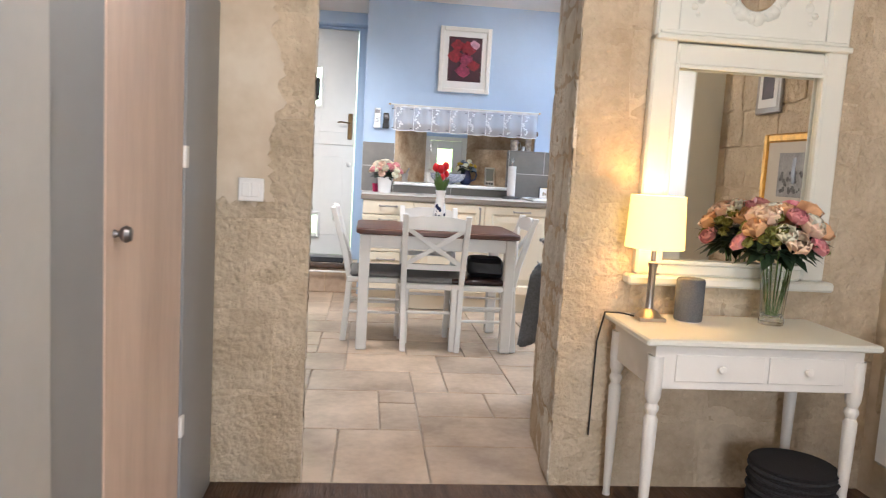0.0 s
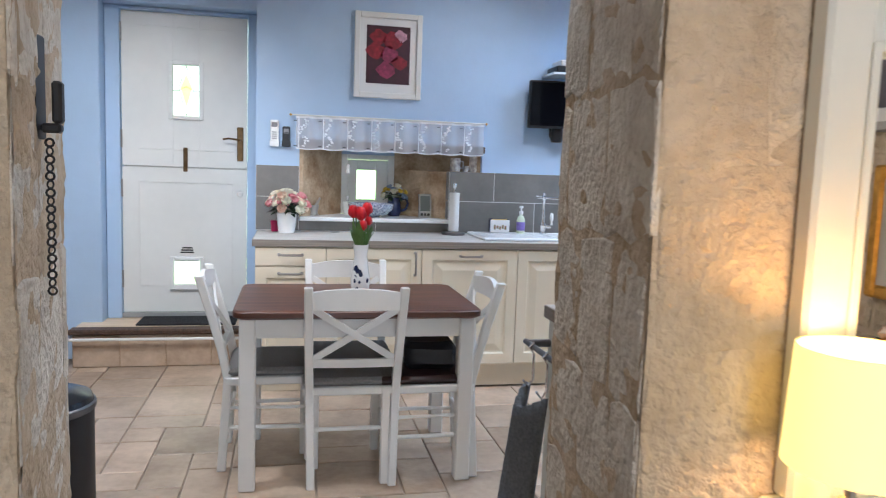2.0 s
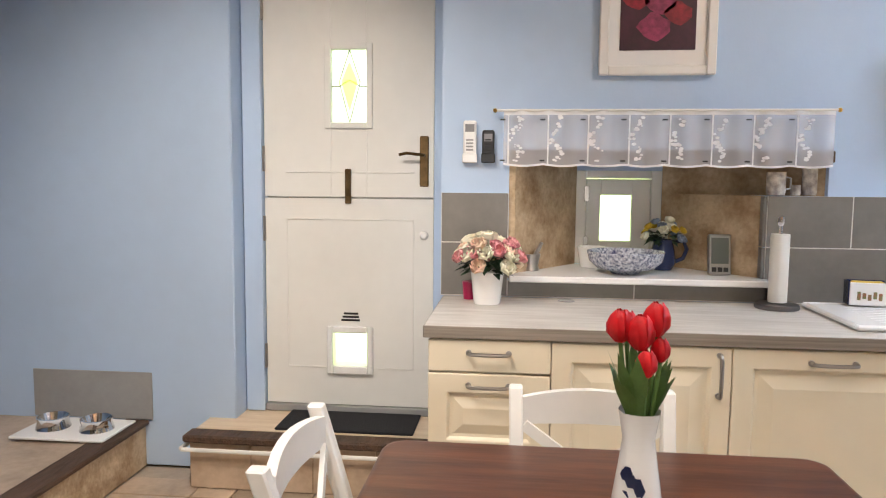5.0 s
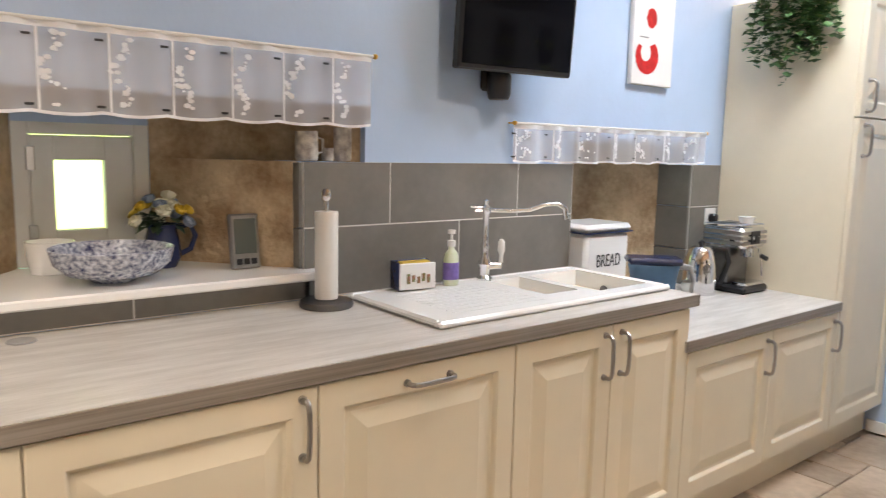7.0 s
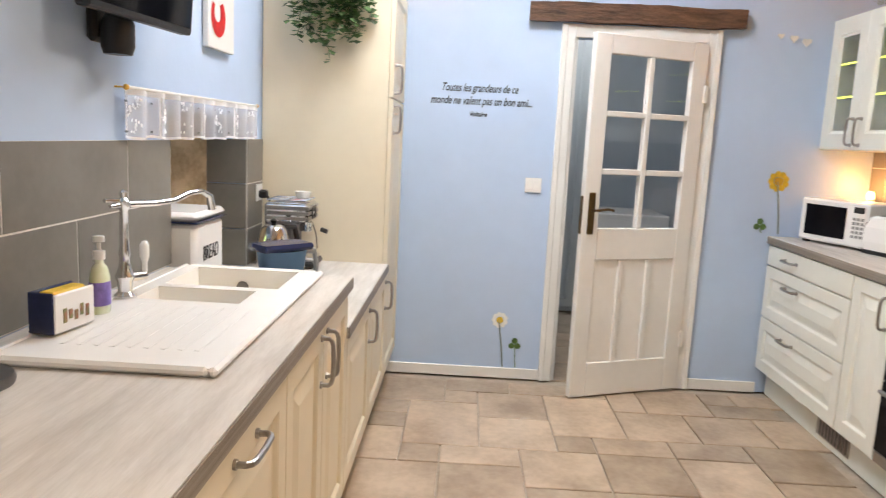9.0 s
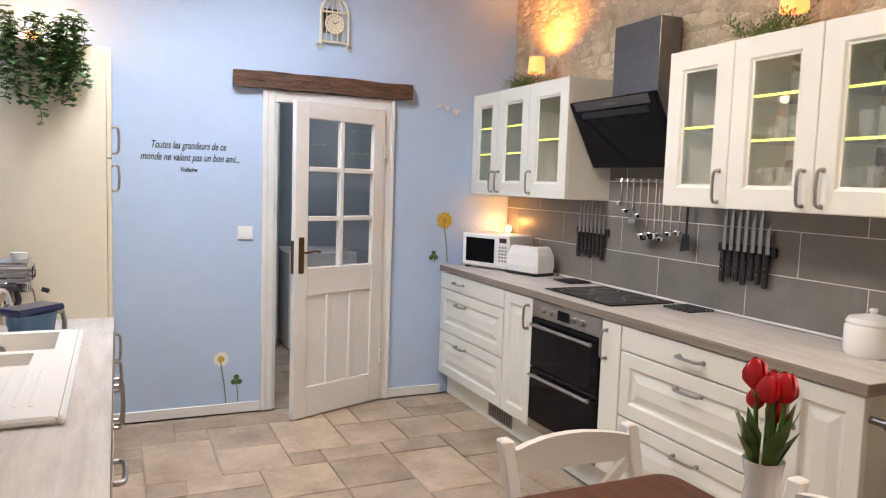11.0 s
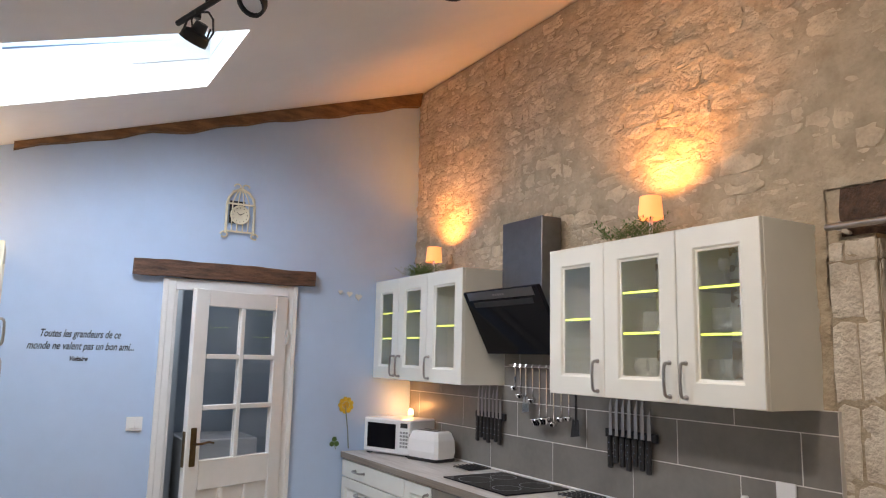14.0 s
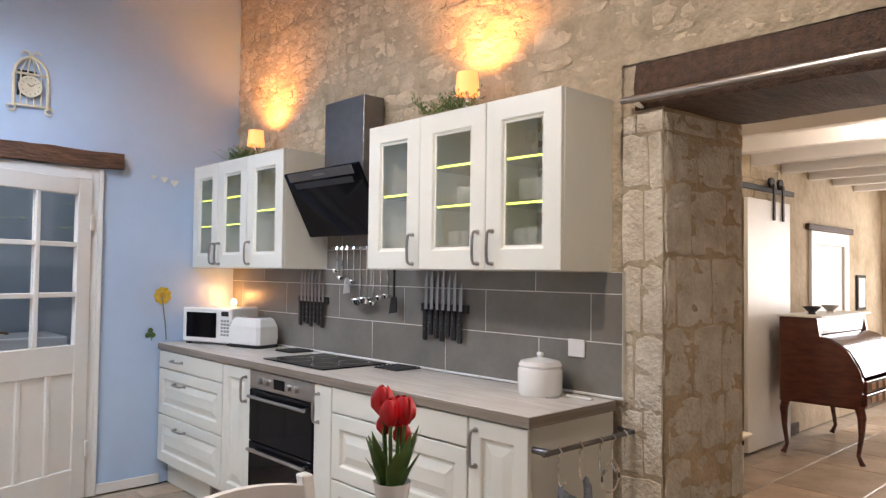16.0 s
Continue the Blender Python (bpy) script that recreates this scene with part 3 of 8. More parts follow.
for i in range(9):
    part("slat", B((3.635 + i * 0.03, SFRONT - 0.0445, 0.04, 3.65 + i * 0.03, SFRONT - 0.041, 0.11), b=0.001), DARKSTEEL, vent)

# hob
hob = thing("induction_hob", (3.05, 3.68, CS), "flat black glass hob set on the worktop", "hob")
part("glass", B((2.77, SW + 0.07, CS + 0.001, 3.35, SFRONT - 0.06, CS + 0.007), b=0.002), BLACKG, hob)
for x, y, r in ((2.92, 3.60, 0.08), (3.2, 3.60, 0.07), (2.92, 3.78, 0.07), (3.2, 3.78, 0.09)):
    part("cooking_zone_ring", lathe(bmesh.new(), [(r, CS + 0.0072), (r + 0.002, CS + 0.0076), (r + 0.004, CS + 0.0072)], (x, y, 0), 32), GREYP, hob, "thin grey printed cooking ring")

# wall cabinets
WC0, WC1, WCY, WCB = 1.409, 2.09, 3.765, SW + 0.004


def wall_cabinet(x0, splits, label, shelves):
    x1 = splits[-1]
    u = thing("wall_cabinet", ((x0 + x1) / 2, 3.6, WC0), label, "cabinet", "wall cabinets")
    t = 0.016
    panels = [("side_panel", (x0, WCB, WC0, x0 + t, WCY - 0.021, WC1)), ("side_panel", (x1 - t, WCB, WC0, x1, WCY - 0.021, WC1)), ("bottom_panel", (x0 + t, WCB, WC0, x1 - t, WCY - 0.021, WC0 + t)), ("top_panel", (x0 + t, WCB, WC1 - t, x1 - t, WCY - 0.021, WC1)), ("back_panel", (x0 + t, WCB, WC0 + t, x1 - t, WCB + 0.008, WC1 - t))]
    panels += [("divider", (a - 0.008, WCB + 0.009, WC0 + t, a + 0.008, WCY - 0.022, WC1 - t)) for a in splits[:-1]]
    for nm, q in panels:
        part(nm, B(q, b=0.001), IVORY_LITCREAM, u)
    m = facing_north(WCY - 0.02)
    a = x0
    for i, c in enumerate(splits):
        d = part("door", raised_front(a, c, WC0, WC1, m, 0.085, glazed=True), IVORY_LITCREAM, u)
        p = part("pane", B((a + 0.08, WCY - 0.014, WC0 + 0.08, c - 0.08, WCY - 0.011, WC1 - 0.08), b=0), PANE, d, "clear glass pane")
        p.visible_shadow = False
        side = shelves[i][0]
        part("handle", pull(c - 0.04 if side > 0 else a + 0.04, 1.5, m, True), STEEL, d, "brushed steel bow handle")
        for z in shelves[i][1]:
            part("shelf", B((a + 0.012, WCB + 0.01, z - 0.009, c - 0.012, WCY - 0.052, z), b=0.001), PANE, u, "glass shelf")
            part("lit_edge", B((a + 0.012, WCY - 0.0515, z - 0.009, c - 0.012, WCY - 0.048, z), b=0.001), SHELFGLOW, u, "glowing yellow-green shelf edge")
        a = c
    return u


wall_cabinet(1.444, [1.825, 2.23, 2.603], "cream glazed wall cabinet holding wine glasses, whitened for its light", [(1, (1.68, 1.86)), (-1, (1.69, 1.865)), (-1, (1.76,))])
wall_cabinet(3.395, [3.81, 4.20, 4.562], "cream glazed wall cabinet above the microwave, whitened for its light", [(1, (1.76,)), (1, (1.69, 1.865)), (-1, (1.69, 1.865))])

# cooker hood: steel chimney and tilted black glass
hd = thing("cooker_hood", (3.0, 3.5, 1.55), "steel chimney cooker hood with slanted black glass", "cooker hood")
part("chimney", B((2.87, SW + 0.035, 1.75, 3.23, 3.60, 2.335), b=0.002), DARKSTEEL, hd)
bm = bmesh.new()
gl = pose(3.03, 3.675, 1.765, -28)
box(bm, -0.345, -0.012, -0.195, 0.345, 0.012, 0.195, 0.006, gl)
part("glass_panel", bm, BLACKG, hd, "black slanted glass panel")
part("control_strip", box(bmesh.new(), -0.30, 0.0125, 0.145, 0.30, 0.016, 0.192, 0.002, gl), DARKSTEEL, hd, "dark steel control strip")
for k in range(5):
    part("button", box(bmesh.new(), -0.05 + 0.022 * k, 0.0165, 0.162, -0.036 + 0.022 * k, 0.0185, 0.174, 0.001, gl), STEEL, hd)
part("suction_gap", box(bmesh.new(), -0.27, 0.0125, 0.10, 0.27, 0.014, 0.132, 0.001, gl), BLACKP, hd)
bm = prism(bmesh.new(), [(2.78, SW + 0.036, 1.62), (2.78, 3.565, 1.62), (2.78, 3.70, 1.88), (2.78, SW + 0.036, 1.90)], (0.5, 0, 0))
part("body", bm, DARKSTEEL, hd)


# ---------------- dining table and chairs ----------------
tb = thing("dining_table", (0.91, 5.08, 0), "white dining table with a stained pine top", "table")
x0, x1, y0, y1, zt = 0.405, 1.415, 4.735, 5.44, 0.75
out = []
r = 0.05
for cx, cy, a0 in ((x1 - r, y1 - r, 0), (x0 + r, y1 - r, 90), (x0 + r, y0 + r, 180), (x1 - r, y0 + r, 270)):
    out += [(cx + r * math.cos(radians(a0 + k * 22.5)), cy + r * math.sin(radians(a0 + k * 22.5))) for k in range(5)]
bm = bmesh.new()
rings = []
for ins, z in ((0.012, zt - 0.036), (0.0, zt - 0.028), (0.0, zt - 0.008), (0.006, zt - 0.001), (0.014, zt)):
    rings.append([bm.verts.new((0.91 + (px - 0.91) * (1 - ins / 0.5), 5.0875 + (py - 5.0875) * (1 - ins / 0.35), z)) for px, py in out])
for a, c in zip(rings, rings[1:]):
    for i in range(len(out)):
        bm.faces.new([a[i], a[(i + 1) % len(out)], c[(i + 1) % len(out)], c[i]])
bm.faces.new(rings[0])
bm.faces.new(rings[-1])
part("tabletop", bm, TABLEW, tb, "stained pine top with rounded corners", True)
part("apron", B((x0 + 0.07, y0 + 0.05, 0.63, x1 - 0.07, y0 + 0.07, 0.713), (x0 + 0.07, y1 - 0.07, 0.63, x1 - 0.07, y1 - 0.05, 0.713), (x0 + 0.04, y0 + 0.07, 0.63, x0 + 0.06, y1 - 0.07, 0.713), (x1 - 0.06, y0 + 0.07, 0.63, x1 - 0.04, y1 - 0.07, 0.713)), WHITE, tb)
for lx in (x0 + 0.025, x1 - 0.09):
    for ly in (y0 + 0.035, y1 - 0.1):
        part("leg", B((lx, ly, 0, lx + 0.065, ly + 0.065, 0.712), b=0.006), WHITE, tb)


def cross_chair(m, label, seat_mat=CUSHION, seat_label="flat grey seat cushion"):
    """A cross-back kitchen chair that looks towards its own +y, back feet on the line y = 0."""
    c = new("dining_chair")
    ORIGIN[c.name] = Vector()
    tagged(c, label, "chair", "chairs round the table")
    lean = lambda z: -0.02 * max(0, (z - 0.45)) / 0.44 - 0.10 * max(0, (z - 0.42) / 0.46) ** 1.2 + 0.03 * (1 - z / 0.45 if z < 0.45 else 0) * -1
    for s in (-1, 1):
        rings = []
        bm = bmesh.new()
        for z in (0, 0.2, 0.42, 0.55, 0.68, 0.8, 0.885):
            x, y, w = s * (0.155 + 0.02 * z / 0.88), lean(z), 0.016
            rings.append([bm.verts.new((x + a * w, y + b * w * 1.15, z)) for a, b in ((-1, -1), (1, -1), (1, 1), (-1, 1))])
        for a, b in zip(rings, rings[1:]):
            for k in range(4):
                bm.faces.new([a[k], a[(k + 1) % 4], b[(k + 1) % 4], b[k]])
        bm.faces.new(rings[0])
        bm.faces.new(rings[-1])
        bmesh.ops.bevel(bm, geom=bm.edges[:], offset=0.004, segments=1, affect="EDGES")
        part("back_leg", bm, WHITE, c)
        part("front_leg", B((s * 0.175 - 0.017, 0.345, 0, s * 0.175 + 0.017, 0.38, 0.425), b=0.004), WHITE, c)
        part("stretcher", tube(bmesh.new(), [(s * 0.16, 0.0, 0.2), (s * 0.172, 0.35, 0.2)], 0.010, 8), WHITE, c)
        part("stretcher", tube(bmesh.new(), [(s * 0.16, 0.0, 0.29), (s * 0.172, 0.35, 0.29)], 0.008, 8), WHITE, c)

    def curved_rail(z0, z1, bow, t=0.011):
        bm = bmesh.new()
        rings = []
        for i in range(9):
            u = -1 + i / 4
            x = u * 0.158
            y = lean((z0 + z1) / 2) - bow * (1 - u * u)
            up = 0.018 * (1 - u * u) if bow > 0.01 else 0
            rings.append([bm.verts.new(q) for q in ((x, y - t, z0), (x, y + t, z0), (x, y + t, z1 + up), (x, y - t, z1 + up))])
        for a, b in zip(rings, rings[1:]):
            for k in range(4):
                bm.faces.new([a[k], a[(k + 1) % 4], b[(k + 1) % 4], b[k]])
        bm.faces.new(rings[0])
        bm.faces.new(rings[-1])
        return bm

    part("top_rail", curved_rail(0.79, 0.862, 0.022), WHITE, c, smooth=True)
    part("lower_rail", curved_rail(0.53, 0.565, 0.008), WHITE, c)
    for s in (-1, 1):
        a, b = Vector((-s * 0.15, lean(0.57), 0.565)), Vector((s * 0.155, lean(0.79) - 0.006, 0.79))
        d = (b - a).normalized()
        n = Vector((0, 1, 0)).cross(d)
        bm = bmesh.new()
        o = Vector((0, 0.003 * s, 0))
        prism(bm, [a + n * 0.014 + o, a - n * 0.014 + o, b - n * 0.014 + o, b + n * 0.014 + o], (0, 0.012, 0))
        part("cross_bar", bm, WHITE, c)
    part("seat_frame", B((-0.19, -0.016, 0.40, 0.19, 0.385, 0.437), b=0.006), WHITE, c)
    part("back_stretcher", tube(bmesh.new(), [(-0.155, 0, 0.25), (0.155, 0, 0.25)], 0.01, 8), WHITE, c)
    bm = B((-0.185, -0.01, 0.438, 0.185, 0.39, 0.475), b=0.014)
    part("seat", bm, seat_mat, c, seat_label, True)
    c.matrix_basis = m @ Matrix.Diagonal((1.08, 1, 0.965, 1))
    return c


chair = cross_chair(pose(0.885, 4.80, 0), "white cross-back dining chair with a grey cushion")
copy_thing(chair, pose(0.375, 5.17, 0, 0, 0, -90))
copy_thing(chair, pose(0.905, 5.455, 0, 0, 0, 180))
cross_chair(pose(1.385, 4.985, 0, 0, 0, 90), "white cross-back chair with a dark leather seat", material("dark_leather", (0.03, 0.012, 0.01), 0.35, vary=0.3), "dark brown leather seat")
bag = thing("black_bag", (1.25, 5.0, 0.459), "small black fabric bag lying on a chair", "bag")
bm = B((1.11, 4.86, 0.460, 1.35, 5.07, 0.585), b=0.03)
bmesh.ops.subdivide_edges(bm, edges=bm.edges[:], cuts=2)
part("bag_body", rough(bm, 0.012, 9), BLACKP, bag, smooth=True)

# ---------------- back door on its raised step ----------------
PZ = 0.25
st = thing("entrance_step", (-0.1, 6.9, 0), "tiled raised step with a dark wooden nosing", "step")
part("body", B((-0.72, 6.735, 0, 0.40, 7.16, PZ - 0.02), b=0.002), REVEAL, st)
part("nosing", B((-0.74, 6.70, PZ - 0.035, 0.41, 6.80, PZ), b=0.008), DARKWOOD, st, "dark wooden step nosing")
part("pipe", tube(bmesh.new(), [(-0.745, 6.90, 0.19), (-0.745, 6.70, 0.19), (-0.735, 6.69, 0.19), (0.40, 6.69, 0.19)], 0.010, 8), WHITE, st, "white heating pipe along the step")
for i in range(4):
    part("tile", B((-0.715 + i * 0.28, 6.727, 0.004, -0.44 + i * 0.28, 6.734, PZ - 0.04), b=0.002), FLOORT, st)
part("landing_tile", B((-0.72, 6.802, PZ - 0.02, 0.40, 7.16, PZ - 0.001), b=0.002), BAREW, st, "pale stone landing")
mat_ = thing("door_mat", (0, 6.95, PZ), "thin black ribbed door mat on the step", "door mat")
part("mat", B((-0.36, 6.815, PZ, 0.27, 7.08, PZ + 0.012), b=0.004), GREYRUB, mat_)

DY = 7.10
dr = thing("door_1", (-0.09, DY, 0.29), "white stable door with a small leaded window", "door", kind="structure")
DOORW = material("stable_door_paint", (0.80, 0.80, 0.77), 0.45, vary=0.05, scale=2, bump=0.03)
part("door_frame", B((-0.585, DY - 0.03, PZ + 0.002, -0.495, DY + 0.05, 2.335), (0.325, DY - 0.03, PZ + 0.002, 0.398, DY + 0.05, 2.335), (-0.495, DY - 0.03, 2.315, 0.325, DY + 0.05, 2.335)), BLUE, dr, "pale blue painted door frame")
part("sill", B((-0.495, DY - 0.02, PZ + 0.002, 0.325, DY + 0.05, 0.285)), GREYP, dr, "grey metal door sill")
wx0, wx1, wz0, wz1 = -0.165, 0.005, 1.64, 1.975
part("rebate", B((-0.49, DY + 0.046, 1.25, 0.32, DY + 0.056, 1.33)), DOORW, dr)
up = part("upper_leaf", B((-0.49, DY, 1.292, wx0, DY + 0.045, 2.31), (wx1, DY, 1.292, 0.32, DY + 0.045, 2.31), (wx0, DY, 1.292, wx1, DY + 0.045, wz0), (wx0, DY, wz1, wx1, DY + 0.045, 2.31), b=0.002), DOORW, dr, "upper half of the stable door")
part("window_trim", B((wx0 - 0.028, DY - 0.012, wz0 - 0.028, wx0, DY - 0.001, wz1 + 0.028), (wx1, DY - 0.012, wz0 - 0.028, wx1 + 0.028, DY - 0.001, wz1 + 0.028), (wx0, DY - 0.012, wz0 - 0.028, wx1, DY - 0.001, wz0), (wx0, DY - 0.012, wz1, wx1, DY - 0.001, wz1 + 0.028)), DOORW, up)
part("pane", B((wx0, DY + 0.02, wz0, wx1, DY + 0.025, wz1), b=0), FROST, up, "bright leaded glass pane")
cx, cz = (wx0 + wx1) / 2, (wz0 + wz1) / 2
bm = bmesh.new()
for pts in ([(cx, wz1), (cx - 0.05, cz + 0.02), (cx, wz0)], [(cx, wz1), (cx + 0.05, cz + 0.02), (cx, wz0)], [(wx0, cz), (cx - 0.05, cz), (cx, cz + 0.03), (cx + 0.05, cz), (wx1, cz)]):
    tube(bm, [(x, DY + 0.018, z) for x, z in pts], 0.003, 5)
part("leading", bm, GREYP, up, "grey lead lines")
bm = bmesh.new()
prism(bm, [(cx, DY + 0.0145, wz1 - 0.05), (cx - 0.04, DY + 0.0145, cz + 0.02), (cx, DY + 0.0145, wz0 + 0.05), (cx + 0.04, DY + 0.0145, cz + 0.02)], (0, -0.001, 0))
part("coloured_pane", bm, glass("yellow_lead_glass", (0.75, 0.85, 0.25), 0.3), up, "pale yellow-green diamond glass")
low = part("lower_leaf", B((-0.49, DY, 0.29, -0.16, DY + 0.045, 1.286), (0.008, DY, 0.29, 0.32, DY + 0.045, 1.286), (-0.16, DY, 0.29, 0.008, DY + 0.045, 0.485), (-0.16, DY, 0.645, 0.008, DY + 0.045, 1.286), b=0.0), DOORW, dr, "lower half of the stable door")
bm = bmesh.new()
for z0, z1 in ((0.47, 1.19),):
    for q in ((-0.385, z1 - 0.006, 0.23, z1), (-0.385, z0, 0.23, z0 + 0.006), (-0.385, z0, -0.379, z1), (0.224, z0, 0.23, z1)):
        box(bm, q[0], DY - 0.004, q[1], q[2], DY - 0.0005, q[3], 0.001)
part("panel_moulding", bm, DOORW, low)
part("panel_moulding", B((-0.385, DY - 0.004, 1.405, 0.23, DY - 0.0005, 1.412), (-0.385, DY - 0.004, 2.22, 0.23, DY - 0.0005, 2.226)), DOORW, up)
part("handle_plate", B((0.255, DY - 0.01, 1.345, 0.297, DY - 0.0005, 1.578), b=0.006), BRONZE, up, "aged brass handle plate")
part("handle", tube(bmesh.new(), [(0.276, DY - 0.01, 1.49), (0.276, DY - 0.05, 1.49), (0.25, DY - 0.055, 1.492), (0.20, DY - 0.052, 1.498), (0.165, DY - 0.048, 1.49)], 0.007, 8), BRONZE, up, "curved brass lever")
part("bolt", B((-0.098, DY - 0.014, 1.262, -0.07, DY - 0.0005, 1.425), (-0.092, DY - 0.022, 1.30, -0.076, DY - 0.014, 1.40), b=0.003), BRONZE, up, "brass bolt across the split")
part("lock", moved(lathe(bmesh.new(), [(0, 0), (0.022, 0), (0.02, 0.01), (0.012, 0.016), (0, 0.016)], seg=16), Matrix.Translation((0.276, DY, 1.117)) @ pose(0, 0, 0, 90)), WHITE, low, "round white lock cover")
for z, leaf in ((2.17, up), (1.47, up), (1.14, low), (0.52, low)):
    part("hinge", B((-0.515, DY - 0.016, z - 0.06, -0.485, DY - 0.001, z + 0.06), b=0.003), STEEL, leaf, "grey steel hinge")
fl = part("cat_flap", B((-0.188, DY - 0.022, 0.443, -0.16, DY - 0.0005, 0.677), (0.008, DY - 0.022, 0.443, 0.036, DY - 0.0005, 0.677), (-0.16, DY - 0.022, 0.443, 0.008, DY - 0.0005, 0.485), (-0.16, DY - 0.022, 0.645, 0.008, DY - 0.0005, 0.677), b=0.006), BRIGHT, low, "white cat flap with a bright pane")
part("flap_pane", B((-0.16, DY - 0.012, 0.485, 0.008, DY - 0.008, 0.645), b=0.001), FROST, fl, "translucent flap lit from outside")
bm = bmesh.new()
for i in range(3):
    box(bm, -0.12 + 0.006 * i, DY - 0.002, 0.70 + 0.016 * i, -0.03 - 0.004 * i, DY - 0.0006, 0.71 + 0.016 * i)
part("label_lines", bm, BLACKP, low, "small printed lines that cannot be read")

# ---------------- glazed inner door ----------------
fr = thing("door_2", (EW, 4.79, 0), "white panelled door with six glass panes standing ajar", "door", kind="structure")
part("door_frame", B((EW - 0.02, 5.14, 0, EW - 0.002, 5.215, 2.015), (EW - 0.02, 4.352, 0, EW - 0.002, 4.425, 2.015), (EW - 0.02, 4.425, 1.945, EW - 0.002, 5.14, 2.015),
                     (EW - 0.03, 5.185, 0, EW - 0.021, 5.213, 2.01), (EW - 0.03, 4.356, 0, EW - 0.021, 4.384, 2.01),
                     (EW, 5.12, 0, 4.75, 5.139, 1.958), (EW, 4.426, 0, 4.75, 4.445, 1.958), b=0.003), WHITE, fr)
LW = 0.70
lm = pose(EW - 0.022, 4.432, 0.008, 0, 0, 0) @ Matrix.Rotation(radians(22), 4, "Z")
leafb = bmesh.new()
T0, T1 = -0.02, 0.02
for q in ((0, 0, 0.095, 1.93), (LW - 0.095, 0, LW, 1.93), (0.095, 1.83, LW - 0.095, 1.93), (0.095, 0, LW - 0.095, 0.19), (0.095, 0.76, LW - 0.095, 0.93),
          (0.095 + 0.15, 0.19, 0.095 + 0.18, 0.76), (0.095 + 0.33, 0.19, 0.095 + 0.36, 0.76), (0.335, 0.93, 0.365, 1.83), (0.095, 1.215, 0.335, 1.245), (0.365, 1.215, LW - 0.095, 1.245), (0.095, 1.515, 0.335, 1.545), (0.365, 1.515, LW - 0.095, 1.545)):
    box(leafb, T0, q[0], q[1], T1, q[2], q[3], 0.004)
for a in (0.095, 0.275, 0.455):
    box(leafb, -0.008, a, 0.19, 0.008, a + 0.15, 0.76)
leaf = part("leaf", moved(leafb, lm), WHITE, fr, "white painted door leaf")
for a, c in ((0.095, 0.335), (0.365, LW - 0.095)):
    for z0, z1 in ((0.93, 1.215), (1.245, 1.515), (1.545, 1.83)):
        p = part("pane", moved(box(bmesh.new(), -0.003, a, z0, 0.003, c, z1), lm), PANE, leaf, "clear glass pane")
        p.visible_shadow = False
part("handle_plate", moved(box(bmesh.new(), -0.03, LW - 0.065, 0.90, -0.021, LW - 0.025, 1.12, 0.005), lm), BRONZE, leaf, "aged brass handle plate")
part("handle", moved(tube(bmesh.new(), [(-0.03, LW - 0.045, 1.03), (-0.07, LW - 0.045, 1.03), (-0.075, LW - 0.07, 1.032), (-0.07, LW - 0.12, 1.038), (-0.066, LW - 0.155, 1.03)], 0.007, 8), lm), BRONZE, leaf, "curved brass lever")
part("lock_edge", moved(box(bmesh.new(), -0.012, LW + 0.0005, 0.9, 0.012, LW + 0.004, 1.1), lm), BRONZE, leaf)
for z in (0.25, 1.62):
    part("hinge", moved(box(bmesh.new(), -0.03, -0.012, z, -0.018, 0.012, z + 0.09, 0.003), lm), WHITE, leaf)
lt = thing("door_lintel", (EW, 4.8, 2.02), "chestnut brown hewn lintel beam over the door", "beam")
part("beam", lumpy_bar(bmesh.new(), EW - 0.05, EW - 0.003, 4.24, 5.40, 2.022, 2.122, 28, 0.010, axis=1), LINTEL, lt, smooth=True)
rb = thing("roof_beam", (EW, 4.7, 3.1), "brown hewn rafter along the sloping ceiling", "beam")
bm = bmesh.new()
rings = []
for i in range(41):
    y = SW + 0.03 + (6.05 - SW) * i / 40
    dep = 0.10 * (1 - 0.72 * (i / 40) ** 1.3) + 0.028 * noise.noise(Vector((y * 4, 1, 2)))
    zt_ = roof(y) - 0.002
    rings.append([bm.verts.new(q) for q in ((EW - 0.003, y, zt_), (EW - 0.003, y, zt_ - dep), (EW - 0.05 - 0.012 * noise.noise(Vector((y * 6, 4, 2))), y, zt_ - dep * 0.95), (EW - 0.07, y, zt_))])
for a, c in zip(rings, rings[1:]):
    for k in range(4):
        bm.faces.new([a[k], a[(k + 1) % 4], c[(k + 1) % 4], c[k]])
bm.faces.new(rings[0])
bm.faces.new(rings[-1])
part("beam", bm, RAWBEAM, rb)
solid("baseboard", B((EW - 0.014, 5.216, 0, EW - 0.001, 6.12, 0.062), (EW - 0.014, 3.96, 0, EW - 0.001, 4.351, 0.062)), WHITE, "white skirting board along the blue wall", "baseboard")

# beam over the opening and curtain rail
lb = thing("opening_beam", (0.7, SW, 2.0), "dark brown oak beam over the wide opening", "beam")
part("beam", lumpy_bar(bmesh.new(), JL - 0.2, 1.34, LN + 0.02, SW + 0.012, 2.03, 2.21, 20, 0.006), DARKWOOD, lb, smooth=False)
rl = thing("curtain_rail", (0.7, SW + 0.08, 2.06), "steel curtain rail fixed across the beam", "curtain rail")
part("rail", tube(bmesh.new(), [(1.36, SW + 0.075, 2.06), (-0.1, SW + 0.075, 2.06)], 0.013, 10), STEEL, rl, smooth=True)
part("bracket", tube(bmesh.new(), [(1.31, SW + 0.014, 2.05), (1.31, SW + 0.075, 2.06)], 0.018, 10), CHROME, rl, smooth=True)

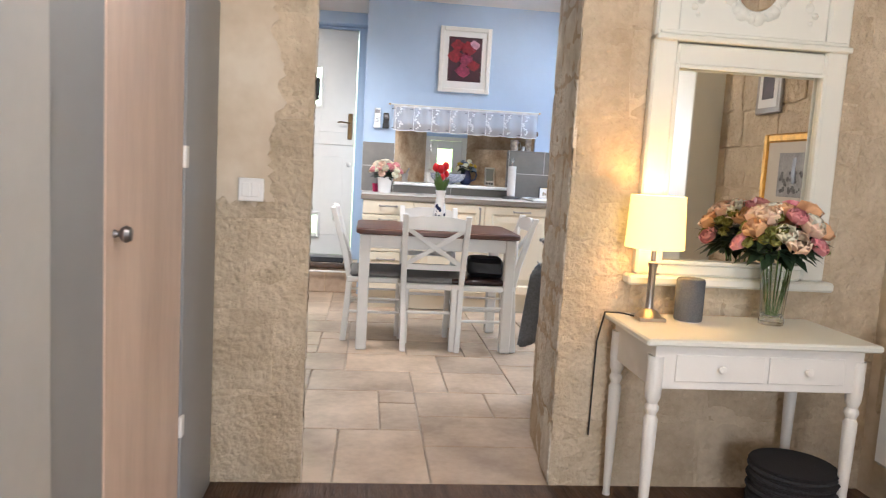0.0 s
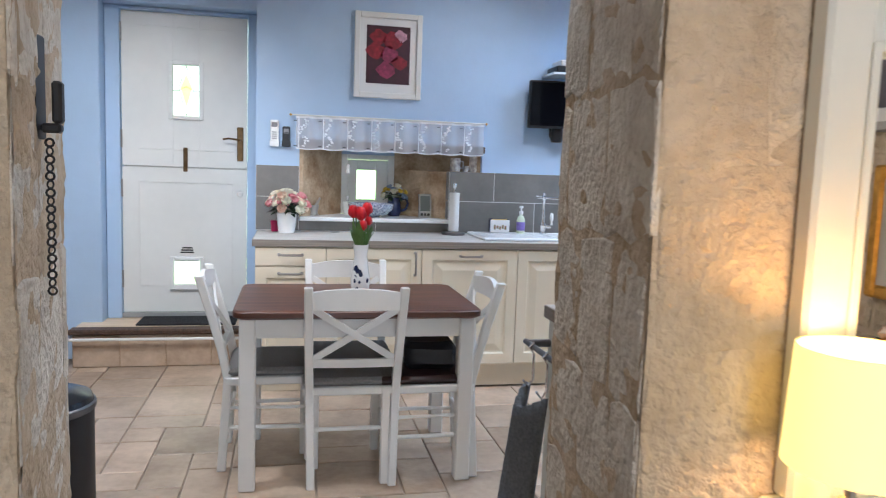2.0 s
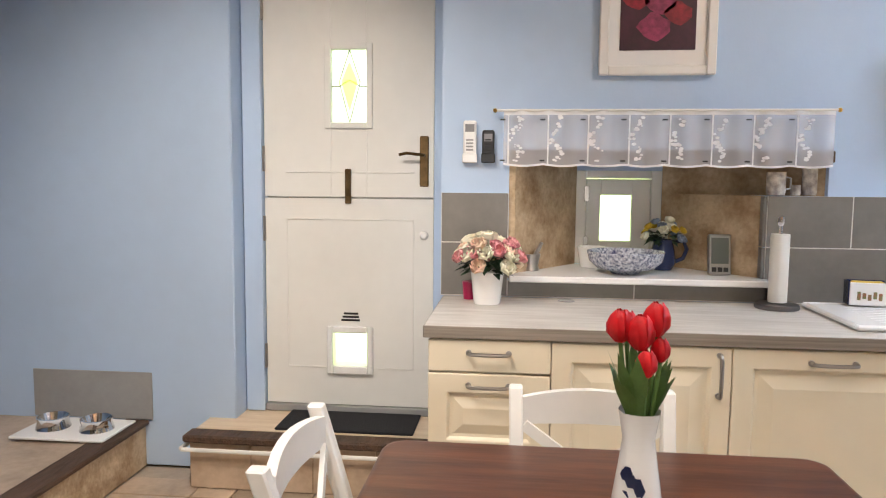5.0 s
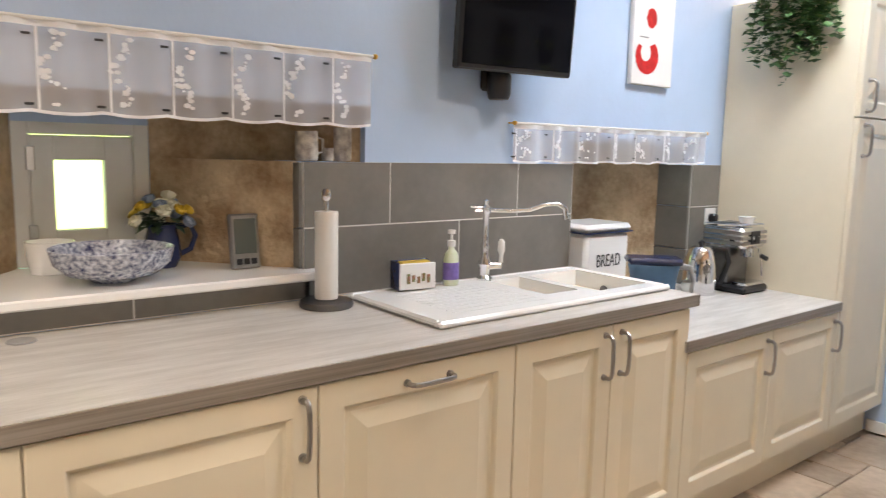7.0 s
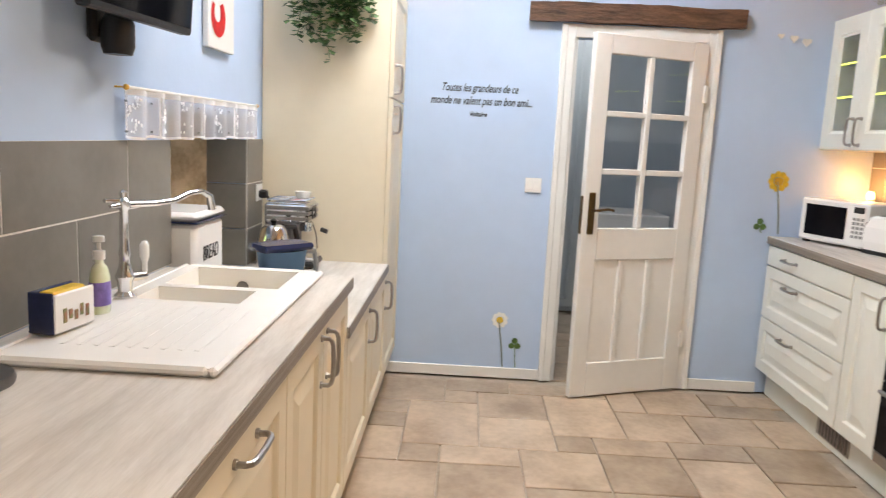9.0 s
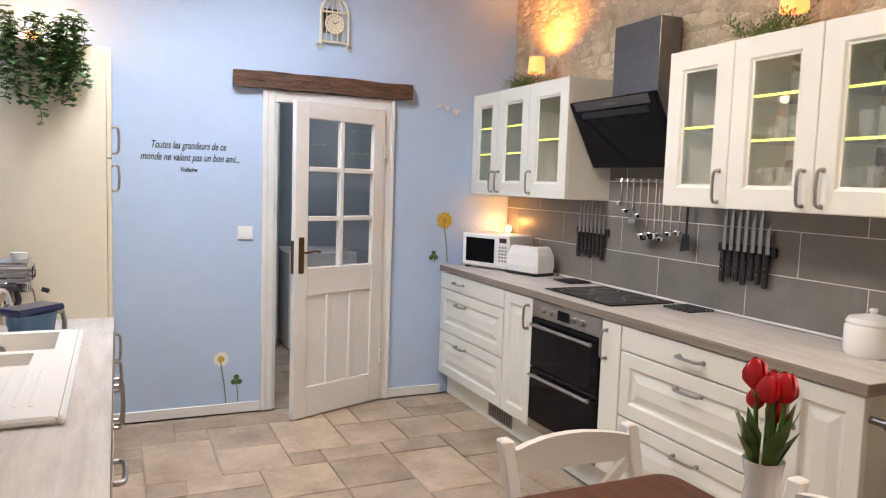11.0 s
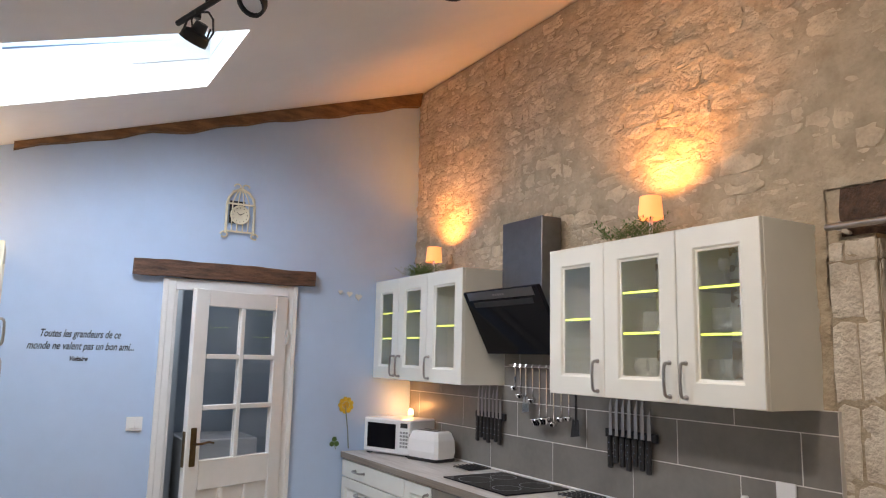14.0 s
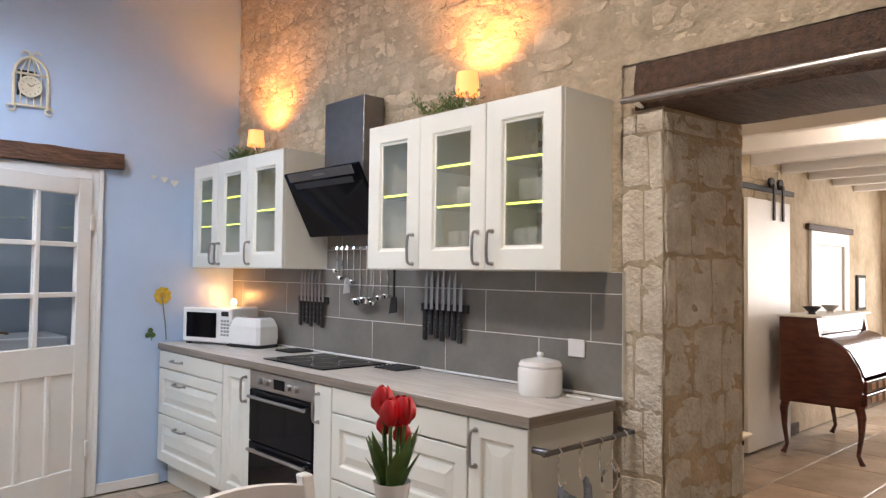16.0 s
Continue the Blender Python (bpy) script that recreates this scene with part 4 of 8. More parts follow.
# ---------------- ceiling rail light and added unseen spots ---
def added_spot(x, y, target, power, label="small black unseen ceiling spotlight added to light the kitchen"):
    z = roof(y) - 0.002
    s = thing("ceiling_spotlight", (x, y, z), label, "spotlight", "ceiling spots")
    part("mount", lathe(bmesh.new(), [(0, 0), (0.04, 0), (0.04, -0.02), (0.012, -0.03), (0.012, -0.09), (0, -0.09)], (x, y, z), 14), IRON, s, smooth=True)
    m = look((x, y, z - 0.13), target)
    part("head", moved(lathe(bmesh.new(), [(0, 0.06), (0.03, 0.06), (0.045, 0.0), (0.048, -0.06), (0.04, -0.06), (0.036, -0.02), (0, -0.02)], (0, 0, 0), 16), m), IRON, s, smooth=True)
    lamp("spot", "SPOT", m @ Vector((0, 0, -0.07)), power, SPOTC, 0.05, target, 104, 0.8)


SPOTC = (1.0, 0.86, 0.70)


def track_light(a, b, heads):
    """A ceiling rail with hooded ring spots hung from it; heads are (share along the rail, target, power)."""
    a, b = Vector(a), Vector(b)
    drop = Vector((0, 0, 0.09))
    t = thing("track_light", (a + b) / 2, "dark bronze ceiling rail with swivelling ring spotlights", "track light")
    part("rail", tube(bmesh.new(), [a, b], 0.011, 8), IRON, t, smooth=True)
    for u in (0.2, 0.8):
        p = a.lerp(b, u)
        part("standoff", tube(bmesh.new(), [p, (p.x, p.y, roof(p.y) - 0.002)], 0.008, 8), IRON, t, smooth=True)
    for u, target, power in heads:
        p = a.lerp(b, u)
        m = look(p - drop, target)
        h = part("head", moved(lathe(bmesh.new(), [(0, 0.045), (0.022, 0.045), (0.026, 0.012), (0.046, 0.004), (0.05, -0.012), (0.05, -0.03), (0.042, -0.03), (0.04, -0.012), (0, -0.01)], (0, 0, 0), 20), m), IRON, t, "dark ring lamp head", True)
        for s in (-1, 1):
            part("yoke", moved(tube(bmesh.new(), [(s * 0.052, 0, -0.015), (s * 0.058, 0, 0.03), (s * 0.03, 0, 0.075), (0, 0, 0.09)], 0.004, 6), m), IRON, h)
        part("swivel", tube(bmesh.new(), [p, p - Vector((0, 0, 0.03))], 0.012, 10), IRON, h)
        part("cable", tube(bmesh.new(), [p - Vector((0.01, 0, 0.005)), p + Vector((0.03, 0.015, -0.025)), p + Vector((0.028, 0.01, -0.06)), m @ Vector((0, 0, 0.045))], 0.0035, 6), BLACKP, h)
        part("clip", moved(tube(bmesh.new(), [(0.045, 0.01, -0.03), (0.06, 0.02, 0.0), (0.062, 0.03, 0.035)], 0.004, 6), m), IRON, h)
        part("lamp_glass", moved(lathe(bmesh.new(), [(0, -0.014), (0.038, -0.013), (0.038, -0.018), (0, -0.019)], (0, 0, 0), 20), m), BRIGHT, h, "pale reflector glass")
        lamp("track_spot", "SPOT", m @ Vector((0, 0, -0.04)), power, SPOTC, 0.04, target, 104, 0.8)


track_light((2.53, 5.575, 2.762), (1.72, 5.235, 2.871), [(0.14, (3.5, 6.1, 1.1), 34), (0.5, (1.4, 6.6, 1.05), 34)])
# Six spots out of view, added to brighten floor, door and stone wall.
added_spot(1.2, 5.0, (0.3, 5.6, 0.0), 28)
added_spot(-0.3, 5.2, (-0.6, 6.8, 0.2), 115)
added_spot(2.2, 4.6, (2.9, 4.6, 0), 46)
added_spot(0.9, 4.1, (0.5, 4.4, 0), 72)
added_spot(1.3, 5.5, (1.8, 3.43, 1.9), 92)
added_spot(-0.2, 4.5, (-0.4, 5.7, 0.0), 150)
lamp("skylight", "AREA", ((sx0 + sx1) / 2, (sy0 + sy1) / 2, roof(5.68) + 0.2), 62, (0.84, 0.92, 1.0), (0.8, 0.95), (3.3, 5.4, 0))
# living room: fill lights added out of view, one as daylight, one warm
lamp("living_day_fill", "AREA", (1.0, -3.38, 1.4), 84, (1.0, 0.91, 0.80), (1.5, 1.3), (1.0, 0, 1.2))
# bare fill point without a fitting, added to brighten console and wall
lamp("living_warm_fill", "POINT", (1.0, 0.9, 2.24), 36, (1.0, 0.83, 0.64), 0.15)
# added fill behind the glazed door, no lamp is known there
lamp("utility_fill", "POINT", (5.7, 5.0, 2.3), 14, (0.9, 0.96, 1.0), 0.15)

# ---------------- window wall: splashback, sills, windows ----------------
def wall_tiles(owner, rows, y0, y1, grout):
    """Tiles as single pieces: rows of (z0, z1, joints along x)."""
    for z0, z1, xs in rows:
        for a, c in zip(xs, xs[1:]):
            part("tile", B((a + 0.0022, y0, z0 + 0.0022, c - 0.0022, y1, z1 - 0.0022), b=0.001), WALLT, owner)


sp = thing("splashback_tiles", (1.5, NW, CN), "taupe grey ceramic wall tiles with white joints", "tiles", kind="structure")
part("grout", B((0.402, NW - 0.0098, CN + 0.001, 0.674, NW - 0.0005, 1.325), (1.676, NW - 0.0098, CN + 0.001, 2.879, NW - 0.0005, 1.325), (0.674, NW - 0.0098, CN + 0.001, 1.676, NW - 0.0005, 0.972), (3.721, NW - 0.0098, CL + 0.001, 3.968, NW - 0.0005, 1.325), b=0), TGROUT, sp)
wall_tiles(sp, [(CN + 0.002, 1.125, [0.402, 0.674]), (1.125, 1.327, [0.402, 0.674]), (CN + 0.002, 1.125, [1.676, 1.742, 2.29, 2.879]), (1.125, 1.327, [1.676, 1.992, 2.573, 2.879]), (CN + 0.002, 0.972, [0.674, 1.18, 1.70]), (CL + 0.002, 0.92, [3.721, 3.968]), (0.92, 1.125, [3.721, 3.968]), (1.125, 1.327, [3.721, 3.968])], NW - 0.011, NW - 0.0052, TGROUT)
for z0, z1 in ((CL + 0.002, 0.92), (0.92, 1.125), (1.125, 1.325)):
    part("tile", B((3.708, NW - 0.008, z0 + 0.002, 3.7195, 6.86, z1 - 0.002), b=0.0015), WALLT, sp)
for z0, z1 in ((1.0, 1.125), (1.125, 1.325)):
    part("tile", B((1.662, NW - 0.008, z0 + 0.002, 1.6745, NW + 0.09, z1 - 0.002), b=0.0015), WALLT, sp)
solid("trim", B((0.68, 6.61, 0.974, 1.73, 7.10, 1.0), b=0.005), BRIGHT, "white stone window sill above the worktop", "window sill")


def small_window(x0, x1, z0, z1, px0, px1, pz0, pz1):
    w = thing("window_2", ((x0 + x1) / 2, 7.1, z0), "small white timber window in a deep reveal", "window", kind="structure")
    y = 7.102
    part("window_frame", B((x0, y, z0, x0 + 0.045, y + 0.06, z1), (x1 - 0.045, y, z0, x1, y + 0.06, z1), (x0 + 0.045, y, z1 - 0.04, x1 - 0.045, y + 0.06, z1), (x0 + 0.045, y, z0, x1 - 0.045, y + 0.06, z0 + 0.03)), WHITE, w)
    part("sash", B((x0 + 0.047, y + 0.01, z0 + 0.032, px0, y + 0.05, z1 - 0.042), (px1, y + 0.01, z0 + 0.032, x1 - 0.047, y + 0.05, z1 - 0.042), (px0, y + 0.01, z0 + 0.032, px1, y + 0.05, pz0), (px0, y + 0.01, pz1, px1, y + 0.05, z1 - 0.042)), WHITE, w)
    p = part("pane", B((px0, y + 0.03, pz0, px1, y + 0.034, pz1), b=0), PANE, w, "clear glass pane")
    p.visible_shadow = False
    for z in (z0 + 0.09, z1 - 0.11):
        part("hinge", B((x0 + 0.035, y - 0.008, z - 0.035, x0 + 0.058, y - 0.0005, z + 0.035), b=0.002), STEEL, w)


small_window(0.975, 1.354, 1.0, 1.43, 1.085, 1.225, 1.105, 1.315)
small_window(2.95, 3.24, 0.752, 1.40, 3.02, 3.17, 1.03, 1.27)


def lace_cloth():
    m = bpy.data.materials.new("sheer_voile")
    m.use_nodes = True
    p = m.node_tree.nodes["Principled BSDF"]
    p.inputs["Base Color"].default_value = (0.8, 0.8, 0.84, 1)
    p.inputs["Roughness"].default_value = 0.9
    p.inputs["Alpha"].default_value = 0.42
    return m


VOILE = lace_cloth()


def valance(x0, x1, z0, z1, rx0, rx1, rz, n, amp, label):
    """A lace half curtain on a thin rod with embroidered bands."""
    c = thing("lace_valance", ((x0 + x1) / 2, NW - 0.03, z0), label, "curtain", "lace curtains")
    yy = lambda x: NW - 0.032 + amp * math.sin((x - x0) * 6.2832 * n / (x1 - x0) * 1.5) + 0.4 * amp * math.sin(x * 61)
    bot = lambda x: z0 - 0.007 * abs(math.sin((x - x0) * 3.1416 * n / (x1 - x0)))

    def strip(xa, xb, za, zb, off, k=120, mat=LACE, name="band", lab=""):
        bm = bmesh.new()
        top, low_ = [], []
        for i in range(k + 1):
            x = xa + (xb - xa) * i / k
            top.append(bm.verts.new((x, yy(x) + off, zb(x))))
            low_.append(bm.verts.new((x, yy(x) + off, za(x))))
        for i in range(k):
            bm.faces.new([low_[i], low_[i + 1], top[i + 1], top[i]])
        return part(name, bm, mat, c, lab, True)

    strip(x0, x1, lambda x: bot(x), lambda x: z1, 0, 150, VOILE, "cloth", "sheer white voile")
    strip(x0, x1, lambda x: bot(x) - 0.004, lambda x: bot(x) + 0.004, -0.001, 150, LACE, "hem")
    strip(x0, x1, lambda x: z1 - 0.012, lambda x: z1 + 0.004, -0.001, 150, LACE, "heading")
    w = (x1 - x0) / n
    rnd = random.Random(5)
    for i in range(n):
        xc = x0 + w * (i + 0.12)
        strip(xc - 0.003, xc + 0.003, lambda x: bot(x), lambda x: z1, -0.0012, 3, LACE, "ribbon")
        bm = bmesh.new()
        h = z1 - z0
        for j in range(26):
            t = rnd.random()
            x = xc + 0.028 + 0.02 * math.sin(t * 9) + rnd.uniform(-0.012, 0.012)
            z = z0 + 0.012 + t * (h - 0.03)
            r = rnd.uniform(0.003, 0.0075)
            a = rnd.uniform(0, 3)
            vs = [bm.verts.new((x + r * 1.5 * math.cos(a + q * 1.047), yy(x) - 0.002, z + r * math.sin(a + q * 1.047))) for q in range(6)]
            bm.faces.new(vs)
        tagged(part("embroidered_sprig", bm, LACE, c, "white embroidered flower sprig"), kind="stuff")
        for z in (z0 + 0.014, z1 - 0.03):
            x = xc - 0.022
            part("eyelet", B((x - 0.010, yy(x) - 0.0035, z - 0.003, x + 0.010, yy(x) - 0.002, z + 0.003), b=0.001), BLACKP, c)
    part("rod", tube(bmesh.new(), [(rx0, NW - 0.034, rz), (rx1, NW - 0.034, rz)], 0.005, 8), WHITE, c, smooth=True)
    for x in (rx0, rx1):
        part("rod_end", lathe(bmesh.new(), [(0, -0.009), (0.007, -0.006), (0.009, 0), (0.007, 0.006), (0, 0.009)], (x, NW - 0.034, rz), 10), GOLD, c, "small brass rod end", True)
        part("rod_hook", tube(bmesh.new(), [(x, NW - 0.034, rz), (x, NW - 0.001, rz)], 0.003, 6), GOLD, c)


valance(0.65, 1.90, 1.442, 1.646, 0.616, 1.913, 1.652, 8, 0.006, "white embroidered lace valance over the kitchen window")
valance(2.52, 3.775, 1.337, 1.466, 2.522, 3.784, 1.474, 7, 0.016, "gathered white lace valance over the second window")

# ---------------- things on the window wall ----------------
pc = thing("rose_picture", (1.235, NW, 1.787), "white framed print of dark red roses", "picture")
Y = NW - 0.002
part("frame", B((1.014, Y - 0.03, 1.787, 1.05, Y, 2.334), (1.42, Y - 0.03, 1.787, 1.456, Y, 2.334), (1.05, Y - 0.03, 1.787, 1.42, Y, 1.823), (1.05, Y - 0.03, 2.298, 1.42, Y, 2.334), b=0.004), WHITE, pc)
part("mount", B((1.05, Y - 0.012, 1.823, 1.42, Y - 0.001, 2.298), b=0), BRIGHT, pc, "white card mount")
part("print", B((1.092, Y - 0.0145, 1.882, 1.378, Y - 0.0125, 2.252), b=0), material("plum_print", (0.06, 0.008, 0.024), 0.5, second=(0.012, 0.004, 0.008), scale=7), pc, "dark plum background")
rnd = random.Random(11)
RED1, RED2 = material("rose_red_ink", (0.24, 0.006, 0.02), 0.5, vary=0.5, scale=40), material("rose_pink_ink", (0.26, 0.025, 0.08), 0.5, vary=0.5, scale=40)
for x, z, r, m in ((1.17, 2.18, 0.055, RED1), (1.26, 2.16, 0.065, RED1), (1.15, 2.09, 0.06, RED1), (1.24, 2.07, 0.06, RED2), (1.31, 2.02, 0.05, RED1), (1.22, 1.97, 0.06, RED2), (1.31, 2.19, 0.045, material("pale_ink", (0.62, 0.35, 0.45), 0.3, vary=0.4, scale=30))):
    bm = bmesh.new()
    for k in range(3):
        rr = r * (1 - 0.3 * k)
        vs = [bm.verts.new((x + rr * (1 + 0.16 * math.sin(q * 2.1 + k)) * math.cos(q * 0.4488), Y - 0.015 - 0.0005 * k, z + rr * 0.85 * (1 + 0.14 * math.cos(q * 1.7)) * math.sin(q * 0.4488))) for q in range(14)]
        bm.faces.new(vs)
    part("printed_rose", bm, m, pc)
hp = thing("heart_canvas", (3.34, NW, 1.665), "white canvas with a red painted shape", "picture")
part("canvas", B((3.195, NW - 0.026, 1.665, 3.483, NW - 0.002, 2.13), b=0.004), BRIGHT, hp)
REDINK = material("red_canvas_paint", (0.6, 0.02, 0.02), 0.5, vary=0.3, scale=30)
bm = bmesh.new()
bm.faces.new([bm.verts.new((3.315 + 0.036 * math.cos(q * 0.449) * (1 + 0.12 * math.sin(3 * q)), NW - 0.0275, 1.945 + 0.042 * math.sin(q * 0.449))) for q in range(14)])
part("painted_bud", bm, REDINK, hp)
bm = bmesh.new()
inner, outer = [], []
for k in range(19):
    a = radians(140 + 270 * k / 18)
    outer.append(bm.verts.new((3.295 + 0.08 * math.cos(a), NW - 0.0275, 1.785 + 0.075 * math.sin(a))))
    inner.append(bm.verts.new((3.285 + 0.035 * math.cos(a), NW - 0.0275, 1.80 + 0.036 * math.sin(a))))
for k in range(18):
    bm.faces.new([outer[k], outer[k + 1], inner[k + 1], inner[k]])
part("painted_loop", bm, REDINK, hp)
part("pencil_line", B((3.24, NW - 0.0275, 1.86, 3.30, NW - 0.0262, 1.866), b=0), GREYP, hp)
for nm, q, mt in (("white", (0.489, 1.449, 0.542, 1.614), BRIGHT), ("black", (0.565, 1.45, 0.614, 1.576), BLACKP)):
    rc = thing("remote_control", (q[0], NW, q[1]), nm + " remote control in a wall holder", "remote control")
    part("case", B((q[0], NW - 0.024, q[1], q[2], NW - 0.002, q[3]), b=0.006), mt, rc)
    part("holder", B((q[0] - 0.003, NW - 0.028, q[1] - 0.004, q[2] + 0.003, NW - 0.001, q[1] + 0.035), b=0.004), mt, rc)
    part("screen", B((q[0] + 0.008, NW - 0.0255, q[3] - 0.045, q[2] - 0.008, NW - 0.0242, q[3] - 0.015), b=0.001), DARKSTEEL, rc)
    for i in range(4):
        part("button", B((q[0] + 0.012, NW - 0.026, q[1] + 0.045 + i * 0.013, q[2] - 0.012, NW - 0.0242, q[1] + 0.052 + i * 0.013), b=0.001), GREYP if nm == "white" else BLACKP, rc)
tv = thing("television", (2.43, NW, 1.6), "small black flat television on a wall arm", "television")
tm = pose(2.425, 6.56, 1.795, 4, 0, -6)
part("case", box(bmesh.new(), -0.245, -0.02, -0.158, 0.245, 0.02, 0.158, 0.006, tm), BLACKP, tv)
part("screen", box(bmesh.new(), -0.232, -0.0225, -0.14, 0.232, -0.0205, 0.146, 0.001, tm), BLACKG, tv, "dark glossy screen")
part("arm", moved(tube(bmesh.new(), [(0, 0.02, -0.08), (0, 0.12, -0.12)], 0.02, 10), tm), BLACKP, tv)
part("wall_plate", B((2.37, NW - 0.03, 1.58, 2.46, NW - 0.001, 1.72), b=0.01), BLACKP, tv)
part("pivot", lathe(bmesh.new(), [(0, -0.05), (0.035, -0.05), (0.042, -0.03), (0.042, 0.03), (0.03, 0.05), (0, 0.05)], (2.405, 6.62, 1.60), 18), BLACKP, tv, smooth=True)
bk = thing("media_shelf", (2.45, NW, 1.98), "white wall bracket shelf holding boxes above the television", "shelf")
part("shelf", B((2.30, 6.45, 1.985, 2.60, NW - 0.002, 2.0), b=0.003), BRIGHT, bk)
mb = thing("media_box", (2.45, 6.57, 2.0), "flat black media box on the white shelf", "box")
part("case", B((2.33, 6.47, 2.001, 2.58, 6.66, 2.045), b=0.006), BLACKP, mb)
mb = thing("media_box", (2.45, 6.57, 2.046), "flat white media box lying on top", "box")
part("case", B((2.36, 6.48, 2.047, 2.585, 6.66, 2.085), b=0.006), BRIGHT, mb)


# ---------------- flowers ----------------
def blob_flower(bm, c, r, rnd, turns=3):
    """A rose of overlapping curled petals."""
    c = Vector(c)
    for ring in range(turns):
        k = 5 if ring else 3
        rr = r * (0.4 + 0.6 * ring / max(1, turns - 1))
        for i in range(k):
            a = 6.2832 * i / k + ring * 0.7 + rnd.uniform(-0.2, 0.2)
            d, s = Vector((math.cos(a), math.sin(a), 0)), Vector((-math.sin(a), math.cos(a), 0))
            h = r * (1.0 - 0.35 * ring / turns)
            p = [c + d * rr * 0.35 - Vector((0, 0, r * 0.6)), c + d * rr * 0.85 + s * rr * 0.62 - Vector((0, 0, 0.15 * r)), c + d * rr * 0.85 - s * rr * 0.62 - Vector((0, 0, 0.15 * r)),
                 c + d * rr * 0.95 + s * rr * 0.45 + Vector((0, 0, h * 0.55)), c + d * rr * 0.95 - s * rr * 0.45 + Vector((0, 0, h * 0.55)), c + d * rr * 0.7 + Vector((0, 0, h * 0.75))]
            v = [bm.verts.new(q) for q in p]
            for f in ((0, 1, 2), (1, 3, 4, 2), (3, 5, 4)):
                bm.faces.new([v[q] for q in f])


def leaf(bm, base, tip, width, droop=0.0):
    base, tip = Vector(base), Vector(tip)
    d = tip - base
    s = d.cross(Vector((0, 0, 1)))
    s = s.normalized() * width if s.length > 1e-4 else Vector((width, 0, 0))
    mid = base + d * 0.5 + Vector((0, 0, 0.12 * d.length + droop))
    a, b, c, e, f = bm.verts.new(base), bm.verts.new(mid + s), bm.verts.new(mid - s), bm.verts.new(tip), bm.verts.new(mid + Vector((0, 0, -0.25 * width)))
    for q in ((a, b, f), (a, f, c), (b, e, f), (f, e, c)):
        bm.faces.new(q)


def bouquet(owner, c, rx, rz, flowers, n_leaf, seed, leaf_mat, lr=0.05):
    """Roses by material over a dome, and leaves round them."""
    rnd = random.Random(seed)
    spots = []
    for mat, n, r in flowers:
        for i in range(n):
            for _ in range(30):
                a, t = rnd.uniform(0, 6.2832), rnd.uniform(0.0, 1.0) ** 0.6
                p = Vector((c[0] + rx * t * math.cos(a), c[1] + 0.85 * rx * t * math.sin(a), c[2] + rz * (1 - t * t) ** 0.5 + rnd.uniform(-0.02, 0.02)))
                if all((p - q).length > 0.8 * (r + s) for q, s in spots):
                    break
            spots.append((p, r))
            bm = bmesh.new()
            blob_flower(bm, (0, 0, 0), r, rnd, 4)
            tilt = Matrix.Rotation(0.9 * t, 4, Vector((-math.sin(a), math.cos(a), 0)))
            moved(bm, Matrix.Translation(p) @ tilt)
            part("flower", bm, mat, owner, smooth=True)
    bm = bmesh.new()
    for i in range(n_leaf):
        a, t = rnd.uniform(0, 6.2832), rnd.uniform(0.4, 1.05)
        b = Vector((c[0] + 0.6 * rx * t * math.cos(a), c[1] + 0.5 * rx * t * math.sin(a), c[2] + rnd.uniform(-0.3, 0.3) * rz))
        e = b + Vector((lr * math.cos(a) * rnd.uniform(0.5, 1.4), lr * math.sin(a) * rnd.uniform(0.5, 1.4), rnd.uniform(-0.7, 0.5) * lr))
        leaf(bm, b, e, lr * 0.3)
    tagged(part("leaves", bm, leaf_mat, owner, "dark green leaves"), kind="stuff")


fp = thing("flower_pot", (0.60, 6.5, CN), "white pot of pink and cream artificial roses", "flower pot")
part("pot", lathe(bmesh.new(), [(0, 0), (0.048, 0), (0.052, 0.01), (0.064, 0.125), (0.06, 0.127), (0.056, 0.11), (0, 0.10)], (0.60, 6.5, CN + 0.001), 24), BRIGHT, fp, smooth=True)
bouquet(fp, (0.60, 6.5, CN + 0.155), 0.13, 0.095, [(WHITER, 13, 0.032), (PINKR, 13, 0.028), (CREAMR, 7, 0.03)], 120, 3, LEAFD, 0.05)
cp = thing("small_pot", (0.53, 6.60, CN), "small crimson pot behind the flowers", "pot")
part("pot", lathe(bmesh.new(), [(0, 0), (0.022, 0), (0.028, 0.07), (0.024, 0.07), (0, 0.06)], (0.525, 6.60, CN + 0.001), 16), material("crimson_glaze", (0.35, 0.01, 0.07), 0.3), cp, smooth=True)
gm = thing("cable_grommet", (0.908, 6.60, CN), "flat grey cable grommet in the worktop", "grommet")
part("cap", lathe(bmesh.new(), [(0, 0.004), (0.03, 0.004), (0.033, 0.0), (0, 0.0)], (0.908, 6.60, CN + 0.001), 24), GREYP, gm)
kr = thing("kitchen_roll_holder", (1.688, 6.56, CN), "steel upright holder with a white paper roll", "kitchen roll")
part("base", lathe(bmesh.new(), [(0, 0), (0.078, 0), (0.08, 0.008), (0.076, 0.018), (0.02, 0.022), (0, 0.022)], (1.688, 6.56, CN + 0.001), 28), DARKSTEEL, kr, smooth=True)
part("paper_roll", lathe(bmesh.new(), [(0.012, 0.024), (0.033, 0.024), (0.034, 0.03), (0.034, 0.275), (0.033, 0.28), (0.012, 0.28)], (1.688, 6.56, CN + 0.001), 24), WHITE, kr, "white paper roll", True)
part("pole", lathe(bmesh.new(), [(0, 0.02), (0.007, 0.02), (0.007, 0.31), (0.012, 0.315), (0.015, 0.33), (0.01, 0.345), (0, 0.348)], (1.688, 6.56, CN + 0.001), 14), CHROME, kr, smooth=True)
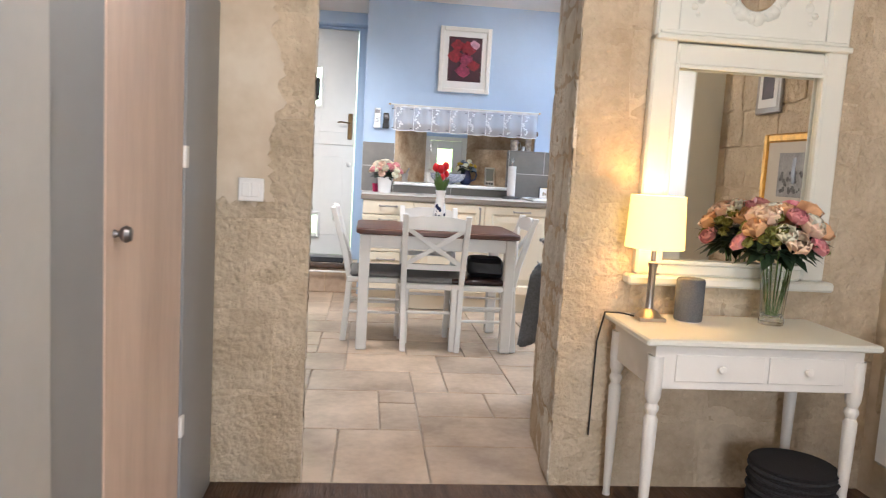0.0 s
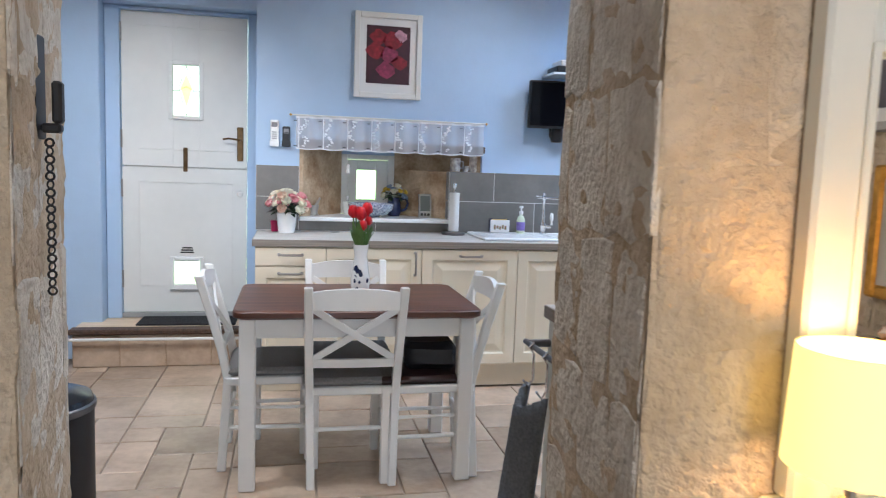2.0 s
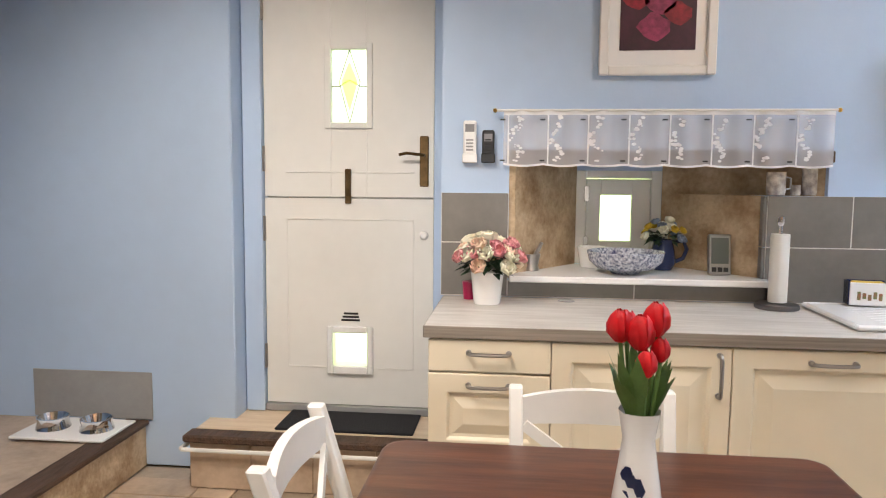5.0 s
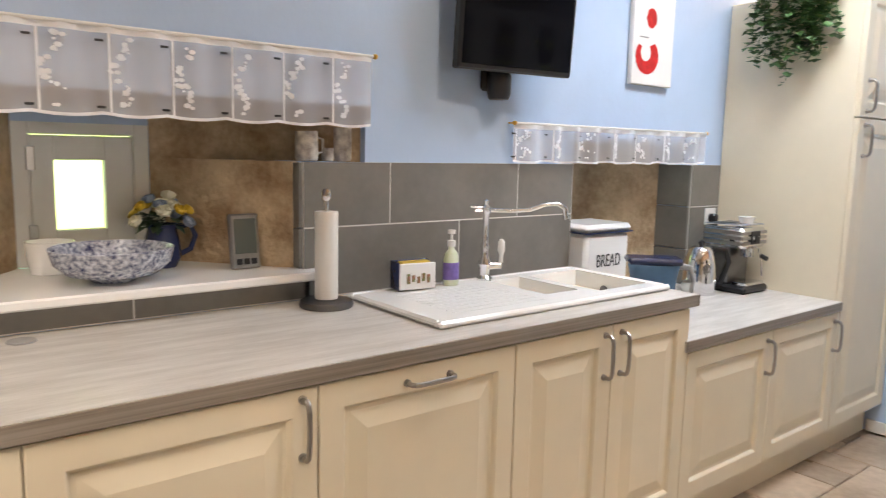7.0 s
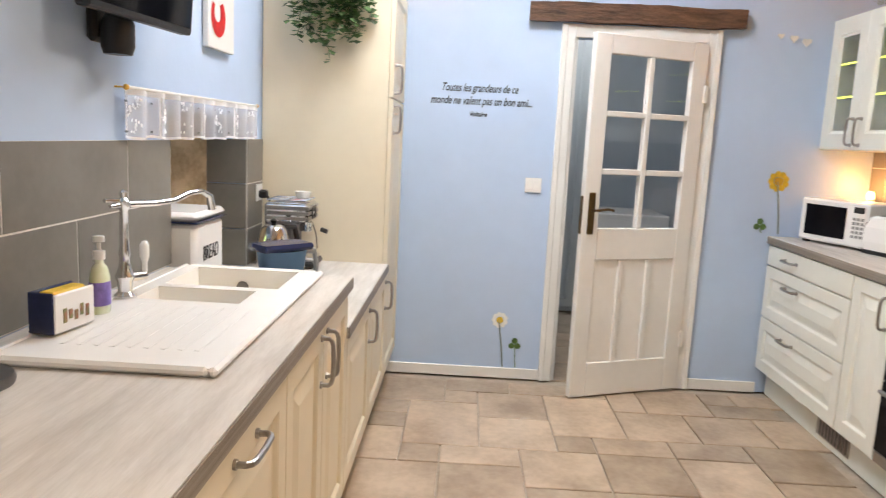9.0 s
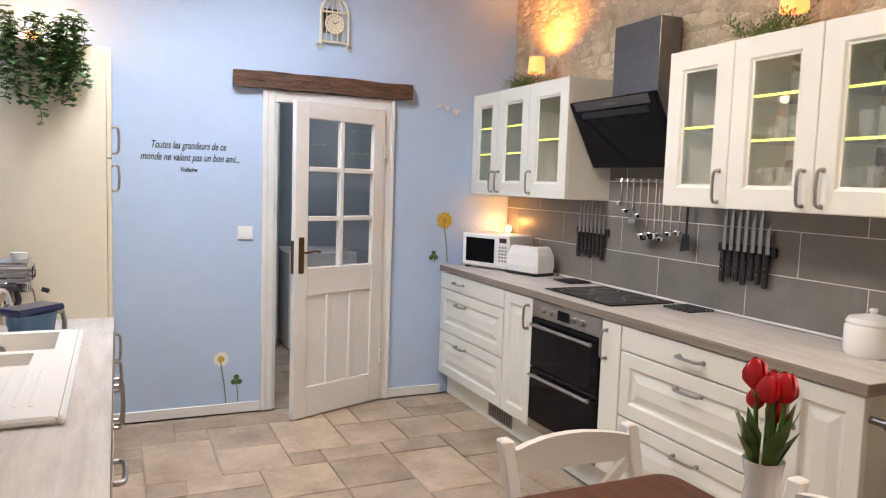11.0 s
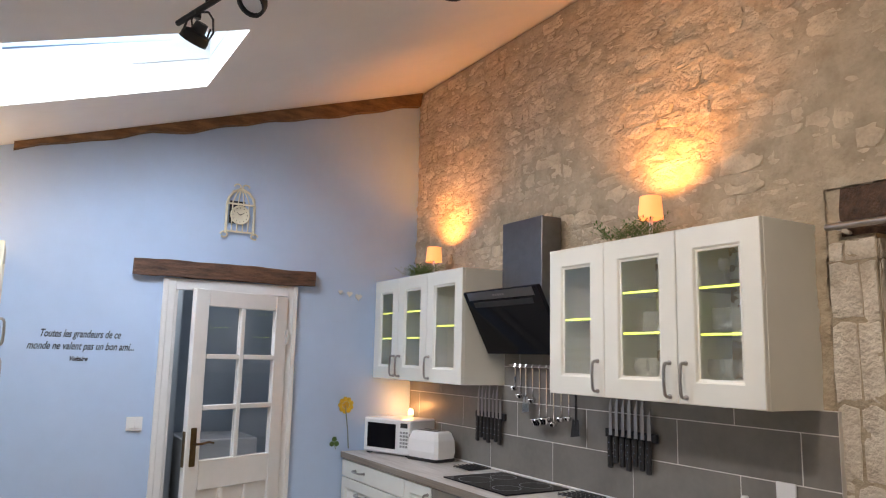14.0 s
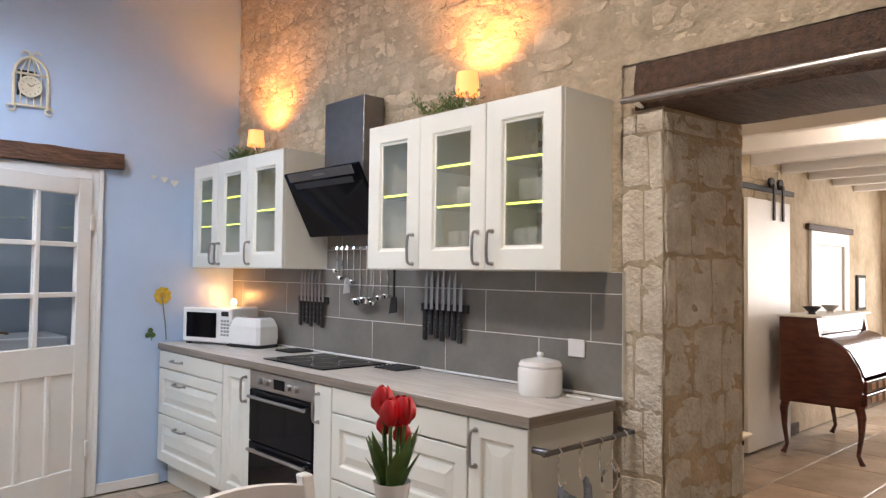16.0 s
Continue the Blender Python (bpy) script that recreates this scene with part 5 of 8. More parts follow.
sk = thing("ceramic_sink", (2.3, 6.4, CN), "white ceramic sink with drainer and one and a half bowls", "sink")
z0 = CN + 0.001
bm = bmesh.new()
SX0, SX1, SY0, SY1 = 1.80, 2.80, 6.155, 6.60
bowls = ((2.315, 2.47, 6.27, 6.55), (2.51, 2.775, 6.22, 6.55))
for q in ((SX0, SY0, bowls[0][0], SY1), (bowls[0][0], SY0, bowls[0][1], bowls[0][2]), (bowls[0][0], bowls[0][3], bowls[0][1], SY1), (bowls[0][1], SY0, bowls[1][0], SY1), (bowls[1][0], SY0, bowls[1][1], bowls[1][2]), (bowls[1][0], bowls[1][3], bowls[1][1], SY1), (bowls[1][1], SY0, SX1, SY1)):
    box(bm, q[0], q[1], z0, q[2], q[3], z0 + 0.017, 0.0)
part("rim", bm, BRIGHT, sk)
bm = bmesh.new()
for q in ((SX0 - 0.008, SY0 - 0.008, SX1 + 0.008, SY0 + 0.012), (SX0 - 0.008, SY1 - 0.012, SX1 + 0.008, SY1 + 0.008), (SX0 - 0.008, SY0 + 0.012, SX0 + 0.012, SY1 - 0.012), (SX1 - 0.012, SY0 + 0.012, SX1 + 0.008, SY1 - 0.012)):
    box(bm, q[0], q[1], z0, q[2], q[3], z0 + 0.0205, 0.007)
part("raised_edge", bm, BRIGHT, sk)
for (a, c, e, f), dep in zip(bowls, (0.10, 0.17)):
    zt_ = z0 + 0.0165
    bm = bmesh.new()
    top = [bm.verts.new(q) for q in ((a, e, zt_), (c, e, zt_), (c, f, zt_), (a, f, zt_))]
    mid = [bm.verts.new(q) for q in ((a + 0.012, e + 0.012, zt_ - dep * 0.85), (c - 0.012, e + 0.012, zt_ - dep * 0.85), (c - 0.012, f - 0.012, zt_ - dep * 0.85), (a + 0.012, f - 0.012, zt_ - dep * 0.85))]
    lo = [bm.verts.new(q) for q in ((a + 0.035, e + 0.035, zt_ - dep), (c - 0.035, e + 0.035, zt_ - dep), (c - 0.035, f - 0.035, zt_ - dep), (a + 0.035, f - 0.035, zt_ - dep))]
    for u, v in ((top, mid), (mid, lo)):
        for i in range(4):
            bm.faces.new([u[i], u[(i + 1) % 4], v[(i + 1) % 4], v[i]])
    bm.faces.new(lo)
    part("bowl", bm, BRIGHT, sk)
for i in range(9):
    part("drainer_ridge", B((1.90, 6.22 + i * 0.035, z0 + 0.0175, 2.26, 6.232 + i * 0.035, z0 + 0.0188), b=0.0012), BRIGHT, sk)
part("waste", moved(lathe(bmesh.new(), [(0, 0.002), (0.016, 0.002), (0.02, 0), (0, 0)], (0, 0, 0), 16), Matrix.Translation((2.762, 6.40, z0 - 0.04)) @ pose(0, 0, 0, 0, -90)), DARKSTEEL, sk, "round overflow")
TAPM = Matrix.Translation((2.32, 6.573, CN + 0.017)) @ Matrix.Diagonal((1, 1, 0.88, 1)) @ Matrix.Translation((-2.35, -6.575, -CN - 0.017))
tp = thing("kitchen_tap", (2.32, 6.573, CN), "chrome traditional tap with white ceramic lever", "tap")
part("body", moved(lathe(bmesh.new(), [(0, 0), (0.028, 0), (0.028, 0.008), (0.018, 0.02), (0.02, 0.05), (0.025, 0.065), (0.016, 0.09), (0.012, 0.12), (0.016, 0.135), (0.012, 0.15), (0.011, 0.26), (0.017, 0.27), (0.017, 0.29), (0.008, 0.30), (0.011, 0.315), (0, 0.325)], (2.35, 6.575, z0 + 0.016), 18), TAPM), CHROME, tp, smooth=True)
part("spout", moved(tube(bmesh.new(), [(2.31, 6.59, z0 + 0.292), (2.35, 6.575, z0 + 0.295), (2.43, 6.53, z0 + 0.292), (2.49, 6.50, z0 + 0.297), (2.535, 6.475, z0 + 0.318), (2.575, 6.455, z0 + 0.322), (2.60, 6.44, z0 + 0.305), (2.607, 6.436, z0 + 0.26)], [0.006, 0.010, 0.009, 0.009, 0.009, 0.009, 0.011, 0.012], 12), TAPM), CHROME, tp, smooth=True)
part("side_valve", moved(tube(bmesh.new(), [(2.35, 6.575, z0 + 0.075), (2.40, 6.545, z0 + 0.075)], [0.018, 0.014], 12), TAPM), CHROME, tp, smooth=True)
part("lever", moved(lathe(bmesh.new(), [(0, 0), (0.008, 0.002), (0.007, 0.03), (0.013, 0.05), (0.012, 0.085), (0.006, 0.095), (0, 0.097)], (2.40, 6.545, z0 + 0.085), 14), TAPM), BRIGHT, tp, "white ceramic lever", True)
part("back_lever", moved(tube(bmesh.new(), [(2.345, 6.58, CN + 0.305), (2.30, 6.60, CN + 0.31)], [0.009, 0.006], 8), TAPM), CHROME, tp, smooth=True)
sb = thing("soap_bottle", (2.155, 6.555, CN), "clear pump soap bottle with a purple label", "bottle")
part("bottle", lathe(bmesh.new(), [(0, 0), (0.027, 0), (0.029, 0.01), (0.029, 0.085), (0.022, 0.11), (0.012, 0.12), (0.012, 0.13), (0, 0.13)], (2.155, 6.555, z0 + 0.018), 18, 1.0, 0.75), material("soap_bottle_plastic", (0.62, 0.72, 0.42), 0.15, second=(0.78, 0.82, 0.74), scale=9), sb, smooth=True)
part("label_band", lathe(bmesh.new(), [(0.0295, 0.02), (0.0298, 0.022), (0.0298, 0.075), (0.0295, 0.077)], (2.155, 6.555, z0 + 0.018), 18, 1.0, 0.76), material("purple_label", (0.22, 0.16, 0.5), 0.5, vary=0.3, scale=60), sb, "purple paper label", True)
part("pump", lathe(bmesh.new(), [(0, 0.13), (0.014, 0.13), (0.014, 0.15), (0.005, 0.152), (0.005, 0.17), (0.014, 0.172), (0.013, 0.185), (0, 0.187)], (2.155, 6.555, z0 + 0.018), 14), BRIGHT, sb, smooth=True)
sg = thing("sponge_holder", (2.0, 6.57, CN), "painted ceramic sponge holder with a blue edge", "sponge holder")
gmx = pose(2.005, 6.56, z0 + 0.022, 0, 0, -8)
part("front_tile", box(bmesh.new(), -0.065, -0.03, 0, 0.065, -0.022, 0.085, 0.003, gmx), BRIGHT, sg)
part("back_tile", box(bmesh.new(), -0.065, 0.022, 0, 0.065, 0.03, 0.09, 0.003, gmx), NAVY, sg)
part("side", box(bmesh.new(), -0.07, -0.03, 0, -0.0655, 0.03, 0.09, 0.002, gmx), NAVY, sg, "navy glazed side")
part("sponge", box(bmesh.new(), -0.055, -0.02, 0.004, 0.055, 0.02, 0.088, 0.006, gmx), YELLOW, sg, "yellow sponge")
bm = bmesh.new()
for i, x in enumerate((-0.04, -0.022, -0.004, 0.014, 0.032)):
    box(bm, x, -0.0315, 0.02 + 0.006 * (i % 2), x + 0.012, -0.0302, 0.052 - 0.005 * (i % 3), 0.001, gmx)
part("painted_fruit", bm, material("fruit_paint", (0.35, 0.12, 0.08), 0.4, second=(0.1, 0.25, 0.08), scale=60), sg, "small red and green painted fruit")

bb = thing("bread_bin", (3.02, 6.72, CL), "white enamel bread bin with a blue rim", "bread bin")
part("body", B((2.89, 6.60, CL + 0.001, 3.17, 6.82, CL + 0.30), b=0.02), BRIGHT, bb, smooth=True)
part("lid", B((2.885, 6.595, CL + 0.302, 3.175, 6.825, CL + 0.335), b=0.014), BRIGHT, bb, smooth=True)
part("rim", B((2.882, 6.592, CL + 0.297, 3.178, 6.828, CL + 0.304), b=0.002), NAVY, bb, "dark blue rim")


def writing(body, where, size, width, mat, shear=0.0, align="CENTER", rot=None, parent=None, name="lettering", bold=0.0):
    cu = bpy.data.curves.new(name, "FONT")
    cu.body, cu.size, cu.shear, cu.align_x, cu.extrude = body, size, shear, align, 0.0006
    cu.offset = bold
    cu.materials.append(mat)
    ob = new(name, cu)
    bpy.context.view_layer.update()
    sx = width / max(ob.dimensions.x, 1e-4)
    m = Matrix.Translation(where) @ rot @ Matrix.Diagonal((sx, 1, 1, 1))
    if parent:
        ob.parent = parent
        m = Matrix.Translation(-ORIGIN[parent.name]) @ m
    ob.matrix_basis = m
    return ob


ROT_S = Matrix(((1, 0, 0, 0), (0, 0, -1, 0), (0, 1, 0, 0), (0, 0, 0, 1)))
ROT_W = Matrix(((0, 0, -1, 0), (-1, 0, 0, 0), (0, 1, 0, 0), (0, 0, 0, 1)))
writing("BREAD", (3.03, 6.5985, CL + 0.16), 0.075, 0.15, BLACKP, rot=ROT_S, parent=bb)
for x, y, s in ((3.02, 6.47, 1.0), (3.12, 6.52, 0.85), (3.09, 6.42, 0.75)):
    pt = thing("white_canister", (x, y, CL), "small white lidded ceramic canister", "jar", "white canisters")
    part("jar", lathe(bmesh.new(), [(0, 0), (0.04 * s, 0), (0.045 * s, 0.02), (0.045 * s, 0.08 * s), (0, 0.08 * s)], (x, y, CL + 0.001), 18), BRIGHT, pt, smooth=True)
    part("lid", lathe(bmesh.new(), [(0, 0.125 * s), (0.01 * s, 0.12 * s), (0.012 * s, 0.105 * s), (0.03 * s, 0.095 * s), (0.046 * s, 0.083 * s), (0, 0.082 * s)], (x, y, CL + 0.001), 18), BRIGHT, pt, smooth=True)
wf = thing("water_filter_jug", (2.95, 6.32, CL), "blue plastic water filter jug", "jug")
wm = pose(2.95, 6.32, CL + 0.001, 0, 0, -42) @ Matrix.Diagonal((0.82, 1, 1.3, 1))
bm = bmesh.new()
rings = []
for z, a, c in ((0, 0.09, 0.045), (0.02, 0.095, 0.05), (0.12, 0.11, 0.055), (0.165, 0.125, 0.06)):
    rings.append([bm.verts.new((a * math.cos(q * 0.3927) * (1 if abs(math.cos(q * 0.3927)) < 0.8 else 0.96), c * math.sin(q * 0.3927), z)) for q in range(16)])
for a, c in zip(rings, rings[1:]):
    for k in range(16):
        bm.faces.new([a[k], a[(k + 1) % 16], c[(k + 1) % 16], c[k]])
bm.faces.new(rings[0])
bm.faces.new(rings[-1])
part("jug", moved(bm, wm), material("blue_clear_plastic", (0.10, 0.2, 0.34), 0.12, vary=0.1), wf, "translucent blue plastic", True)
part("lid", moved(B((-0.128, -0.058, 0.166, 0.12, 0.058, 0.185), b=0.012), wm), NAVY, wf, "dark blue lid", True)
part("handle", moved(tube(bmesh.new(), [(0.115, 0, 0.16), (0.165, 0, 0.155), (0.178, 0, 0.12), (0.172, 0, 0.06), (0.15, 0, 0.02), (0.11, 0, 0.03)], 0.010, 8), wm), GREYP, wf, smooth=True)
ke = thing("kettle", (3.585, 6.52, CL), "polished steel kettle with a black handle", "kettle")
part("body", lathe(bmesh.new(), [(0, 0), (0.075, 0), (0.078, 0.02), (0.07, 0.14), (0.055, 0.20), (0.04, 0.215), (0, 0.22)], (3.585, 6.52, CL + 0.001), 24), CHROME, ke, smooth=True)
part("lid_knob", lathe(bmesh.new(), [(0, 0.22), (0.01, 0.22), (0.016, 0.235), (0, 0.245)], (3.585, 6.52, CL + 0.001), 14), BLACKP, ke, smooth=True)
part("handle", tube(bmesh.new(), [(3.62, 6.49, CL + 0.205), (3.67, 6.45, CL + 0.20), (3.685, 6.44, CL + 0.15), (3.66, 6.46, CL + 0.05)], 0.013, 8), BLACKP, ke, smooth=True)
co = thing("coffee_machine", (3.82, 6.45, CL), "steel espresso machine with a drip tray", "coffee machine")
part("base", B((3.715, 6.37, CL + 0.001, 3.925, 6.60, CL + 0.035), b=0.01), BLACKP, co)
part("tower", B((3.73, 6.47, CL + 0.036, 3.91, 6.60, CL + 0.22), b=0.008), DARKSTEEL, co)
part("head", B((3.715, 6.40, CL + 0.205, 3.925, 6.60, CL + 0.30), b=0.012), CHROME, co)
part("drip_tray", B((3.74, 6.38, CL + 0.036, 3.90, 6.45, CL + 0.05), b=0.002), CHROME, co)
part("brew_head", lathe(bmesh.new(), [(0, 0), (0.03, 0), (0.03, 0.04), (0, 0.04)], (3.82, 6.43, CL + 0.165), 16), CHROME, co, smooth=True)
part("filter_handle", tube(bmesh.new(), [(3.82, 6.36, CL + 0.175), (3.815, 6.33, CL + 0.165)], 0.011, 8), BLACKP, co, smooth=True)
part("knob", moved(lathe(bmesh.new(), [(0, 0), (0.02, 0), (0.018, 0.015), (0, 0.015)], (0, 0, 0), 14), Matrix.Translation((3.82, 6.40, CL + 0.25)) @ pose(0, 0, 0, 90)), BLACKP, co)
for i in range(8):
    part("cup_rail", tube(bmesh.new(), [(3.72 + i * 0.028, 6.41, CL + 0.312), (3.72 + i * 0.028, 6.59, CL + 0.312)], 0.003, 6), CHROME, co)
part("top_cup", lathe(bmesh.new(), [(0, 0), (0.03, 0), (0.038, 0.03), (0.034, 0.03), (0, 0.005)], (3.83, 6.45, CL + 0.317), 16), BRIGHT, co, "white cup on the rail", True)
for k in range(3):
    part("ridge", B((3.712, 6.396, CL + 0.222 + 0.024 * k, 3.928, 6.403, CL + 0.238 + 0.024 * k), b=0.003), STEEL, co)
    part("ridge", B((3.7125, 6.405, CL + 0.222 + 0.024 * k, 3.7155, 6.595, CL + 0.238 + 0.024 * k), b=0.001), STEEL, co)
part("control_panel", B((3.78, 6.392, CL + 0.225, 3.86, 6.3955, CL + 0.285), b=0.002), BLACKP, co)
for x in (3.80, 3.82, 3.84):
    part("button", B((x - 0.006, 6.389, CL + 0.245, x + 0.006, 6.3915, CL + 0.262), b=0.001), BRIGHT, co)
part("steam_wand", tube(bmesh.new(), [(3.90, 6.42, CL + 0.20), (3.905, 6.40, CL + 0.14), (3.895, 6.39, CL + 0.07)], 0.004, 8), CHROME, co, smooth=True)
so = thing("wall_socket", (3.885, NW - 0.012, 1.06), "white double wall socket on the tiles", "socket")
part("plate", B((3.845, NW - 0.02, 1.035, 3.935, NW - 0.0115, 1.115), b=0.003), BRIGHT, so)
part("plug", B((3.86, NW - 0.06, 1.05, 3.90, NW - 0.021, 1.09), b=0.008), BLACKP, so)
part("cable", tube(bmesh.new(), [(3.88, NW - 0.06, 1.06), (3.875, NW - 0.09, 1.0), (3.86, NW - 0.09, 0.88), (3.85, NW - 0.09, CL + 0.01)], 0.005, 6), BLACKP, so)

# on the window sill
bw = thing("patterned_bowl", (1.155, 6.77, 1.0), "blue and white patterned ceramic bowl on the sill", "bowl")
DELFT = material("blue_white_glaze", (0.62, 0.66, 0.74), 0.2, second=(0.03, 0.04, 0.12), scale=95, detail=1.5)
part("bowl", lathe(bmesh.new(), [(0, 0), (0.055, 0), (0.068, 0.012), (0.115, 0.022), (0.146, 0.05), (0.157, 0.09), (0.153, 0.092), (0.138, 0.05), (0.07, 0.022), (0, 0.018)], (1.155, 6.77, 1.001), 32), DELFT, bw, smooth=True)
jg = thing("navy_jug", (1.335, 6.93, 1.0), "dark blue jug of pale flowers on the sill", "jug")
part("jug", lathe(bmesh.new(), [(0, 0), (0.04, 0), (0.055, 0.03), (0.05, 0.08), (0.042, 0.115), (0.048, 0.13), (0.042, 0.13), (0, 0.10)], (1.335, 6.93, 1.001), 20), NAVY, jg, smooth=True)
part("handle", tube(bmesh.new(), [(1.38, 6.93, 1.12), (1.42, 6.93, 1.125), (1.435, 6.93, 1.09), (1.42, 6.93, 1.05), (1.385, 6.93, 1.035)], 0.009, 8), NAVY, jg, smooth=True)
bouquet(jg, (1.335, 6.93, 1.14), 0.085, 0.06, [(WHITER, 8, 0.022), (YELLOW, 5, 0.018), (material("dusty_blue", (0.25, 0.32, 0.45), 0.7, vary=0.3), 6, 0.02)], 60, 8, LEAFD, 0.045)
th = thing("weather_station", (1.53, 6.77, 1.0), "silver digital weather station with a grey screen", "thermometer")
tmx = pose(1.53, 6.77, 1.002, -8)
part("case", box(bmesh.new(), -0.045, -0.012, 0, 0.045, 0.012, 0.165, 0.005, tmx), STEEL, th)
part("screen", box(bmesh.new(), -0.034, -0.0135, 0.045, 0.034, -0.0122, 0.15, 0.001, tmx), material("grey_lcd", (0.09, 0.1, 0.085), 0.3), th)
for i in range(3):
    part("button", box(bmesh.new(), -0.032 + i * 0.023, -0.014, 0.012, -0.014 + i * 0.023, -0.0122, 0.03, 0.001, tmx), BLACKP, th)
mo = thing("pestle_mortar", (0.77, 6.80, 1.0), "small steel mortar with its pestle", "mortar")
part("mortar", lathe(bmesh.new(), [(0, 0), (0.035, 0), (0.036, 0.008), (0.03, 0.02), (0.04, 0.07), (0.035, 0.07), (0, 0.03)], (0.77, 6.80, 1.001), 20), STEEL, mo, smooth=True)
part("pestle", tube(bmesh.new(), [(0.77, 6.80, 1.03), (0.815, 6.79, 1.12)], [0.012, 0.007], 10), STEEL, mo, smooth=True)
wp = thing("white_plate", (1.02, 7.0, 1.0), "white ceramic dish leaning in the window", "dish")
part("dish", lathe(bmesh.new(), [(0, 0), (0.05, 0), (0.065, 0.09), (0.06, 0.09), (0, 0.01)], (1.04, 6.98, 1.001), 20), BRIGHT, wp, smooth=True)
for x, r, h, lab in ((1.73, 0.036, 0.09, "patterned white mug on the tiled ledge"), (1.805, 0.02, 0.04, "small white pot on the tiled ledge"), (1.86, 0.03, 0.105, "tall patterned jar on the tiled ledge")):
    mg = thing("mug", (x, 6.76, 1.328), lab, "mug")
    part("cup", lathe(bmesh.new(), [(0, 0), (r * 0.9, 0), (r, 0.01), (r, h), (r * 0.9, h), (0, h * 0.9)], (x, 6.76, 1.328), 18), material("mug_glaze", (0.80, 0.75, 0.66), 0.3, second=(0.30, 0.25, 0.22), scale=32, detail=1.0), mg, smooth=True)
    if r > 0.035:
        part("handle", tube(bmesh.new(), [(x + r, 6.76, 1.40), (x + r + 0.02, 6.76, 1.395), (x + r + 0.02, 6.76, 1.355), (x + r, 6.76, 1.35)], 0.004, 6), WHITE, mg)

# trailing ivy on the tall cabinet
iv = thing("trailing_ivy", (3.93, 6.42, 2.09), "trailing artificial ivy hanging from the tall cabinet", "plant")
rnd = random.Random(4)
bmL, bmS = bmesh.new(), bmesh.new()
for i in range(26):
    y = rnd.uniform(6.18, 6.48)
    p = Vector((4.02, y, 2.13))
    pts = [p]
    ln = rnd.uniform(0.08, 0.36)
    q = Vector((3.94 - rnd.uniform(0, 0.05), y + rnd.uniform(-0.06, 0.06), 2.12 + rnd.uniform(-0.02, 0.09)))
    pts.append(q)
    n = int(ln / 0.03) + 2
    for k in range(n):
        q = q + Vector((rnd.uniform(-0.008, 0.006), rnd.uniform(-0.015, 0.015), -0.03))
        q.x = min(q.x, 3.955)
        pts.append(q.copy())
    tube(bmS, pts, 0.002, 4)
    for q in pts[1:]:
        for _ in range(4):
            a = rnd.uniform(0, 6.2832)
            b = q + Vector((rnd.uniform(-0.02, 0.0), rnd.uniform(-0.02, 0.02), rnd.uniform(-0.02, 0.02)))
            e = b + Vector((-abs(math.cos(a)) * 0.025, math.sin(a) * 0.03, rnd.uniform(-0.03, 0.01)))
            leaf(bmL, b, e, rnd.uniform(0.017, 0.028))
part("stems", bmS, STEMG, iv)
tagged(part("leaves", bmL, LEAFG, iv, "small dark green ivy leaves"), kind="stuff")

# ---------------- stone-wall side ----------------
st = thing("splashback_tiles", (3.0, SW, CS), "dark taupe wall tiles behind the hob", "tiles", kind="structure")
TB, TF = SW + 0.004, 3.463
part("grout", B((1.379, TB, CS + 0.001, EW - 0.002, TF - 0.0012, 1.408), (2.606, TB, 1.408, 3.392, TF - 0.0012, 1.74), b=0), TGROUT, st)
row = lambda x: [1.379] + [v for v in (x + 0.578 * k for k in range(-4, 8)) if 1.40 < v < EW - 0.03] + [EW - 0.002]
wall_tiles(st, [(CS + 0.002, 1.13, row(1.79)), (1.13, 1.322, row(1.525)), (1.322, 1.408, row(1.81))], TF - 0.0062, TF, TGROUT)
wall_tiles(st, [(1.408, 1.52, [2.606, 2.97, 3.392]), (1.52, 1.74, [2.606, 3.24, 3.392])], TF - 0.0062, TF, TGROUT)
solid("trim", B((1.37, TF - 0.002, CS + 0.001, EW - 0.002, TF + 0.006, CS + 0.012), b=0.002), BRIGHT, "white sealing strip along the worktop", "trim")


def knife_rack(x0, x1, n, label):
    k = thing("knife_rack", ((x0 + x1) / 2, TF, 1.2), label, "knife rack", "knife racks")
    part("magnet_bar", B((x0 - 0.02, TF + 0.001, 1.205, x1 + 0.02, TF + 0.018, 1.245), b=0.003), BLACKP, k)
    for i in range(n):
        x = x0 + (x1 - x0) * (i + 0.5) / n
        h = (0.13, 0.19, 0.17, 0.20, 0.18, 0.20, 0.19)[i]
        y = TF + 0.019
        part("blade", prism(bmesh.new(), [(x - 0.011, y, 1.2), (x + 0.011, y, 1.2), (x + 0.010, y, 1.22 + h * 0.7), (x - 0.009, y, 1.22 + h)], (0, 0.002, 0)), STEEL, k, "steel knife blade")
        part("knife_handle", B((x - 0.0135, y - 0.004, 1.065 + 0.012 * (i % 3), x + 0.0135, y + 0.014, 1.215), b=0.005), BLACKP, k, "black riveted handle")
        for z in (1.12, 1.15, 1.18):
            part("rivet", B((x - 0.002, y + 0.0141, z, x + 0.002, y + 0.0149, z + 0.004), b=0.0005), CHROME, k)


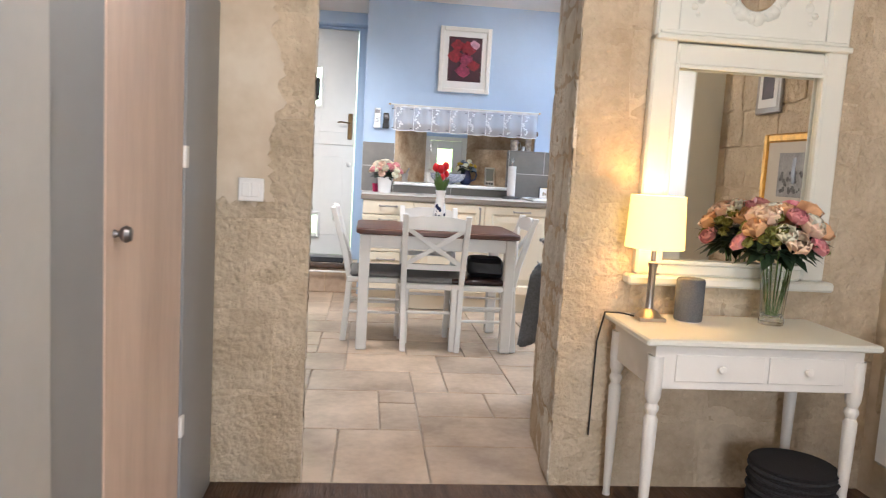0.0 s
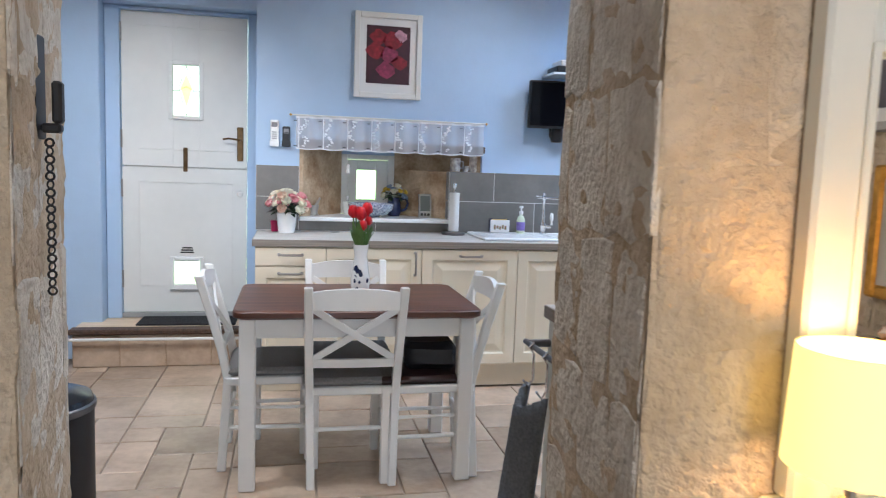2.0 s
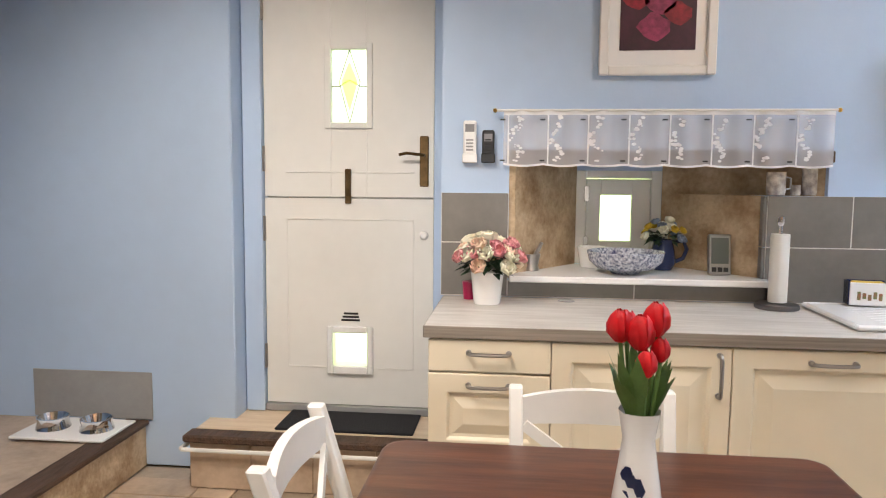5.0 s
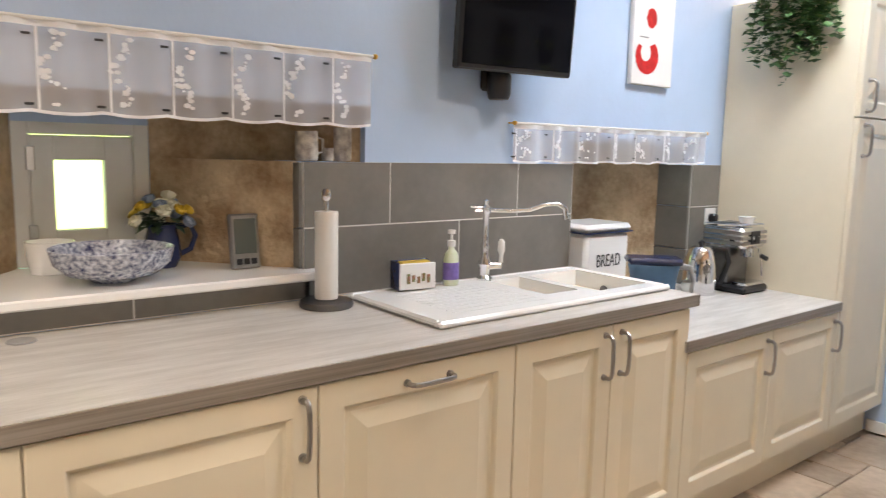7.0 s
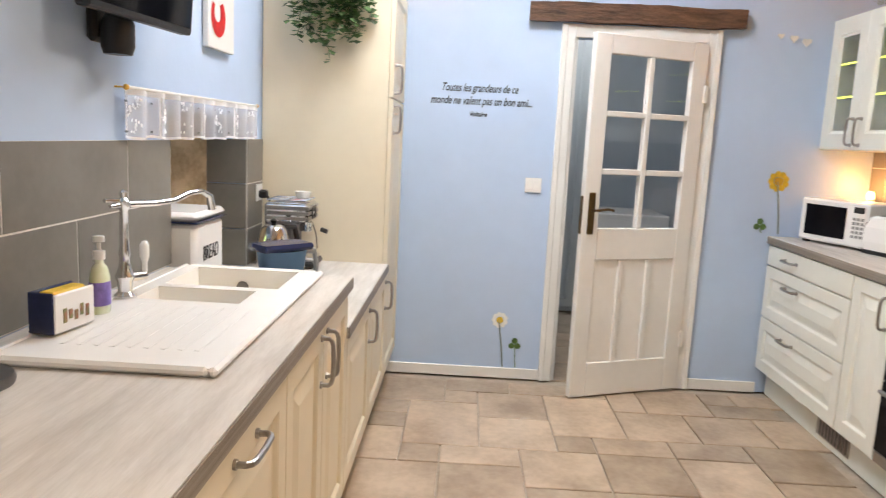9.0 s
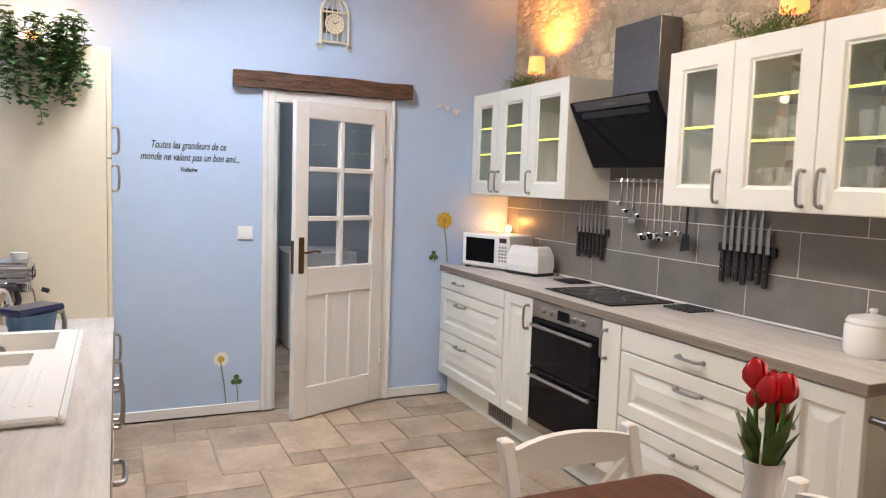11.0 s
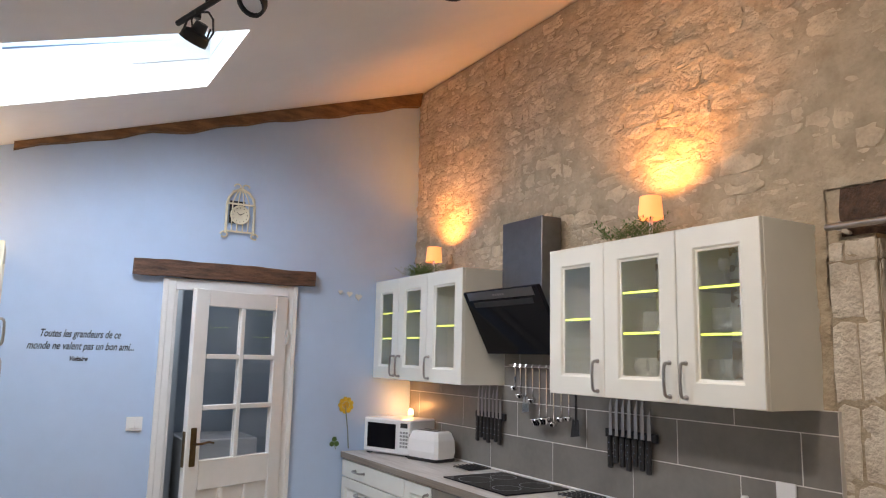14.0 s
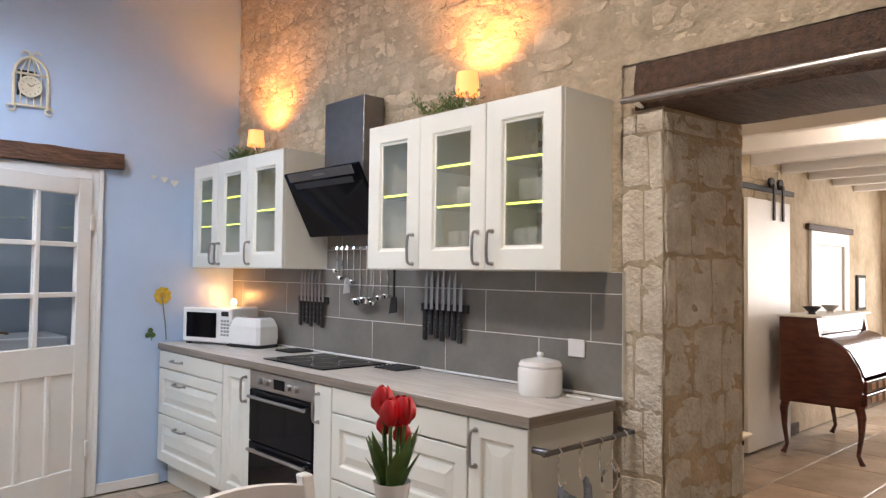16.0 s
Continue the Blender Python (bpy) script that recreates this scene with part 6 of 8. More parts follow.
knife_rack(3.38, 3.65, 7, "magnetic rack of black-handled knives beside the hob")
knife_rack(2.225, 2.51, 7, "magnetic rack of black-handled kitchen knives")
ur = thing("utensil_rail", (2.95, TF, 1.53), "steel rail hung with kitchen utensils", "utensil rail")
part("rail", tube(bmesh.new(), [(2.63, TF + 0.04, 1.53), (3.28, TF + 0.04, 1.53)], 0.006, 8), STEEL, ur, smooth=True)
for x in (2.66, 3.25):
    part("bracket", tube(bmesh.new(), [(x, TF + 0.001, 1.53), (x, TF + 0.04, 1.53)], 0.007, 8), STEEL, ur)
rnd = random.Random(2)
for i, x in enumerate((3.22, 3.17, 3.12, 3.06, 3.0, 2.94, 2.88, 2.82, 2.76, 2.71)):
    y = TF + 0.045
    ln = (0.12, 0.16, 0.2, 0.18, 0.28, 0.27, 0.29, 0.26, 0.25, 0.29)[i]
    kind = ("spoon", "spoon", "slice", "spoon", "ladle", "ladle", "spoon", "spoon", "spoon", "turner")[i]
    u = part("utensil", tube(bmesh.new(), [(x, y, 1.535), (x, y + 0.006, 1.52), (x, y, 1.51), (x, y, 1.53 - ln)], 0.0062, 6), CHROME if kind != "turner" else BLACKP, ur, smooth=True)
    z = 1.53 - ln
    if kind in ("ladle", "spoon"):
        r = 0.043 if kind == "ladle" else 0.026
        part("bowl", lathe(bmesh.new(), [(0, -r), (r * 0.6, -r * 0.8), (r, -r * 0.1), (r * 0.96, 0), (r * 0.5, -r * 0.6), (0, -r * 0.75)], (x, y + r * 0.3, z), 14), CHROME, u, smooth=True)
    else:
        part("blade", prism(bmesh.new(), [(x - 0.02, y, z + 0.03), (x + 0.02, y, z + 0.03), (x + 0.036, y, z - 0.06), (x - 0.03, y, z - 0.05)], (0, 0.004, 0)), BLACKP if kind == "turner" else CHROME, u)
sw = thing("wall_socket", (1.59, TF, 1.06), "white wall socket plate on the dark tiles", "socket")
part("plate", B((1.548, TF + 0.001, 1.063, 1.63, TF + 0.011, 1.135), b=0.003), BRIGHT, sw)
jr = thing("lidded_jar", (1.67, 3.60, CS), "white embossed ceramic jar with a knobbed lid", "jar")
part("jar", moved(lathe(bmesh.new(), [(0, 0), (0.095, 0), (0.102, 0.015), (0.103, 0.12), (0.096, 0.13), (0, 0.13)], (0, 0, 0), 32), Matrix.Translation((1.67, 3.60, CS + 0.001)) @ Matrix.Diagonal((0.87, 0.87, 0.85, 1))), BRIGHT, jr, smooth=True)
part("lid", moved(lathe(bmesh.new(), [(0.098, 0.131), (0.1, 0.14), (0.09, 0.158), (0.03, 0.172), (0.012, 0.175), (0.018, 0.188), (0.014, 0.198), (0, 0.20)], (0, 0, 0), 32), Matrix.Translation((1.67, 3.60, CS + 0.001)) @ Matrix.Diagonal((0.87, 0.87, 0.85, 1))), BRIGHT, jr, smooth=True)
pl = thing("wooden_spatula", (1.52, 3.56, CS), "white plastic spatula lying on the worktop", "spatula")
part("blade", B((1.45, 3.545, CS + 0.001, 1.57, 3.565, CS + 0.010), b=0.003), BRIGHT, pl)
gv = thing("cable_grommet", (1.62, 3.66, CS), "flat grey cable grommet in the worktop", "grommet")
part("cap", lathe(bmesh.new(), [(0, 0.004), (0.03, 0.004), (0.033, 0.0), (0, 0.0)], (1.60, 3.62, CS + 0.001), 24), GREYP, gv)
mw = thing("microwave_oven", (4.33, 3.68, CS), "white microwave oven with a dark window", "microwave")
mm = pose(4.315, 3.665, CS + 0.001, 0, 0, 180 + 22)
part("case", moved(B((-0.205, -0.14, 0.012, 0.205, 0.13, 0.235), b=0.01), mm), BRIGHT, mw)
part("door_window", moved(B((-0.165, -0.1455, 0.045, 0.085, -0.1405, 0.205), b=0.004), mm), BLACKG, mw, "black glass window")
part("display", moved(B((0.125, -0.144, 0.185, 0.185, -0.1405, 0.215), b=0.003), mm), BLACKP, mw)
for i in range(5):
    for j in range(3):
        part("button", moved(B((0.122 + j * 0.024, -0.143, 0.06 + i * 0.022, 0.14 + j * 0.024, -0.1405, 0.074 + i * 0.022), b=0.001), mm), GREYP, mw)
for x in (-0.17, 0.17):
    for y in (-0.11, 0.1):
        part("foot", moved(B((x - 0.015, y - 0.015, 0, x + 0.015, y + 0.015, 0.013), b=0.002), mm), BLACKP, mw)
to = thing("toaster", (3.97, 3.62, CS), "white faceted four-slice toaster", "toaster")
tmx = pose(3.955, 3.625, CS + 0.001, 0, 0, 180 + 14)
bm = bmesh.new()
rings = []
for z, a, c in ((0.02, 0.135, 0.085), (0.06, 0.142, 0.092), (0.13, 0.138, 0.088), (0.175, 0.12, 0.072), (0.185, 0.105, 0.06)):
    rings.append([bm.verts.new((x * a, y * c, z)) for x, y in ((-1, -0.8), (-0.85, -1), (0.85, -1), (1, -0.8), (1, 0.8), (0.85, 1), (-0.85, 1), (-1, 0.8))])
for a, c in zip(rings, rings[1:]):
    for k in range(8):
        bm.faces.new([a[k], a[(k + 1) % 8], c[(k + 1) % 8], c[k]])
bm.faces.new(rings[0])
bm.faces.new(rings[-1])
part("body", moved(bm, tmx), BRIGHT, to)
part("base", moved(B((-0.135, -0.085, 0, 0.135, 0.085, 0.02), b=0.006), tmx), BLACKP, to)
part("front_panel", moved(B((-0.1435, -0.066, 0.035, -0.1385, 0.066, 0.15), b=0.004), tmx), STEEL, to, "brushed steel control end")
for y in (-0.03, 0.03):
    part("slot", moved(B((-0.085, y - 0.012, 0.1845, 0.085, y + 0.012, 0.1875), b=0.001), tmx), BLACKP, to)
for y in (-0.045, 0.03):
    part("lever", moved(B((-0.165, y - 0.02, 0.12, -0.14, y + 0.02, 0.135), b=0.004), tmx), CHROME, to)
    part("dial", moved(lathe(bmesh.new(), [(0, 0), (0.012, 0), (0.01, 0.012), (0, 0.012)], (0, 0, 0), 14), tmx @ Matrix.Translation((-0.143, y, 0.075)) @ pose(0, 0, 0, 0, -90)), CHROME, to)
for x in (3.56, 2.60):
    tr = thing("wire_trivet", (x, 3.56, CS), "black wire trivet lying on the worktop", "trivet", "trivets")
    for i in range(6):
        part("wire", tube(bmesh.new(), [(x - 0.09, 3.50 + i * 0.028, CS + 0.012), (x + 0.09, 3.50 + i * 0.028, CS + 0.012)], 0.003, 6), IRON, tr)
        part("wire", tube(bmesh.new(), [(x - 0.08 + i * 0.032, 3.49, CS + 0.006), (x - 0.08 + i * 0.032, 3.65, CS + 0.006)], 0.003, 6), IRON, tr)


# little lamps and ferns on the wall cabinets
def cabinet_lamp(x, label):
    y, z = 3.60, WC1
    l = thing("small_table_lamp", (x, y, z), label, "lamp", "lamps on the cabinets")
    part("base", lathe(bmesh.new(), [(0, 0), (0.03, 0), (0.03, 0.01), (0.008, 0.02), (0.008, 0.12), (0, 0.12)], (x, y, z + 0.001), 16), WHITE, l, smooth=True)
    s = part("shade", lathe(bmesh.new(), [(0.056, 0.105), (0.055, 0.11), (0.047, 0.205), (0.045, 0.205), (0.053, 0.108)], (x, y, z), 24), CANDLEGLOW, l, "small glowing amber shade", True)
    f = thing("fern_garland", (x + 0.03, y, z), "green plastic fern sprays round a lamp", "plant", "ferns on the cabinets")
    rnd = random.Random(int(x * 10))
    bm = bmesh.new()
    for i in range(90):
        a = rnd.uniform(0, 6.2832)
        b = Vector((x + rnd.uniform(-0.15, 0.15), y + 0.115 + rnd.uniform(-0.05, 0.045), z + 0.012))
        d = Vector((math.cos(a), math.sin(a), rnd.uniform(0.3, 1.2))).normalized()
        ln = rnd.uniform(0.06, 0.13)
        for k in range(5):
            q = b + d * ln * k / 5
            s_ = d.cross(Vector((0, 0, 1))).normalized() * 0.018
            leaf(bm, q, q + d * 0.02 + s_, 0.003)
            leaf(bm, q, q + d * 0.02 - s_, 0.003)
    for v in bm.verts:
        v.co.y = max(v.co.y, SW + 0.02)
    tagged(part("fronds", bm, material("fern_green", (0.12, 0.22, 0.03), 0.5, second=(0.05, 0.12, 0.02), scale=30), f), kind="stuff")
    lamp("cabinet_lamp_bulb", "SPOT", (x, y + 0.02, z + 0.215), 40, (1.0, 0.36, 0.065), 0.03, (x, SW, z + 0.82), 140, 0.9)


cabinet_lamp(2.10, "small amber lamp glowing on the wall cabinet")
cabinet_lamp(4.02, "small amber lamp on the corner wall cabinet")
lamp("corner_lamp_bulb", "POINT", (4.45, 3.55, 1.22), 2.1, (1.0, 0.43, 0.12), 0.025)
cl = thing("corner_night_light", (4.47, 3.53, 1.15), "small warm night light behind the microwave", "lamp")
part("bulb", lathe(bmesh.new(), [(0, 0), (0.02, 0), (0.022, 0.02), (0.012, 0.04), (0, 0.042)], (4.47, 3.50, 1.156), 14), glow("warm_bulb", (1.0, 0.6, 0.25), 6.0), cl, smooth=True)
part("stand", B((4.455, 3.485, CS + 0.001, 4.485, 3.515, 1.155), b=0.003), WHITE, cl)
# Warm fill added in the far corner, with a bulb to carry it.
lamp("far_corner_fill", "POINT", (4.28, 6.42, 2.25), 6.0, (1.0, 0.6, 0.28), 0.03)
cl = thing("cabinet_top_light", (4.28, 6.42, 2.09), "small warm light added on the tall cabinet", "lamp")
part("bulb", lathe(bmesh.new(), [(0, 0), (0.03, 0), (0.03, 0.08), (0, 0.09)], (4.28, 6.42, 2.092), 14), CANDLEGLOW, cl, smooth=True)

# glasses in the wall cabinets
GLASSW = material("thin_drinking_glass", (0.85, 0.9, 0.9), 0.05)
GLASSW.node_tree.nodes["Principled BSDF"].inputs["Alpha"].default_value = 0.09
GLASSW.node_tree.nodes["Principled BSDF"].inputs["Specular IOR Level"].default_value = 0.9


def wine_glass(x, y, z, s=1.0, tumbler=False):
    g = thing("tumbler" if tumbler else "wine_glass", (x, y, z), "clear drinking glass in the wall cabinet", "glass", "glasses in the cabinets")
    prof = [(0, 0), (0.028, 0), (0.03, 0.09), (0.027, 0.09), (0.025, 0.006), (0, 0.006)] if tumbler else [(0, 0), (0.03, 0.001), (0.005, 0.006), (0.004, 0.07), (0.02, 0.08), (0.034, 0.105), (0.03, 0.15), (0.028, 0.15), (0.031, 0.105), (0.018, 0.083), (0, 0.08)]
    part("glass", lathe(bmesh.new(), [(r * s, h * s) for r, h in prof], (x, y, z), 14), GLASSW, g, smooth=True)


for x in (1.54, 1.62, 1.70, 1.76, 1.92, 2.0, 2.08, 2.15):
    wine_glass(x, 3.62, WC0 + 0.017, 1.05)
for x in (1.53, 1.60, 1.67, 1.74, 1.95, 2.03, 2.1):
    wine_glass(x, 3.62, 1.693, 1.0, True)
for x in (1.55, 1.63, 1.71, 4.30, 4.38):
    wine_glass(x, 3.62, 1.872, 0.7)
for x in (3.9, 3.97, 4.04, 4.33, 4.4, 4.46):
    wine_glass(x, 3.62, WC0 + 0.017, 1.0, x < 4.1)
for x in (2.34, 2.43):
    cu = thing("small_cup", (x, 3.62, 1.762), "small dark cup on the glass shelf", "cup")
    part("cup", lathe(bmesh.new(), [(0, 0), (0.022, 0), (0.026, 0.05), (0.022, 0.05), (0, 0.01)], (x, 3.62, 1.763), 14), BLACKP, cu, smooth=True)

# towel rail on the end panel
tr = thing("towel_rail", (1.37, 3.72, 0.80), "dark steel rail with hooks on the cabinet end", "towel rail")
part("rail", tube(bmesh.new(), [(1.345, 3.40, 0.80), (1.345, 3.98, 0.80)], 0.009, 10), DARKSTEEL, tr, smooth=True)
for y in (3.43, 3.95):
    part("bracket", tube(bmesh.new(), [(1.413, y, 0.80), (1.345, y, 0.80)], 0.012, 10), DARKSTEEL, tr, smooth=True)
for y in (3.50, 3.58, 3.66, 3.78, 3.90):
    part("hook", tube(bmesh.new(), [(1.345, y, 0.815), (1.33, y, 0.80), (1.345, y, 0.78), (1.345, y, 0.70), (1.33, y, 0.68), (1.315, y, 0.70)], 0.004, 6), CHROME, tr, smooth=True)
rg = part("ring", moved(lathe(bmesh.new(), [(0.055, -0.004), (0.06, 0), (0.055, 0.004), (0.05, 0), (0.055, -0.004)], (0, 0, 0), 28), Matrix.Translation((1.338, 3.60, 0.66)) @ pose(0, 0, 0, 0, 90)), CHROME, tr, "chrome ring", True)
tw = thing("towel", (1.3, 3.84, 0.4), "grey ribbed kitchen towel hanging from a hook", "towel")
bm = bmesh.new()
rings = []
for i in range(11):
    t = i / 10
    z = 0.69 - 0.36 * t
    ringv = []
    for k in range(18):
        u = k / 17
        ringv.append(bm.verts.new((1.325 - 0.05 * math.sin(u * 3.1416) - 0.035 * t + 0.006 * math.sin(u * 40), 3.75 + (0.17 + 0.05 * t) * u, z - 0.05 * math.sin(u * 3.1416))))
    rings.append(ringv)
for a, c in zip(rings, rings[1:]):
    for k in range(17):
        bm.faces.new([a[k], a[k + 1], c[k + 1], c[k]])
ob = part("cloth", bm, GREYFAB, tw, smooth=True)
ob.modifiers.new("thickness", "SOLIDIFY").thickness = 0.02

# ---------------- wall things on the blue east wall ----------------
swt = thing("light_switch", (EW, 5.315, 1.13), "white double rocker light switch", "light switch")
part("plate", B((EW - 0.011, 5.27, 1.092, EW - 0.001, 5.361, 1.174), b=0.003), BRIGHT, swt)
for y in (5.285, 5.317):
    part("rocker", B((EW - 0.016, y, 1.108, EW - 0.0115, y + 0.029, 1.158), b=0.002), BRIGHT, swt)
qt = thing("wall_quote", (EW, 5.63, 1.5), "black script lettering on the blue wall", "lettering")
INK = material("black_vinyl", (0.02, 0.02, 0.03), 0.6)
writing("Toutes les grandeurs de ce", (EW - 0.0012, 5.645, 1.632), 0.062, 0.42, INK, 0.35, rot=ROT_W, parent=qt, bold=0.0008)
writing("monde ne valent pas un bon ami...", (EW - 0.0012, 5.632, 1.562), 0.062, 0.56, INK, 0.35, rot=ROT_W, parent=qt, bold=0.0008)
writing("Voltaire", (EW - 0.0012, 5.648, 1.498), 0.036, 0.095, INK, 0.35, rot=ROT_W, parent=qt, bold=0.001)
ck = thing("birdcage_clock", (EW, 4.773, 2.3), "cream birdcage-shaped wall clock", "clock")
IV = material("cream_metal", (0.72, 0.66, 0.5), 0.5, vary=0.1, scale=20)
X = EW - 0.018
cy = 4.773
part("backplate", B((EW - 0.012, cy - 0.03, 2.40, EW - 0.002, cy + 0.07, 2.55), b=0.002), BLACKP, ck, "dark clock box")
bars = [("side_bar", [(X, cy + s * 0.09, 2.33), (X, cy + s * 0.09, 2.52), (X, cy + s * 0.08, 2.57), (X, cy + s * 0.05, 2.61), (X, cy, 2.635)], 0.009) for s in (-1, 1)]
bars += [("bar", [(X, cy + a, 2.345), (X, cy + a, 2.54), (X, cy + a * 0.55, 2.60), (X, cy + a * 0.1, 2.632)], 0.0042) for a in (-0.054, -0.018, 0.018, 0.054)]
bars += [("cross_bar", [(X, cy - 0.095, z), (X, cy + 0.095, z)], 0.007) for z in (2.345, 2.53)]
for s in (-1, 1):
    bars.append(("foot_scroll", [(X, cy + s * (0.10 + 0.022 * math.cos(a)), 2.322 + 0.018 * math.sin(a)) for a in (x * 0.6 for x in range(10))], 0.006))
    bars.append(("top_scroll", [(X, cy + s * (0.028 + 0.022 * math.cos(a)), 2.645 + 0.018 * math.sin(a)) for a in (x * 0.6 for x in range(9))], 0.005))
for nm, pts, r in bars:
    part(nm, tube(bmesh.new(), pts, r, 6), IV, ck, smooth=True)
fm = Matrix.Translation((X - 0.004, cy + 0.005, 2.455)) @ pose(0, 0, 0, 0, -90)
dial = part("dial", moved(lathe(bmesh.new(), [(0, 0.012), (0.055, 0.012), (0.06, 0.016), (0.064, 0.012), (0.062, 0), (0, 0)], (0, 0, 0), 32), fm), IV, ck, "round cream clock face", True)
for a, ln in ((-60, 0.042), (55, 0.03)):
    part("hand", prism(bmesh.new(), [(X - 0.0175, cy + 0.005 + 0.003 * math.cos(radians(a)), 2.455 - 0.003 * math.sin(radians(a))), (X - 0.0175, cy + 0.005 - 0.003 * math.cos(radians(a)), 2.455 + 0.003 * math.sin(radians(a))), (X - 0.0175, cy + 0.005 + ln * math.sin(radians(a)), 2.455 + ln * math.cos(radians(a)))], (-0.001, 0, 0)), BLACKP, dial)
for i in range(12):
    a = radians(30 * i)
    part("hour_mark", B((X - 0.0178, cy + 0.003 + 0.047 * math.sin(a), 2.452 + 0.047 * math.cos(a), X - 0.0165, cy + 0.007 + 0.047 * math.sin(a), 2.458 + 0.047 * math.cos(a)), b=0), BLACKP, dial)
for i, (y, z, r) in enumerate(((4.04, 2.0, 0.016), (3.97, 1.99, 0.021), (3.90, 1.973, 0.025))):
    h = thing("wooden_heart", (EW, y, z), "small white wooden heart hung on a string", "heart", "row of hearts")
    pts = [(y + r * 16 * math.sin(t) ** 3 / 16, z + r * (13 * math.cos(t) - 5 * math.cos(2 * t) - 2 * math.cos(3 * t) - math.cos(4 * t)) / 16) for t in (6.2832 * k / 20 for k in range(20))]
    part("heart", prism(bmesh.new(), [(EW - 0.002, a, b) for a, b in pts], (-0.01, 0, 0)), WHITE, h)


def decal_flower(y, z0, z1, r, petal, centre, label, clover):
    d = thing("flower_sticker", (EW, y, z0), label, "wall sticker", "flower stickers")
    part("stem", tube(bmesh.new(), [(EW - 0.002, y - 0.03, z0), (EW - 0.002, y - 0.02, z0 + 0.4 * (z1 - z0)), (EW - 0.002, y + 0.005, z1)], 0.004, 5), material("grey_green_stem", (0.2, 0.24, 0.22), 0.6), d)
    for i in range(9):
        a = 6.2832 * i / 9
        bm = bmesh.new()
        bm.faces.new([bm.verts.new((EW - 0.0025 - 0.0004 * (i % 3), y + r * (0.75 * math.cos(a) + 0.34 * math.cos(q * 1.047)), z1 + r * (0.75 * math.sin(a) + 0.34 * math.sin(q * 1.047)))) for q in range(6)])
        part("petal", bm, petal, d)
    bm = bmesh.new()
    bm.faces.new([bm.verts.new((EW - 0.0045, y + r * 0.45 * math.cos(q * 0.628), z1 + r * 0.45 * math.sin(q * 0.628))) for q in range(10)])
    part("centre", bm, centre, d)
    cyy, cz = clover
    for i in range(3):
        a = radians(90 + 120 * i)
        bm = bmesh.new()
        bm.faces.new([bm.verts.new((EW - 0.0025, cyy + 0.02 * math.cos(a) + 0.018 * math.cos(q * 0.785), cz + 0.02 * math.sin(a) + 0.018 * math.sin(q * 0.785))) for q in range(8)])
        part("clover_leaf", bm, LEAFG, d, "dark green clover leaf")
    part("clover_stem", tube(bmesh.new(), [(EW - 0.002, cyy, cz), (EW - 0.002, cyy - 0.01, z0)], 0.0025, 5), STEMG, d)


decal_flower(5.455, 0.065, 0.345, 0.045, BRIGHT, YELLOW, "white daisy wall sticker above the skirting", (5.361, 0.205))
decal_flower(3.96, 0.93, 1.222, 0.055, YELLOW, material("ochre_centre", (0.5, 0.3, 0.02), 0.6), "yellow flower wall sticker beside the microwave", (4.035, 0.975))

# tulips on the table
vz = 0.751
va = thing("tulip_vase", (0.922, 4.970, vz), "white square vase of red tulips on the table", "vase")
bm = bmesh.new()
rings = []
for z, r in ((0, 0.034), (0.01, 0.038), (0.09, 0.042), (0.15, 0.033), (0.195, 0.027), (0.232, 0.033), (0.243, 0.035)):
    rings.append([bm.verts.new((0.922 + r * (math.cos(q) * 1.12 if abs(math.cos(q)) < 0.9 else math.cos(q)), 4.970 + r * math.sin(q), vz + z)) for q in (0.3927 * k for k in range(16))])
for a, c in zip(rings, rings[1:]):
    for k in range(16):
        bm.faces.new([a[k], a[(k + 1) % 16], c[(k + 1) % 16], c[k]])
bm.faces.new(rings[0])
part("vase", bm, BRIGHT, va, "white glazed vase", True)
bm = bmesh.new()
rnd = random.Random(9)
for i in range(16):
    z, a = rnd.uniform(0.02, 0.16), rnd.uniform(-2.3, -0.8)
    r = 0.0435 if z < 0.1 else 0.040
    c = Vector((0.922 + r * math.cos(a), 4.970 + r * math.sin(a), vz + z))
    t = Vector((-math.sin(a), math.cos(a), 0))
    s = rnd.uniform(0.005, 0.011)
    bm.faces.new([bm.verts.new(c + t * s * math.cos(q * 1.047) + Vector((0, 0, 1.3 * s * math.sin(q * 1.047)))) for q in range(6)])
part("painted_motif", bm, NAVY, va, "navy blue painted flower")
